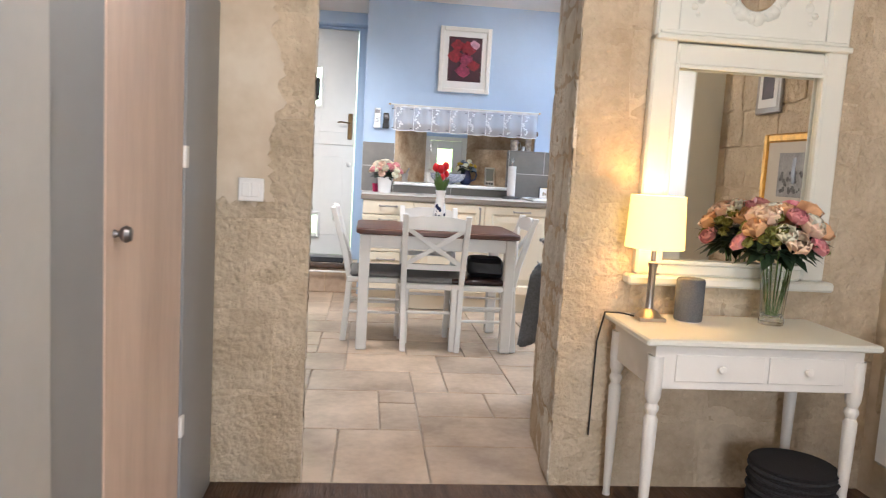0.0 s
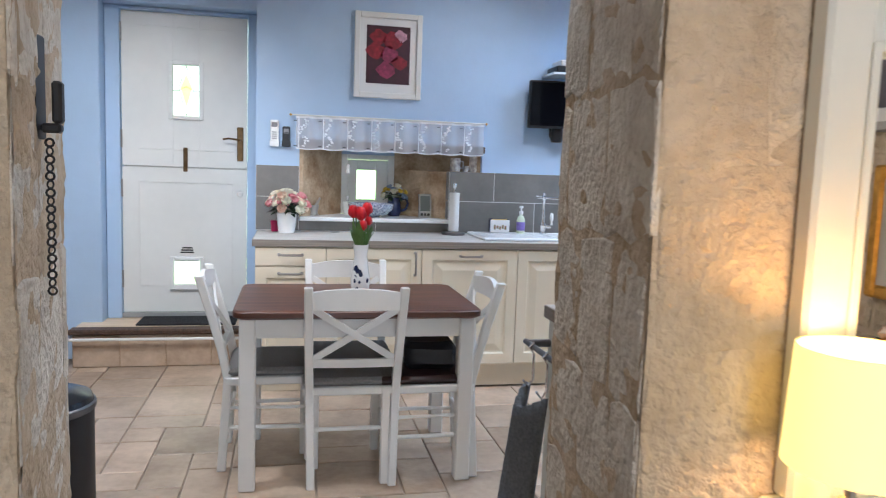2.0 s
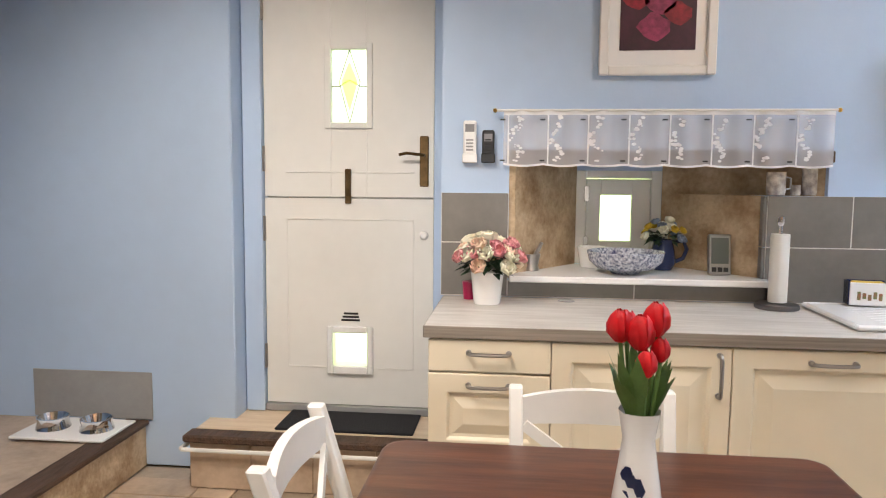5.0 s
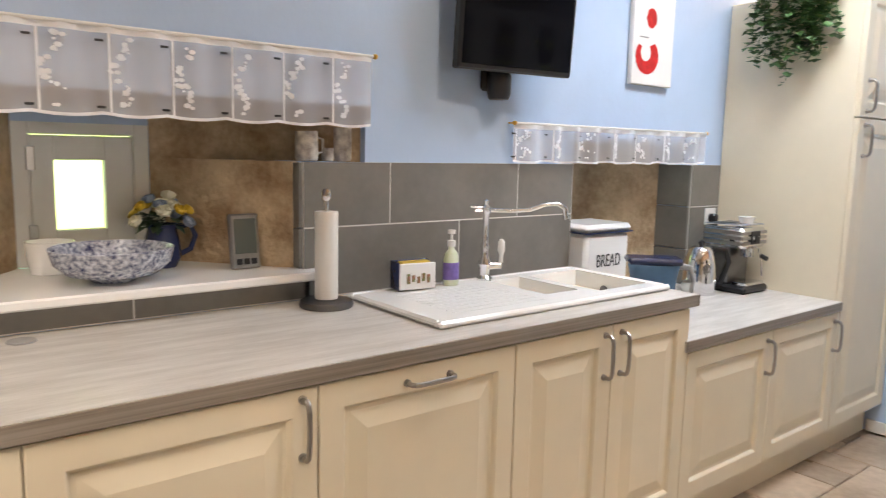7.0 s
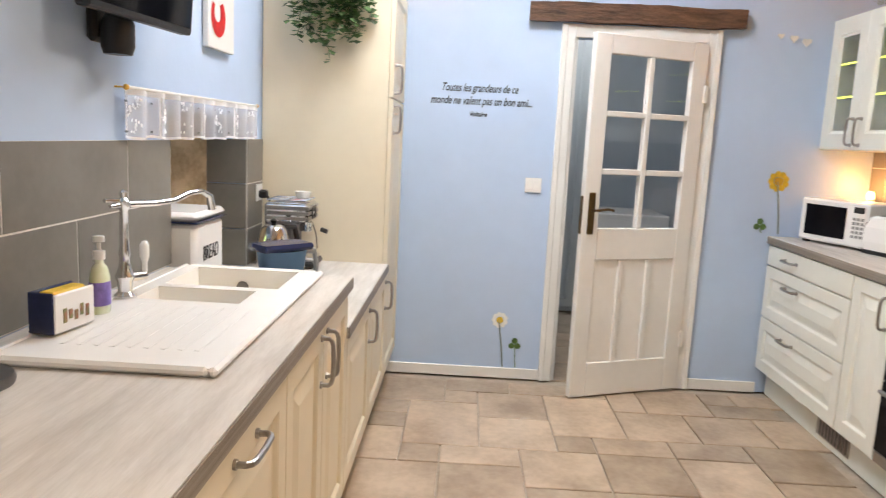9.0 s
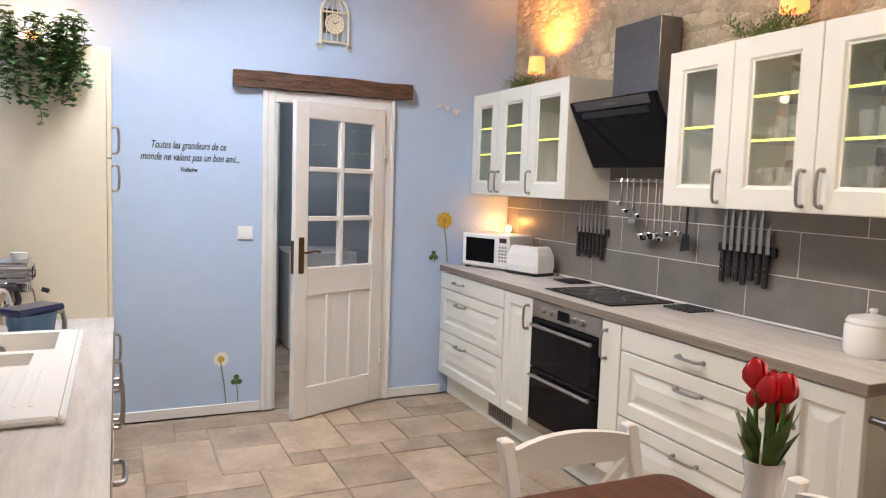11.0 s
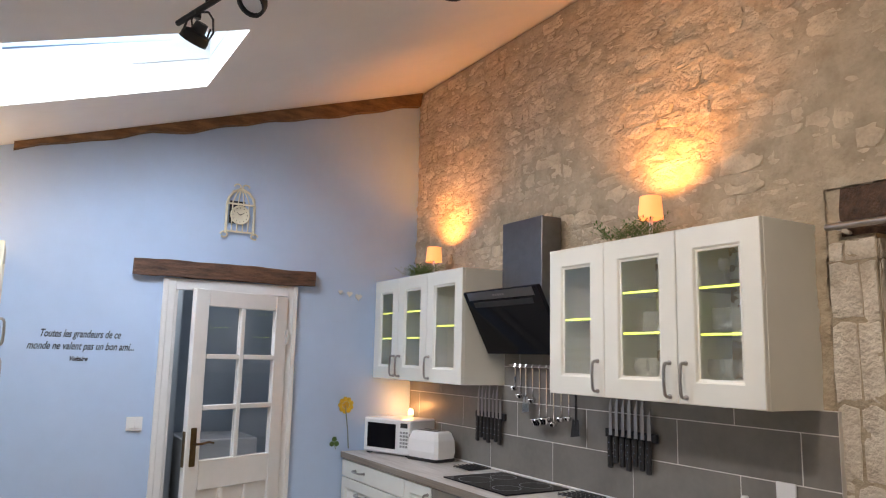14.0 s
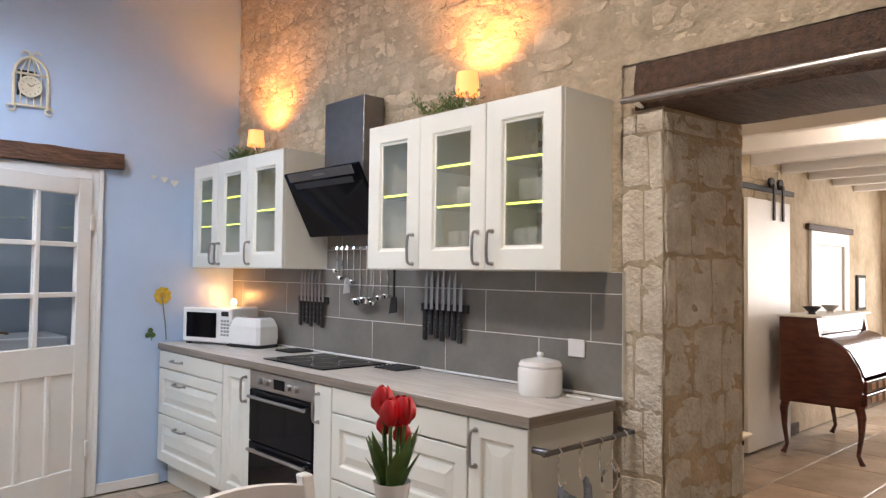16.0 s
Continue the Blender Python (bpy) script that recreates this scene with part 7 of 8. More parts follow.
for i, (dx, dy, z, s) in enumerate(((-0.036, 0.0, 0.362, 0.84), (-0.004, -0.012, 0.352, 0.9), (0.024, 0.006, 0.372, 0.88), (0.030, -0.004, 0.33, 0.62), (0.004, -0.028, 0.31, 0.68), (-0.022, 0.024, 0.36, 0.78))):
    top = Vector((0.922 + dx, 4.970 + dy, vz + z))
    part("stem", tube(bmesh.new(), [(0.922 + dx * 0.2, 4.970 + dy * 0.2, vz + 0.15), (0.922 + dx * 0.6, 4.970 + dy * 0.6, vz + 0.15 + (z - 0.15) * 0.45), top], 0.004, 6), STEMG, va, smooth=True)
    hd_ = lathe(bmesh.new(), [(0, -0.006 * s), (0.013 * s, -0.002 * s), (0.0205 * s, 0.012 * s), (0.0215 * s, 0.028 * s), (0.0165 * s, 0.046 * s), (0.007 * s, 0.056 * s), (0, 0.057 * s)], top, 14)
    for k in range(6):
        a = k * 1.047 + (0.5 if k % 2 else 0)
        rr = 0.0225 * s * (1.0 if k % 2 else 0.93)
        prev = None
        for h, w, o in ((-0.005, 0.35, 0.4), (0.012, 0.85, 1.0), (0.03, 0.85, 1.06), (0.048, 0.5, 0.86), (0.060, 0.06, 0.5)):
            d, t = Vector((math.cos(a), math.sin(a), 0)), Vector((-math.sin(a), math.cos(a), 0))
            cur = [hd_.verts.new(top + d * rr * o * (0.86 if q else 1.06) + t * rr * w * q + Vector((0, 0, h * s))) for q in (-1, 0, 1)]
            if prev:
                for q in range(2):
                    hd_.faces.new([prev[q], prev[q + 1], cur[q + 1], cur[q]])
            prev = cur
    part("tulip_head", hd_, REDT, va, "closed red tulip", True)
bm = bmesh.new()
for i in range(15):
    a = rnd.uniform(0, 6.28)
    b = Vector((0.922 + 0.015 * math.cos(a), 4.970 + 0.015 * math.sin(a), vz + 0.215))
    leaf(bm, b, b + Vector((0.042 * math.cos(a), 0.042 * math.sin(a), rnd.uniform(0.08, 0.135))), 0.017)
part("leaves", bm, STEMG, va, "green tulip leaves", True)

# ---------------- west corner: ledge, wine rack, bin ----------------
lg = thing("low_ledge", (-1.4, 6.2, 0), "raised tiled ledge with a dark wooden nosing", "ledge")
part("body", B((-2.8, WEND + 0.001, 0, WX, WR - 0.002, 0.20), b=0.002), REVEAL, lg)
part("nosing", B((WX - 0.10, WEND + 0.001, 0.20, WX + 0.02, WR - 0.002, 0.225), b=0.006), DARKWOOD, lg, "dark wooden edge board")
part("top", B((-2.8, WEND + 0.001, 0.20, WX - 0.101, WR - 0.002, 0.216), b=0.002), FLOORT, lg)
gp = thing("splash_panel", (-1.2, WR, 0.22), "grey plastic splash panel behind the pet bowls", "panel")
part("sheet", B((-1.6, WR - 0.010, 0.226, -1.0, WR - 0.002, 0.455), b=0.002), GREYP, gp)
ft = thing("feeding_tray", (-1.28, 6.75, 0.225), "white tray under the pet bowls", "tray")
part("tray", B((-1.5, 6.62, 0.2255, -1.06, 6.90, 0.238), b=0.004), BRIGHT, ft)
for x in (-1.38, -1.17):
    pb = thing("pet_bowl", (x, 6.76, 0.238), "shiny steel pet bowl on the tray", "bowl", "pet bowls")
    part("bowl", lathe(bmesh.new(), [(0, 0), (0.075, 0), (0.065, 0.03), (0.07, 0.05), (0.065, 0.052), (0.05, 0.015), (0, 0.01)], (x, 6.76, 0.239), 24), CHROME, pb, smooth=True)
wr = thing("wine_rack", (-0.85, 5.1, 0), "white wooden wine rack full of bottles", "wine rack")
RX0, RX1, RY0, RY1, RT = WX + 0.005, -0.70, 4.62, 5.52, 0.80
part("top_tray", B((RX0, RY0, RT - 0.02, RX1, RY1, RT), (RX1 - 0.02, RY0, RT, RX1, RY1, RT + 0.06), (RX0, RY0, RT, RX1 - 0.02, RY0 + 0.02, RT + 0.06), (RX0, RY1 - 0.02, RT, RX1 - 0.02, RY1, RT + 0.06)), WHITE, wr)
for y in (RY0, RY1 - 0.035):
    for x in (RX0, RX1 - 0.035):
        part("post", B((x, y, 0, x + 0.035, y + 0.035, RT - 0.021)), WHITE, wr)
levels = [0.10, 0.235, 0.37, 0.505, 0.64]
for z in levels:
    part("shelf_rail", B((RX1 - 0.03, RY0 + 0.036, z - 0.02, RX1 - 0.005, RY1 - 0.036, z)), WHITE, wr)
    part("shelf_rail", B((RX0 + 0.03, RY0 + 0.036, z - 0.02, RX0 + 0.055, RY1 - 0.036, z)), WHITE, wr)
BOTT, FOIL = material("dark_bottle_glass", (0.012, 0.02, 0.012), 0.12), [material("foil_" + n, c, 0.35, 0.4) for n, c in (("black", (0.02, 0.02, 0.02)), ("gold", (0.5, 0.36, 0.08)), ("red", (0.25, 0.01, 0.03)))]
rnd = random.Random(3)
for z in levels[:-1]:
    for j in range(7):
        y = RY0 + 0.09 + j * 0.12
        if rnd.random() < 0.1:
            continue
        m = Matrix.Translation((RX0 + 0.02, y, z + 0.037)) @ pose(0, 0, 0, 0, 90)
        bo = thing("wine_bottle", (RX0 + 0.02, y, z + 0.037), "dark glass wine bottle lying in the rack", "bottle", "bottles in the rack")
        part("bottle", moved(lathe(bmesh.new(), [(0, 0), (0.034, 0), (0.036, 0.01), (0.036, 0.19), (0.028, 0.22), (0.015, 0.25), (0.0135, 0.28), (0, 0.28)], (0, 0, 0), 14), m), BOTT, bo, smooth=True)
        part("foil_cap", moved(lathe(bmesh.new(), [(0.0145, 0.255), (0.0148, 0.30), (0.016, 0.302), (0.0155, 0.318), (0, 0.32)], (0, 0, 0), 12), m), FOIL[rnd.randrange(3)], bo, smooth=True)
tn = thing("steel_tin", (-0.86, 5.35, RT), "ribbed steel tin standing on the wine rack", "tin")
part("tin", lathe(bmesh.new(), [(0, 0), (0.05, 0)] + [(0.05 + 0.002 * (k % 2), 0.01 + 0.008 * k) for k in range(16)] + [(0.05, 0.145), (0.046, 0.145), (0, 0.13)], (-0.86, 5.35, RT + 0.001), 24), STEEL, tn, smooth=True)
nb = thing("newel_post", (-0.357, 4.555, 0), "white painted timber post with a slanting brace", "post")
part("post", B((-0.40, 4.51, 0, -0.314, 4.60, 1.13), b=0.004), WHITE, nb)
part("cap", B((-0.402, 4.508, 1.131, -0.312, 4.602, 1.14), b=0.002), BAREW, nb, "bare wood post end")
part("brace", prism(bmesh.new(), [(-0.401, 4.53, 0.93), (-0.401, 4.53, 1.03), (-1.03, 4.53, 1.66), (-1.03, 4.53, 1.56)], (0, 0.05, 0)), WHITE, nb)
for x, y, r, h in ((-0.09, 4.12, 0.15, 0.64), (-0.13, 3.74, 0.115, 0.50)):
    bi = thing("pedal_bin", (x, y, 0), "black round pedal bin with a domed lid", "bin", "pedal bins")
    part("drum", lathe(bmesh.new(), [(0, 0), (r, 0), (r, h - 0.045), (0, h - 0.045)], (x, y, 0.001), 32), BLACKP, bi, smooth=True)
    part("band", lathe(bmesh.new(), [(r + 0.001, h - 0.06), (r + 0.006, h - 0.055), (r + 0.006, h - 0.04), (r, h - 0.035)], (x, y, 0.001), 32), DARKSTEEL, bi, smooth=True)
    part("lid", lathe(bmesh.new(), [(r, h - 0.038), (r * 0.96, h - 0.02), (r * 0.7, h - 0.004), (0, h)], (x, y, 0.001), 32), material("glossy_black_lid", (0.012, 0.014, 0.02), 0.18), bi, smooth=True)
    part("badge", lathe(bmesh.new(), [(0, 0.004), (0.02, 0.002), (0.022, 0)], (x + 0.05, y, h - 0.006), 16), CHROME, bi, smooth=True)
hk = thing("bell_hanging", (0.25, 3.13, 1.2), "black iron hook with a hanging chain strip", "hook")
part("wall_fixing", B((0.232, 3.10, 1.34, 0.245, 3.15, 1.50), b=0.003), IRON, hk)
part("hook", B((0.2455, 3.115, 1.35, 0.275, 3.135, 1.365), (0.262, 3.115, 1.365, 0.277, 3.135, 1.43), b=0.004), IRON, hk)
for i in range(19):
    part("link", moved(lathe(bmesh.new(), [(0.006, -0.002), (0.008, 0), (0.006, 0.002), (0.0042, 0), (0.006, -0.002)], (0, 0, 0), 10), Matrix.Translation((0.256, 3.125, 1.335 - 0.013 * i)) @ pose(0, 0, 0, 90, 0, 60 * (i % 2))), IRON, hk)
wpic = thing("framed_picture", (WX, 5.25, 1.6), "white framed dark print on the stone wall", "picture")
part("frame", B((WX + 0.03, 5.05, 1.5, WX + 0.055, 5.45, 2.1), b=0.004), WHITE, wpic)
part("print", B((WX + 0.0555, 5.10, 1.57, WX + 0.057, 5.40, 2.03), b=0), material("violet_print", (0.16, 0.13, 0.24), 0.3, second=(0.03, 0.02, 0.05), scale=8), wpic)
part("spacer", B((WX + 0.001, 5.2, 1.7, WX + 0.0295, 5.3, 1.9), b=0), BLACKP, wpic)

# ---------------- living room ----------------
for i in range(9):
    y = 2.45 - i * 0.62
    solid("trim", B((-2.9, y, 2.30, 2.379, y + 0.09, 2.419), b=0.006), CEIL, "white painted ceiling beam", "beam", group="living room beams")
tagged(solid("floor_strip", B((-0.06, 2.62, -0.011, 2.38, LN - 0.002, 0.002), b=0.002), DARKWOOD, "dark wooden border board along the wall", "floor"))
solid("baseboard", B((2.36, -0.9, 0, 2.379, 2.6, 0.10), b=0.003), DARKWOOD, "dark wooden skirting along the living room wall", "baseboard")
mi = thing("trumeau_mirror", (1.81, LN, 0.77), "tall cream mirror with a carved garland panel", "mirror")
ML, MR, MT = 1.41, 2.115, 2.10
Y = LN - 0.004
part("frame", B((ML, Y - 0.045, 0.80, ML + 0.085, Y, MT), (MR - 0.085, Y - 0.045, 0.80, MR, Y, MT), (ML + 0.085, Y - 0.045, 0.80, MR - 0.085, Y, 0.845), (ML + 0.085, Y - 0.045, 1.525, MR - 0.085, Y, 1.60), b=0.008), IVORY_LITCREAM, mi)
for q in ((ML + 0.075, 0.84, ML + 0.092, 1.53), (MR - 0.092, 0.84, MR - 0.075, 1.53), (ML + 0.092, 0.84, MR - 0.092, 0.855), (ML + 0.092, 1.515, MR - 0.092, 1.53)):
    part("inner_bead", B((q[0], Y - 0.052, q[1], q[2], Y - 0.0455, q[3]), b=0.003), IVORY_LITCREAM, mi)
part("foot_ledge", B((ML - 0.03, Y - 0.07, 0.765, MR + 0.03, Y, 0.80), b=0.008), IVORY_LITCREAM, mi)
part("cornice", B((ML - 0.0, Y - 0.065, 1.605, MR, Y, 1.625), (ML + 0.015, Y - 0.055, 1.626, MR - 0.015, Y, 1.64), b=0.004), IVORY_LITCREAM, mi)
part("upper_panel", B((ML + 0.085, Y - 0.03, 1.641, MR - 0.085, Y, MT), b=0.003), IVORY_LITCREAM, mi)
part("mirror_glass", B((ML + 0.085, Y - 0.022, 0.845, MR - 0.085, Y - 0.012, 1.525), b=0), MIRROR, mi, "clear silvered mirror glass")
ox, oz = 1.7625, 1.835
part("oval_mirror", moved(lathe(bmesh.new(), [(0, 0.004), (0.085, 0.004), (0.087, 0), (0, 0)], (0, 0, 0), 28, 1.0, 1.3), Matrix.Translation((ox, Y - 0.0305, oz)) @ pose(0, 0, 0, 90)), MIRROR, mi, "small oval mirror")
rnd = random.Random(6)
for i in range(34):
    a = 6.2832 * i / 34
    r = 0.014 + 0.006 * (i % 3)
    part("garland_bead", moved(lathe(bmesh.new(), [(0, r * 0.7), (r * 0.6, r * 0.5), (r, 0), (0, -0.002)], (0, 0, 0), 8), Matrix.Translation((ox + 0.108 * math.cos(a), Y - 0.031, oz + 0.135 * math.sin(a))) @ pose(0, 0, 0, 90)), IVORY_LITCREAM, mi, smooth=True)
for s in (-1, 1):
    for k in range(12):
        r = 0.009 + 0.004 * (k % 3)
        part("swag_bead", moved(lathe(bmesh.new(), [(0, r * 0.7), (r * 0.6, r * 0.5), (r, 0), (0, -0.002)], (0, 0, 0), 8), Matrix.Translation((ox + s * (0.205 + 0.014 * math.sin(k * 1.9)), Y - 0.031, 1.70 + 0.026 * k)) @ pose(0, 0, 0, 90)), IVORY_LITCREAM, mi, smooth=True)
cn = thing("console_table", (1.72, 2.68, 0), "white console table with two drawers and turned legs", "table")
CX0, CX1, CY0, CY1, CT = 1.335, 2.055, 2.475, 2.86, 0.66
part("top", B((CX0 - 0.02, CY0 - 0.02, CT - 0.022, CX1 + 0.02, CY1 + 0.005, CT), b=0.006), IVORY_LITCREAM, cn)
part("carcass", B((CX0 + 0.02, CY0 + 0.012, CT - 0.16, CX1 - 0.02, CY1 - 0.01, CT - 0.023), b=0.002), WHITE, cn)
for a, c in ((CX0 + 0.085, 1.705), (1.72, CX1 - 0.085)):
    d = part("drawer", B((a, CY0 + 0.006, CT - 0.135, c, CY0 + 0.0115, CT - 0.05), b=0.002), WHITE, cn)
    part("knob", moved(lathe(bmesh.new(), [(0, 0.02), (0.01, 0.018), (0.012, 0.012), (0.006, 0.004), (0.008, 0), (0, 0)], (0, 0, 0), 14), Matrix.Translation(((a + c) / 2, CY0 + 0.0055, CT - 0.092)) @ pose(0, 0, 0, 90)), WHITE, d, smooth=True)
for x in (CX0 + 0.03, CX1 - 0.03):
    for y in (CY0 + 0.03, CY1 - 0.03):
        part("leg", lathe(bmesh.new(), [(0, 0), (0.014, 0), (0.012, 0.02), (0.02, 0.3), (0.022, 0.40), (0.015, 0.415), (0.022, 0.43), (0.022, 0.44), (0.016, 0.45), (0.024, 0.47), (0.026, 0.50), (0.026, 0.60), (0, 0.60)], (x, y, 0), 16), WHITE, cn, smooth=True)
ll = thing("table_lamp", (1.43, 2.75, CT), "brushed steel column lamp with a lit cream shade", "lamp")
part("base", prism(bmesh.new(), [(1.385, 2.705, CT + 0.001), (1.475, 2.705, CT + 0.001), (1.475, 2.795, CT + 0.001), (1.385, 2.795, CT + 0.001)], (0, 0, 0.012)), STEEL, ll)
part("column", lathe(bmesh.new(), [(0.045, 0.013), (0.03, 0.03), (0.014, 0.04), (0.012, 0.06), (0.013, 0.18), (0.017, 0.185), (0.017, 0.195), (0.008, 0.20), (0.008, 0.24), (0, 0.24)], (1.43, 2.75, CT), 16), STEEL, ll, smooth=True)


def lamp_fabric():
    m = bpy.data.materials.new("lit_shade_cloth")
    m.use_nodes = True
    p = m.node_tree.nodes["Principled BSDF"]
    p.inputs["Base Color"].default_value = (0.80, 0.62, 0.28, 1)
    p.inputs["Roughness"].default_value = 0.9
    p.inputs["Transmission Weight"].default_value = 0.0
    p.inputs["Emission Color"].default_value = (1.0, 0.60, 0.13, 1)
    p.inputs["Emission Strength"].default_value = 1.9
    return m


part("shade", lathe(bmesh.new(), [(0.098, 0.245), (0.09, 0.42), (0.088, 0.42), (0.096, 0.245)], (1.43, 2.75, CT), 36), lamp_fabric(), ll, "glowing cream drum shade", True)
part("bulb", lathe(bmesh.new(), [(0, 0.25), (0.012, 0.25), (0.03, 0.31), (0.02, 0.34), (0, 0.345)], (1.43, 2.75, CT), 14), glow("warm_lamp_bulb", (1.0, 0.7, 0.35), 12.0), ll, smooth=True)
part("cord", tube(bmesh.new(), [(1.39, 2.76, CT + 0.008), (1.35, 2.79, CT + 0.012), (1.31, 2.84, CT + 0.004), (1.30, 2.875, 0.55), (1.30, 2.885, 0.2)], 0.003, 6), BLACKP, ll)
lamp("table_lamp_bulb", "POINT", (1.43, 2.75, CT + 0.36), 3.2, (1.0, 0.50, 0.13), 0.03)
ss = thing("smart_speaker", (1.57, 2.75, CT), "grey fabric cylinder speaker", "speaker")
part("body", lathe(bmesh.new(), [(0, 0.004), (0.045, 0.004), (0.047, 0.01), (0.047, 0.14), (0.043, 0.147), (0, 0.148)], (1.57, 2.75, CT), 28), material("speaker_cloth", (0.13, 0.145, 0.17), 0.95, vary=0.2, scale=200, bump=0.4, bscale=400), ss, smooth=True)
part("foot", lathe(bmesh.new(), [(0, 0), (0.042, 0), (0.042, 0.004), (0, 0.004)], (1.57, 2.75, CT + 0.0005), 28), BRIGHT, ss)
gv = thing("flower_vase", (1.87, 2.75, CT), "cut glass vase with a bouquet of pale roses", "vase")
part("vase", lathe(bmesh.new(), [(0, 0.0), (0.04, 0.0), (0.042, 0.01), (0.038, 0.03), (0.05, 0.19), (0.046, 0.19), (0.034, 0.035), (0, 0.02)], (1.87, 2.75, CT + 0.001), 16), VASEG, gv)
for i in range(9):
    a = i * 0.7
    part("stem", tube(bmesh.new(), [(1.87 + 0.015 * math.cos(a), 2.75 + 0.015 * math.sin(a), CT + 0.03), (1.87 + 0.06 * math.cos(a), 2.75 + 0.06 * math.sin(a), CT + 0.26)], 0.003, 5), STEMG, gv)
bouquet(gv, (1.87, 2.74, CT + 0.275), 0.14, 0.125, [(material("peach_rose", (0.72, 0.42, 0.22), 0.6, vary=0.2, scale=30), 7, 0.042), (CREAMR, 6, 0.042), (PINKR, 7, 0.034), (material("olive_bud", (0.24, 0.24, 0.05), 0.7, vary=0.4, scale=50), 16, 0.02), (WHITER, 5, 0.034)], 190, 21, LEAFD, 0.075)
ps = thing("placemat_stack", (1.92, 2.58, 0), "stack of round dark woven placemats on a stool", "placemats")
for i in range(16):
    part("placemat", lathe(bmesh.new(), [(0, 0), (0.135, 0), (0.14, 0.005), (0.135, 0.011), (0, 0.011)], (1.915 + 0.004 * math.sin(i * 2.1), 2.60 + 0.004 * math.cos(i * 1.7), 0.03 + 0.012 * i), 32), GREYRUB if i % 2 else material("dark_grey_weave", (0.035, 0.035, 0.04), 0.95, vary=0.4, scale=150), ps, smooth=True)
part("stool_base", lathe(bmesh.new(), [(0, 0), (0.10, 0), (0.10, 0.029), (0, 0.029)], (1.915, 2.60, 0.001), 24), DARKWOOD, ps)
ht = thing("panel_heater", (2.36, 2.4, 0.15), "white electric panel heater on the wall", "heater")
part("case", B((2.285, 1.95, 0.18, 2.375, 2.72, 0.66), b=0.015), BRIGHT, ht)
for i in range(3):
    part("grille_slot", B((2.283, 2.0, 0.60 + 0.014 * i, 2.2848, 2.68, 0.606 + 0.014 * i), b=0), BLACKP, ht)
gpz = thing("gilt_picture", (2.378, 2.25, 0.98), "gilt framed engraving of trees and a tower", "picture")
part("frame", B((2.35, 1.98, 0.98, 2.376, 2.02, 1.38), (2.35, 2.48, 0.98, 2.376, 2.52, 1.38), (2.35, 2.02, 0.98, 2.376, 2.48, 1.02), (2.35, 2.02, 1.34, 2.376, 2.48, 1.38), b=0.008), GOLD, gpz)
part("mount", B((2.36, 2.02, 1.02, 2.372, 2.48, 1.34), b=0), material("cream_card", (0.62, 0.57, 0.48), 0.8, vary=0.05), gpz)
part("engraving", B((2.358, 2.12, 1.09, 2.3598, 2.38, 1.29), b=0), material("grey_engraving", (0.42, 0.42, 0.42), 0.7, second=(0.2, 0.2, 0.2), scale=14), gpz)
part("printed_tower", B((2.3568, 2.23, 1.15, 2.3578, 2.258, 1.265), b=0), DARKSTEEL, gpz)
rnd = random.Random(17)
bm = bmesh.new()
for k in range(38):
    y, z, r = rnd.uniform(2.14, 2.36), 1.115 + 0.09 * rnd.random() ** 1.8, rnd.uniform(0.006, 0.015)
    bm.faces.new([bm.verts.new((2.3572 - 0.00001 * k, y + r * (1 + 0.25 * math.sin(q * 3 + k)) * math.cos(q * 0.785), z + r * math.sin(q * 0.785))) for q in range(8)])
tagged(part("printed_trees", bm, material("engraver_ink", (0.07, 0.07, 0.075), 0.8, second=(0.2, 0.2, 0.2), scale=90), gpz), kind="stuff")
sp2 = thing("small_picture", (2.378, 2.02, 1.5), "small silver framed dark picture", "picture")
part("frame", B((2.355, 1.86, 1.48, 2.376, 2.08, 1.78), b=0.006), STEEL, sp2)
part("mount", B((2.3535, 1.89, 1.51, 2.3548, 2.05, 1.75), b=0), BRIGHT, sp2)
part("print", B((2.352, 1.92, 1.55, 2.353, 2.02, 1.71), b=0), material("dark_print", (0.06, 0.04, 0.05), 0.4, vary=0.5, scale=20), sp2)
td = thing("cream_cupboard", (2.3, 1.2, 0), "tall pale cupboard standing against the wall", "cupboard")
part("body", B((2.20, 0.92, 0, 2.375, 1.50, 2.15), b=0.006), IVORY_LITCREAM, td)
# cupboard wall beside the camera's start
cw = thing("under_stair_cupboard", (-0.05, 2.2, 0), "grey framed cupboard with a pale wooden door", "cupboard")
part("frame", B((-0.29, 2.47, 0, -0.03, 2.88, 1.62), (-0.29, 1.62, 0, -0.035, 1.88, 1.62), (-0.29, 1.88, 1.56, -0.04, 2.47, 1.62), b=0.004), GREYCUP, cw)
d = part("door", B((-0.08, 1.885, 0.02, -0.035, 2.465, 1.555), b=0.004), PINKW, cw, "pale pinkish wooden door")
part("knob", moved(lathe(bmesh.new(), [(0, 0.035), (0.014, 0.033), (0.018, 0.024), (0.014, 0.015), (0.006, 0.01), (0.009, 0), (0, 0)], (0, 0, 0), 16), Matrix.Translation((-0.035, 1.935, 0.96)) @ pose(0, 0, 0, 0, 90)), DARKSTEEL, d, "dark metal knob", True)
for z in (0.36, 1.12):
    part("hinge", B((-0.034, 2.455, z - 0.03, -0.024, 2.485, z + 0.03), b=0.002), WHITE, d)
part("side_panel", B((-0.29, 1.32, 0, -0.02, 1.61, 2.3), b=0.004), material("pale_grey_panel", (0.42, 0.42, 0.41), 0.5, vary=0.05), cw)
ls = thing("light_switch", (0.08, LN, 1.02), "white double light switch on the stone wall", "light switch")
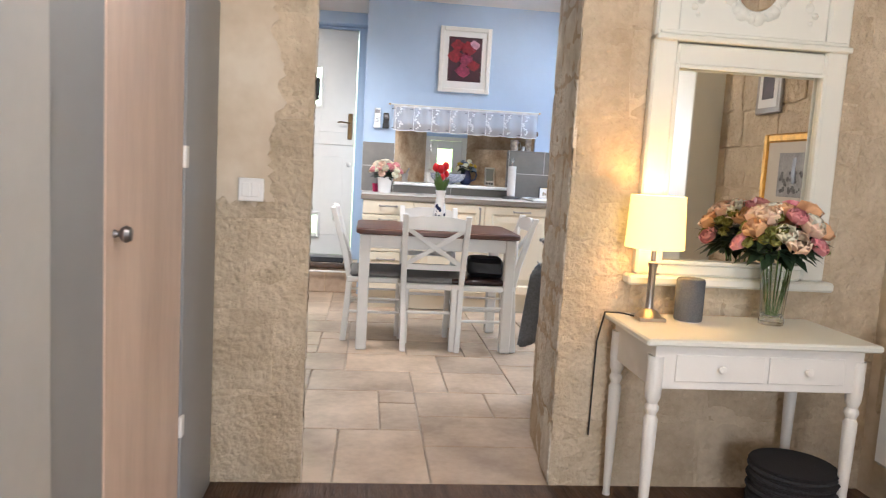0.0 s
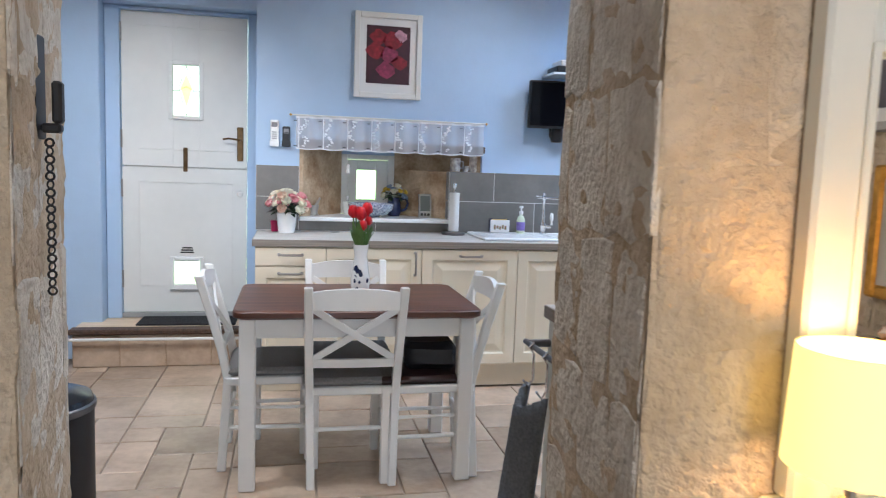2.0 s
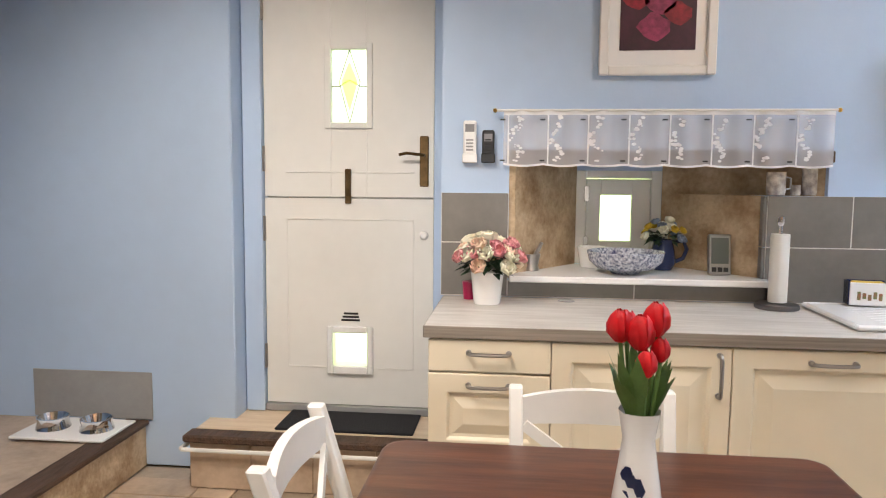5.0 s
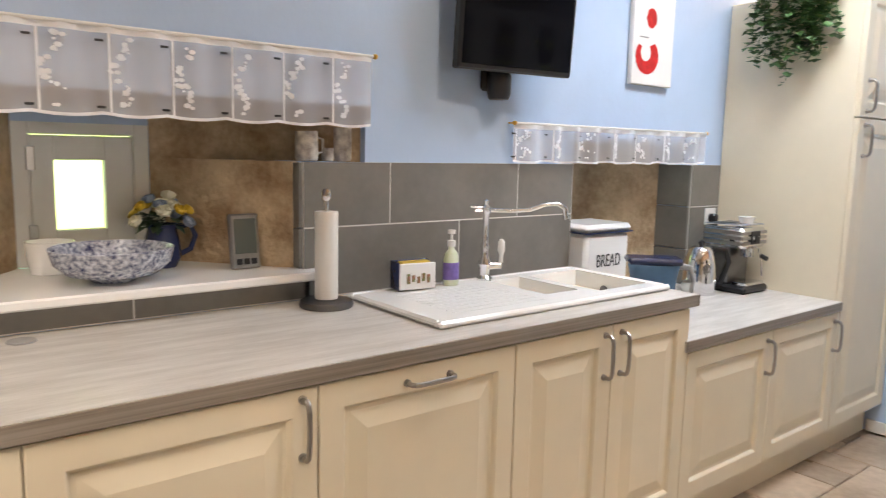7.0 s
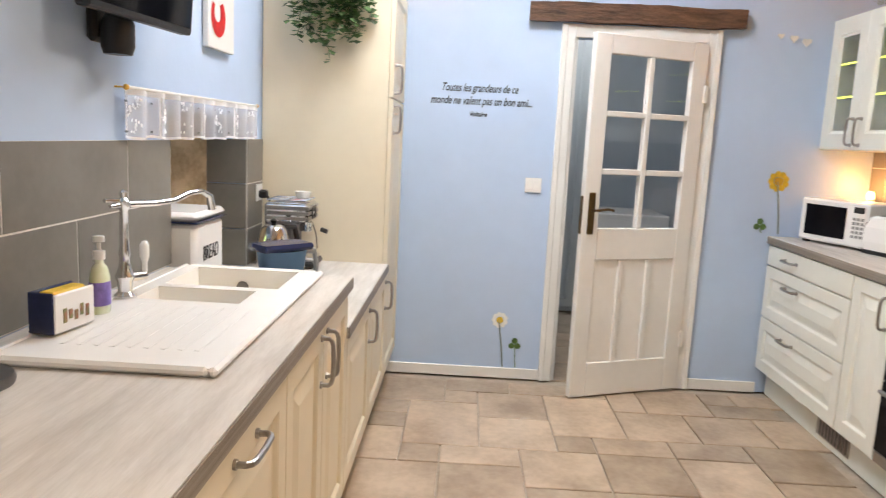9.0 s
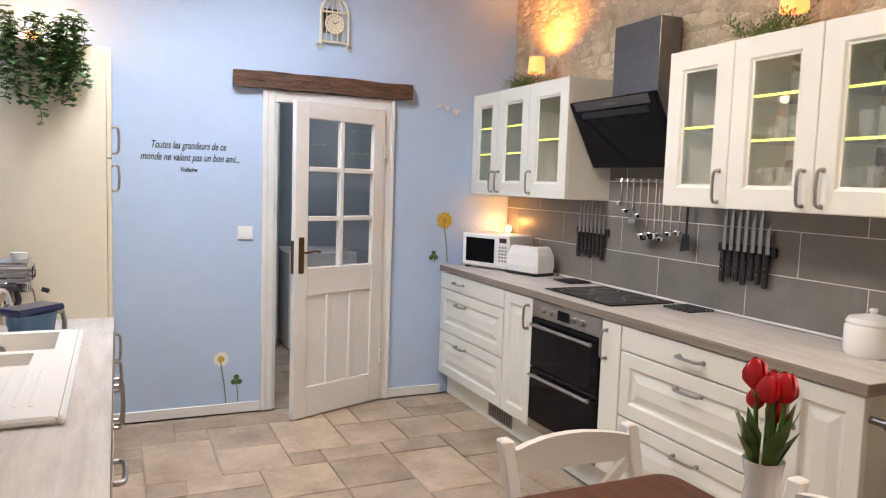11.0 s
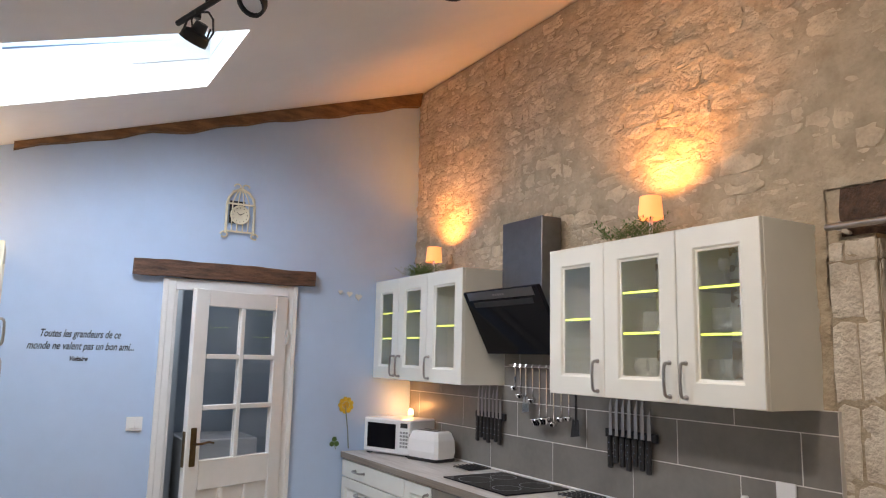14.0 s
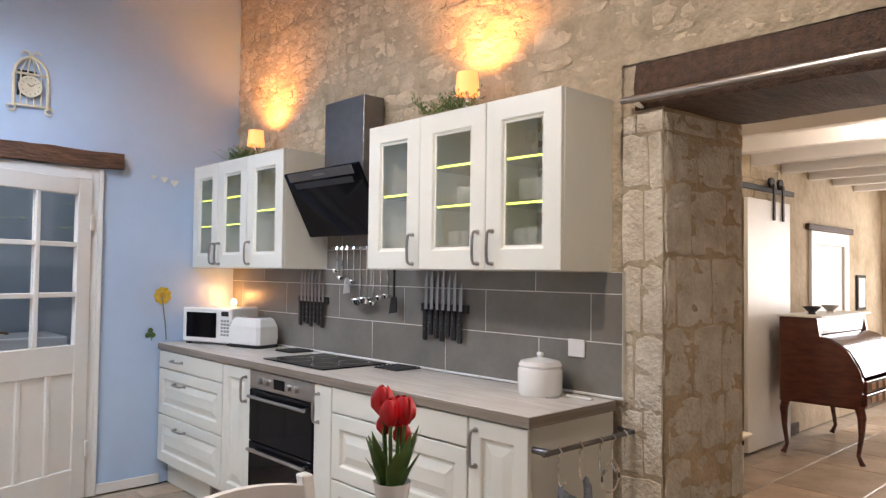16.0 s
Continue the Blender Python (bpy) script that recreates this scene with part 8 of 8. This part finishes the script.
part("plate", B((0.042, LN - 0.034, 0.985, 0.125, LN - 0.022, 1.062), b=0.003), BRIGHT, ls)
for x in (0.054, 0.085):
    part("rocker", B((x, LN - 0.038, 1.0, x + 0.027, LN - 0.0342, 1.047), b=0.002), BRIGHT, ls)
# barn door, desk and far window
bd = thing("sliding_barn_door", (2.33, -0.15, 0.02), "white sliding barn door on a black rail", "door")
part("board", B((2.30, -0.55, 0.02, 2.335, 0.28, 2.02), b=0.004), WHITE, bd)
part("rail", B((2.34, -0.75, 2.10, 2.36, 0.9, 2.145), b=0.003), IRON, bd, "black iron rail")
for y in (-0.40, -0.22):
    part("hanger", B((2.285, y, 1.86, 2.2995, y + 0.035, 2.16), b=0.003), IRON, bd)
    part("wheel", moved(lathe(bmesh.new(), [(0, -0.012), (0.045, -0.012), (0.045, 0.012), (0, 0.012)], (0, 0, 0), 20), Matrix.Translation((2.317, y + 0.018, 2.175)) @ pose(0, 0, 0, 0, 90)), IRON, bd, smooth=True)
part("handle", tube(bmesh.new(), [(2.30, -0.46, 0.95), (2.25, -0.46, 0.96), (2.24, -0.46, 0.94), (2.24, -0.42, 0.90)], 0.008, 8), STEEL, bd, smooth=True)
part("lock_plate", B((2.29, -0.49, 0.82, 2.2998, -0.43, 1.02), b=0.003), BRONZE, bd)
fw = thing("window_3", (2.37, -1.7, 0.7), "white framed deep window in the stone wall", "window", kind="structure")
part("window_frame", B((2.35, -2.2, 0.7, 2.378, -2.06, 1.83), (2.35, -1.32, 0.7, 2.378, -1.18, 1.83), (2.35, -2.06, 1.70, 2.378, -1.32, 1.83)), WHITE, fw)
part("lintel", B((2.34, -2.3, 1.832, 2.379, -1.1, 1.89), b=0.004), DARKWOOD, fw)
part("recess", B((2.372, -2.06, 0.7, 2.379, -1.32, 1.70), b=0), IVORY_LITCREAM, fw)
dk = thing("cylinder_desk", (1.9, -0.5, 0), "mahogany cylinder writing desk on curved legs", "desk")
DX0, DX1, DY0, DY1 = 1.58, 2.18, -1.15, -0.02
side = [(DX1, 0.42), (DX0 + 0.02, 0.42), (DX0, 0.62), (DX0 + 0.03, 0.72), (DX0 + 0.10, 0.84), (DX0 + 0.22, 0.92), (DX0 + 0.30, 0.94), (DX0 + 0.32, 1.08), (DX1, 1.08)]
for y in (DY0, DY1 - 0.03):
    part("side_panel", prism(bmesh.new(), [(x, y, z) for x, z in side], (0, 0.03, 0)), MAHOG, dk)
bm = bmesh.new()
prof = [(DX0, 0.66), (DX0 + 0.03, 0.74), (DX0 + 0.10, 0.85), (DX0 + 0.22, 0.925), (DX0 + 0.31, 0.945)]
lo = [[bm.verts.new((x, y, z)) for x, z in prof] for y in (DY0 + 0.03, DY1 - 0.03)]
for i in range(len(prof) - 1):
    bm.faces.new([lo[0][i], lo[0][i + 1], lo[1][i + 1], lo[1][i]])
part("roll_top", bm, MAHOG, dk, "polished curved roll front", True)
part("top_box", B((DX0 + 0.32, DY0 + 0.03, 0.95, DX1, DY1 - 0.03, 1.08)), MAHOG, dk)
part("back", B((DX1 - 0.02, DY0 + 0.03, 0.42, DX1, DY1 - 0.03, 0.95)), MAHOG, dk)
part("marble_top", B((DX0 + 0.28, DY0 - 0.02, 1.081, DX1 + 0.01, DY1 + 0.02, 1.10), b=0.004), WHITE, dk, "pale marble top")
for i in range(2):
    d = part("drawer", B((DX0 - 0.012, DY0 + 0.04, 0.44 + 0.10 * i, DX0 + 0.02, DY1 - 0.04, 0.53 + 0.10 * i), b=0.004), MAHOG, dk)
    for j in range(6):
        part("inlay", B((DX0 - 0.0145, DY0 + 0.1 + j * 0.16, 0.46 + 0.10 * i, DX0 - 0.0125, DY0 + 0.19 + j * 0.16, 0.51 + 0.10 * i), b=0), material("light_inlay", (0.4, 0.2, 0.08), 0.3, vary=0.3, scale=30), d)
part("frame", B((DX0 + 0.001, DY0 + 0.031, 0.42, DX1 - 0.021, DY1 - 0.031, 0.44)), MAHOG, dk)
for x in (DX0 + 0.04, DX1 - 0.04):
    for y in (DY0 + 0.03, DY1 - 0.03):
        s = -1 if x < 1.9 else 1
        part("leg", tube(bmesh.new(), [(x, y, 0.44), (x + 0.02 * s, y, 0.36), (x + 0.015 * s, y, 0.22), (x - 0.005 * s, y, 0.08), (x + 0.02 * s, y, 0.015), (x + 0.04 * s, y, 0.02)], [0.035, 0.032, 0.02, 0.015, 0.02, 0.012], 10), MAHOG, dk, smooth=True)
for y, nm in ((-0.2, "dark"), (-0.6, "pale")):
    o = thing("ornament", (2.0, y, 1.10), nm + " small bowl ornament on the desk", "ornament")
    part("bowl", lathe(bmesh.new(), [(0, 0), (0.03, 0), (0.025, 0.015), (0.07, 0.06), (0.065, 0.062), (0, 0.03)], (2.0, y, 1.101), 18), STEEL if nm == "pale" else IRON, o, smooth=True)
for y in (-2.6,):
    o = thing("framed_photo", (2.378, y, 1.2), "small black framed photo on the wall", "picture")
    part("frame", B((2.355, y - 0.13, 1.05, 2.377, y + 0.13, 1.42), b=0.004), BLACKP, o)
    part("photo", B((2.3535, y - 0.10, 1.08, 2.3548, y + 0.10, 1.39), b=0), IVORY_LITCREAM, o)

# ---------------- utility room ----------------
ud = thing("door_3", (6.0, 6.28, 0), "grey-white panelled inner door standing open", "door", kind="structure")
UM = material("pale_grey_door", (0.5, 0.55, 0.58), 0.45, vary=0.05)
u0 = 5.05
part("leaf", B((5.02, 5.28, 0.01, 5.06, 6.05, 2.0), b=0.003), UM, ud)
for z0_, z1_ in ((0.15, 0.75), (0.95, 1.45), (1.55, 1.88)):
    for y0_, y1_ in ((5.36, 5.62), (5.70, 5.97)):
        part("panel", B((5.008, y0_, z0_, 5.0195, y1_, z1_), b=0.005), UM, ud)
part("handle", B((4.985, 5.30, 0.9, 5.0195, 5.34, 1.12), b=0.005), BRONZE, ud)
wm_ = thing("washing_machine", (6.1, 4.4, 0), "white washing machine in the utility room", "washing machine")
part("case", B((6.1, 4.1, 0.01, 6.7, 4.7, 0.85), b=0.01), BRIGHT, wm_)
part("porthole", moved(lathe(bmesh.new(), [(0, 0.02), (0.13, 0.02), (0.17, 0.0), (0, 0)], (0, 0, 0), 28), Matrix.Translation((6.099, 4.4, 0.45)) @ pose(0, 0, 0, 0, -90)), BLACKG, wm_)
uc = thing("utility_cupboard", (6.6, 5.5, 0), "pale panelled utility cupboards along the wall", "cupboard")
part("body", B((6.3, 4.75, 0.01, 6.795, 6.2, 2.3), b=0.004), UM, uc)
for y0_, y1_ in ((4.76, 5.23), (5.24, 5.71), (5.72, 6.19)):
    part("door", moved(raised_front(y0_, y1_, 0.05, 2.28, Matrix.Identity(4)), facing_west(6.299)), UM, uc)

# ---------------- floor tiles ----------------
def unit_piece(bev):
    """A unit slab from 0 to 1 in x and y and -1 to 0 in z, its upper edge chamfered."""
    bm = bmesh.new()
    a = [bm.verts.new(p) for p in ((0, 0, -1), (1, 0, -1), (1, 1, -1), (0, 1, -1))]
    b = [bm.verts.new((x, y, -0.25)) for x, y in ((0, 0), (1, 0), (1, 1), (0, 1))]
    c = [bm.verts.new((x, y, 0)) for x, y in ((bev, bev), (1 - bev, bev), (1 - bev, 1 - bev), (bev, 1 - bev))]
    for u, v in ((a, b), (b, c)):
        for i in range(4):
            bm.faces.new([u[i], u[(i + 1) % 4], v[(i + 1) % 4], v[i]])
    bm.faces.new(c)
    bmesh.ops.recalc_face_normals(bm, faces=bm.faces)
    me = bpy.data.meshes.new("floor_tile")
    bm.to_mesh(me)
    bm.free()
    me.materials.append(FLOORT)
    return me


def lay_floor(owner, X0, X1, Y0, Y1, seed, ok, cell=0.178):
    """Opus pattern: squares and oblongs on a hidden grid, each a piece of its own."""
    rnd = random.Random(seed)
    nx, ny = int((X1 - X0) / cell), int((Y1 - Y0) / cell)
    used = set()
    me = unit_piece(0.012)
    for j in range(ny):
        for i in range(nx):
            if (i, j) in used:
                continue
            sizes = [(3, 2), (2, 2), (2, 3), (2, 1), (1, 2), (1, 1)]
            wts = [5, 4, 2, 2, 1, 0.6]
            order = sorted(sizes, key=lambda s: -rnd.random() ** (1 / wts[sizes.index(s)]))
            for w, h in order + [(1, 1)]:
                if i + w <= nx and j + h <= ny and all((i + a, j + b) not in used for a in range(w) for b in range(h)):
                    break
            for a in range(w):
                for b in range(h):
                    used.add((i + a, j + b))
            x, y = X0 + i * cell, Y0 + j * cell
            if not ok(x + w * cell / 2, y + h * cell / 2):
                continue
            o = new("tile", me)
            o.parent = owner
            o.location = (x + 0.0035, y + 0.0035, 0.0 - 0.0015 * rnd.random())
            o.scale = (w * cell - 0.007, h * cell - 0.007, 0.012)


fl = new("floor")
tagged(fl, "warm beige stone floor tiles in a random opus pattern", "floor", kind="structure")
lay_floor(fl, -1.04, 4.56, 2.90, 6.99, 7, lambda x, y: not (y > 6.80 and x < 0.42) and not (x > 0.45 and y > 6.25) and not (x > 1.5 and y < 3.85) and not (x < JL - 0.15 and y < SW))
fl2 = new("floor_living")
tagged(fl2, "pale beige stone floor tiles of the living room", "floor", kind="structure")
lay_floor(fl2, 0.0, 2.38, -2.4, 2.62, 8, lambda x, y: x < 2.3 and y < 2.5, 0.27)
fl3 = new("floor_utility")
tagged(fl3, "pale beige stone floor tiles of the utility room", "floor", kind="structure")
lay_floor(fl3, 4.57, 5.8, 4.2, 5.6, 9, lambda x, y: True)


# ---------------- stones ----------------
def stone_mesh(seed, mat, cut=0.05, wob=0.03, dome=0.25):
    """A squared stone: unit size, face towards +y, chipped outline and a narrow worn arris."""
    rnd = random.Random(seed)
    base = []
    for x, z in ((-0.5, -0.5), (-0.17, -0.5), (0.18, -0.5), (0.5, -0.5), (0.5, -0.1), (0.5, 0.5), (0.15, 0.5), (-0.2, 0.5), (-0.5, 0.5), (-0.5, 0.1)):
        f = 1 - rnd.uniform(0, cut) * (abs(x * z) == 0.25)
        base.append((x * f + rnd.uniform(-wob, wob), z * f + rnd.uniform(-wob, wob) * 1.6))
    n = len(base)
    bm = bmesh.new()
    rings = []
    for s, y in ((1.0, -0.8), (0.995, 0.55), (0.965, 0.85), (0.62, 1.0)):
        rings.append([bm.verts.new((x * s, y + rnd.uniform(-dome, dome) * (y > 0.6), z * s)) for x, z in base])
    for a, c in zip(rings, rings[1:]):
        for k in range(n):
            bm.faces.new([a[k], a[(k + 1) % n], c[(k + 1) % n], c[k]])
    mid = bm.verts.new((rnd.uniform(-0.1, 0.1), 1.0 + rnd.uniform(-dome, dome), rnd.uniform(-0.1, 0.1)))
    for k in range(n):
        bm.faces.new([rings[-1][k], rings[-1][(k + 1) % n], mid])
    bmesh.ops.recalc_face_normals(bm, faces=bm.faces)
    me = bpy.data.meshes.new("stone")
    bm.to_mesh(me)
    bm.free()
    me.materials.append(mat)
    return me


RUB = [stone_mesh(100 + i, RUBBLE, 0.22, 0.06, 0.35) for i in range(12)]
BLK = [stone_mesh(200 + i, STONE) for i in range(10)]
ASH = [stone_mesh(300 + i, ASHLAR) for i in range(10)]


def course_wall(owner, u0, u1, v0, v1, m, meshes, hmin, hmax, wmin, wmax, depth, seed, ok, gap=0.006):
    """Courses of stones over a wall patch; m maps (along, out, up) to the world."""
    rnd = random.Random(seed)
    v = v0
    n = 0
    while v < v1 - 0.02:
        h = min(rnd.uniform(hmin, hmax), v1 - v)
        u = u0 - rnd.uniform(0, wmin)
        while u < u1:
            w = rnd.uniform(wmin, wmax)
            a, c = max(u, u0), min(u + w, u1)
            if c - a > 0.03 and ok((a + c) / 2, v + h / 2, (c - a) / 2, h / 2):
                hh = h * rnd.uniform(0.94, 1.02) - gap
                mat4 = m @ Matrix.Translation(((a + c) / 2, 0, v + h / 2 + rnd.uniform(-0.004, 0.004))) @ Matrix.Rotation(rnd.uniform(-0.025, 0.025), 4, "Y") @ Matrix.Diagonal((c - a - gap, depth * rnd.uniform(0.5, 1.3), hh, 1))
                o = new("stone", meshes[rnd.randrange(len(meshes))])
                o.parent = owner
                o.matrix_basis = mat4
                n += 1
            u += w
        v += h
    return n


def bedding(name, u0, u1, v0, v1, m, amp, out, mat, label, seed=0, step=0.015):
    """Uneven mortar laid over a wall patch, so that the stones show through it in part."""
    nu, nv = max(2, int((u1 - u0) / step)), max(2, int((v1 - v0) / step))
    pts = []
    for j in range(nv + 1):
        for i in range(nu + 1):
            u, v = u0 + (u1 - u0) * i / nu, v0 + (v1 - v0) * j / nv
            p = Vector((u * 0.75, v * 1.7, seed))
            h = 0.45 * noise.noise(p * 4) + 0.6 * noise.noise(p * 10) + 0.45 * noise.noise(p * 21) + 0.25 * noise.noise(p * 43)
            pts.append(m @ Vector((u, out + amp * h, v)))
    faces = [(a, a + 1, a + nu + 2, a + nu + 1) for j in range(nv) for a in range(j * (nu + 1), j * (nu + 1) + nu)]
    me = bpy.data.meshes.new(name)
    me.from_pydata([tuple(p) for p in pts], [], faces)
    me.materials.append(mat)
    for p in me.polygons:
        p.use_smooth = True
    return tagged(new(name, me), label, "wall", kind="structure")


bedding("wall_mortar", 1.40, EW - 0.002, 1.41, 3.55, facing_north(SW), 0.022, 0.010, MORTAR, "uneven lime mortar between the rubble stones", 1)
bedding("wall_mortar", -1.0, 1.40, 2.215, 3.55, facing_north(SW), 0.015, 0.010, MORTAR, "uneven lime mortar between the rubble stones", 1)
bedding("wall_mortar", JRK, 1.40, 0.0, 2.02, facing_north(SW), 0.009, 0.003, MORTAR, "uneven lime mortar round the pier stones", 5)
ws = new("stonework_south")
tagged(ws, "old golden rubble stones bedded in lime mortar", "stone wall", kind="structure")
mSW = facing_north(SW)
course_wall(ws, 1.46, EW, 1.43, 3.54, mSW, RUB, 0.045, 0.115, 0.06, 0.24, 0.012, 31, lambda u, v, a, b: not (v < WC1 - 0.02 and u > 1.46), gap=0.005)
course_wall(ws, -1.0, 1.46, 2.24, 3.54, mSW, RUB, 0.05, 0.11, 0.06, 0.22, 0.009, 32, lambda u, v, a, b: True, gap=0.006)
wp_ = new("stonework_pier")
tagged(wp_, "large pale squared stones of the doorway pier", "stone wall", kind="structure")
course_wall(wp_, JRK, 1.40, 0.0, 2.02, mSW, BLK, 0.16, 0.30, 0.12, 0.22, 0.008, 33, lambda u, v, a, b: True, gap=0.006)


def splayed(x0, x1, side):
    """The face of a splayed jamb from the living room side to the kitchen side."""
    a = Vector((x1 - x0, SW - LN, 0)).normalized()
    o = Vector((a.y, -a.x, 0)) * side
    return Matrix(((a.x, o.x, 0, x0), (a.y, o.y, 0, LN), (0, 0, 1, 0), (0, 0, 0, 1)))


OCHRE = material("ochre_mortar", (0.62, 0.50, 0.35), 0.95, second=(0.45, 0.34, 0.21), scale=8, bump=1.0, bscale=40)
for q, w, sd in ((JR, JRK, -1), (JL, JLK, 1)):
    bedding("wall_mortar", 0.0, 0.53, 0.0, 2.03, splayed(q, w, sd), 0.008, 0.0045, OCHRE, "uneven lime mortar on the doorway jamb", 9 + sd)
course_wall(wp_, 0.0, 0.53, 0.0, 2.02, splayed(JR, JRK, -1), BLK, 0.16, 0.30, 0.16, 0.30, 0.007, 34, lambda u, v, a, b: True, gap=0.006)
course_wall(wp_, 0.0, 0.53, 0.0, 2.02, splayed(JL, JLK, 1), BLK, 0.16, 0.30, 0.16, 0.30, 0.007, 35, lambda u, v, a, b: True, gap=0.006)
PITTED = material("pitted_limestone", (0.70, 0.60, 0.44), 0.92, second=(0.48, 0.385, 0.26), scale=5, bump=1.0, bscale=48)
bedding("wall_face", JR, 2.38, 0.0, 2.4, facing_south(LN - 0.0012), 0.0055, 0.001, PITTED, "pitted dressed limestone with worn soft joints", 21)
bedding("wall_face", -0.05, JL, 0.0, 2.4, facing_south(LN - 0.0012), 0.0055, 0.001, PITTED, "pitted dressed limestone with worn soft joints", 23)
wl = new("stonework_living")
tagged(wl, "pale limestone blocks of the living room wall", "stone wall", kind="structure")
mLN = facing_south(LN - 0.0012)
solid("wall_living_face", B((JR, LN - 0.0012, 0, 2.38, LN + 0.01, 2.4), (-0.05, LN - 0.0012, 0, JL, LN + 0.01, 2.4), b=0), ASHLAR, "pale dressed limestone bedding of the doorway wall", "wall")
course_wall(wl, JR, 2.38, 0.0, 2.4, mLN, ASH, 0.22, 0.34, 0.26, 0.5, 0.0034, 36, lambda u, v, a, b: True, gap=0.003)
course_wall(wl, -0.05, JL, 0.0, 2.4, mLN, ASH, 0.24, 0.36, 0.35, 0.5, 0.0034, 37, lambda u, v, a, b: True, gap=0.003)
course_wall(wl, -0.6, 2.85, 0.1, 2.3, facing_west(2.38), ASH, 0.14, 0.26, 0.18, 0.42, 0.008, 38, lambda u, v, a, b: not (1.9 < u < 2.76 and v < 0.75), gap=0.006)
ww = new("stonework_west")
tagged(ww, "pale rubble stones of the west wall", "stone wall", kind="structure")
course_wall(ww, 4.2, WEND, 0.0, 2.9, facing_east(WX), BLK, 0.10, 0.2, 0.12, 0.3, 0.02, 39, lambda u, v, a, b: True, gap=0.006)

# lime plaster patch left on the stones beside the living room doorway
rnd = random.Random(61)
edge = [(JL - 0.105 - 0.035 * (0.5 + 0.5 * math.sin(k * 0.22)) + 0.035 * noise.noise(Vector((k * 0.31, 3, 7))) + 0.018 * noise.noise(Vector((k * 0.9, 1, 2))), 1.0 + 0.0175 * k) for k in range(81)]
bottom = [(-0.05 + 0.009 * k, 0.985 + 0.03 * noise.noise(Vector((k * 0.35, 5, 1)))) for k in range(24)]
bm = bmesh.new()
prism(bm, [(x, LN - 0.012, z) for x, z in bottom + edge + [(-0.05, 2.4)]], (0, 0.011, 0))
solid("wall_plaster", bm, OLDPLASTER, "smooth old lime plaster patch with a ragged edge", "plaster")
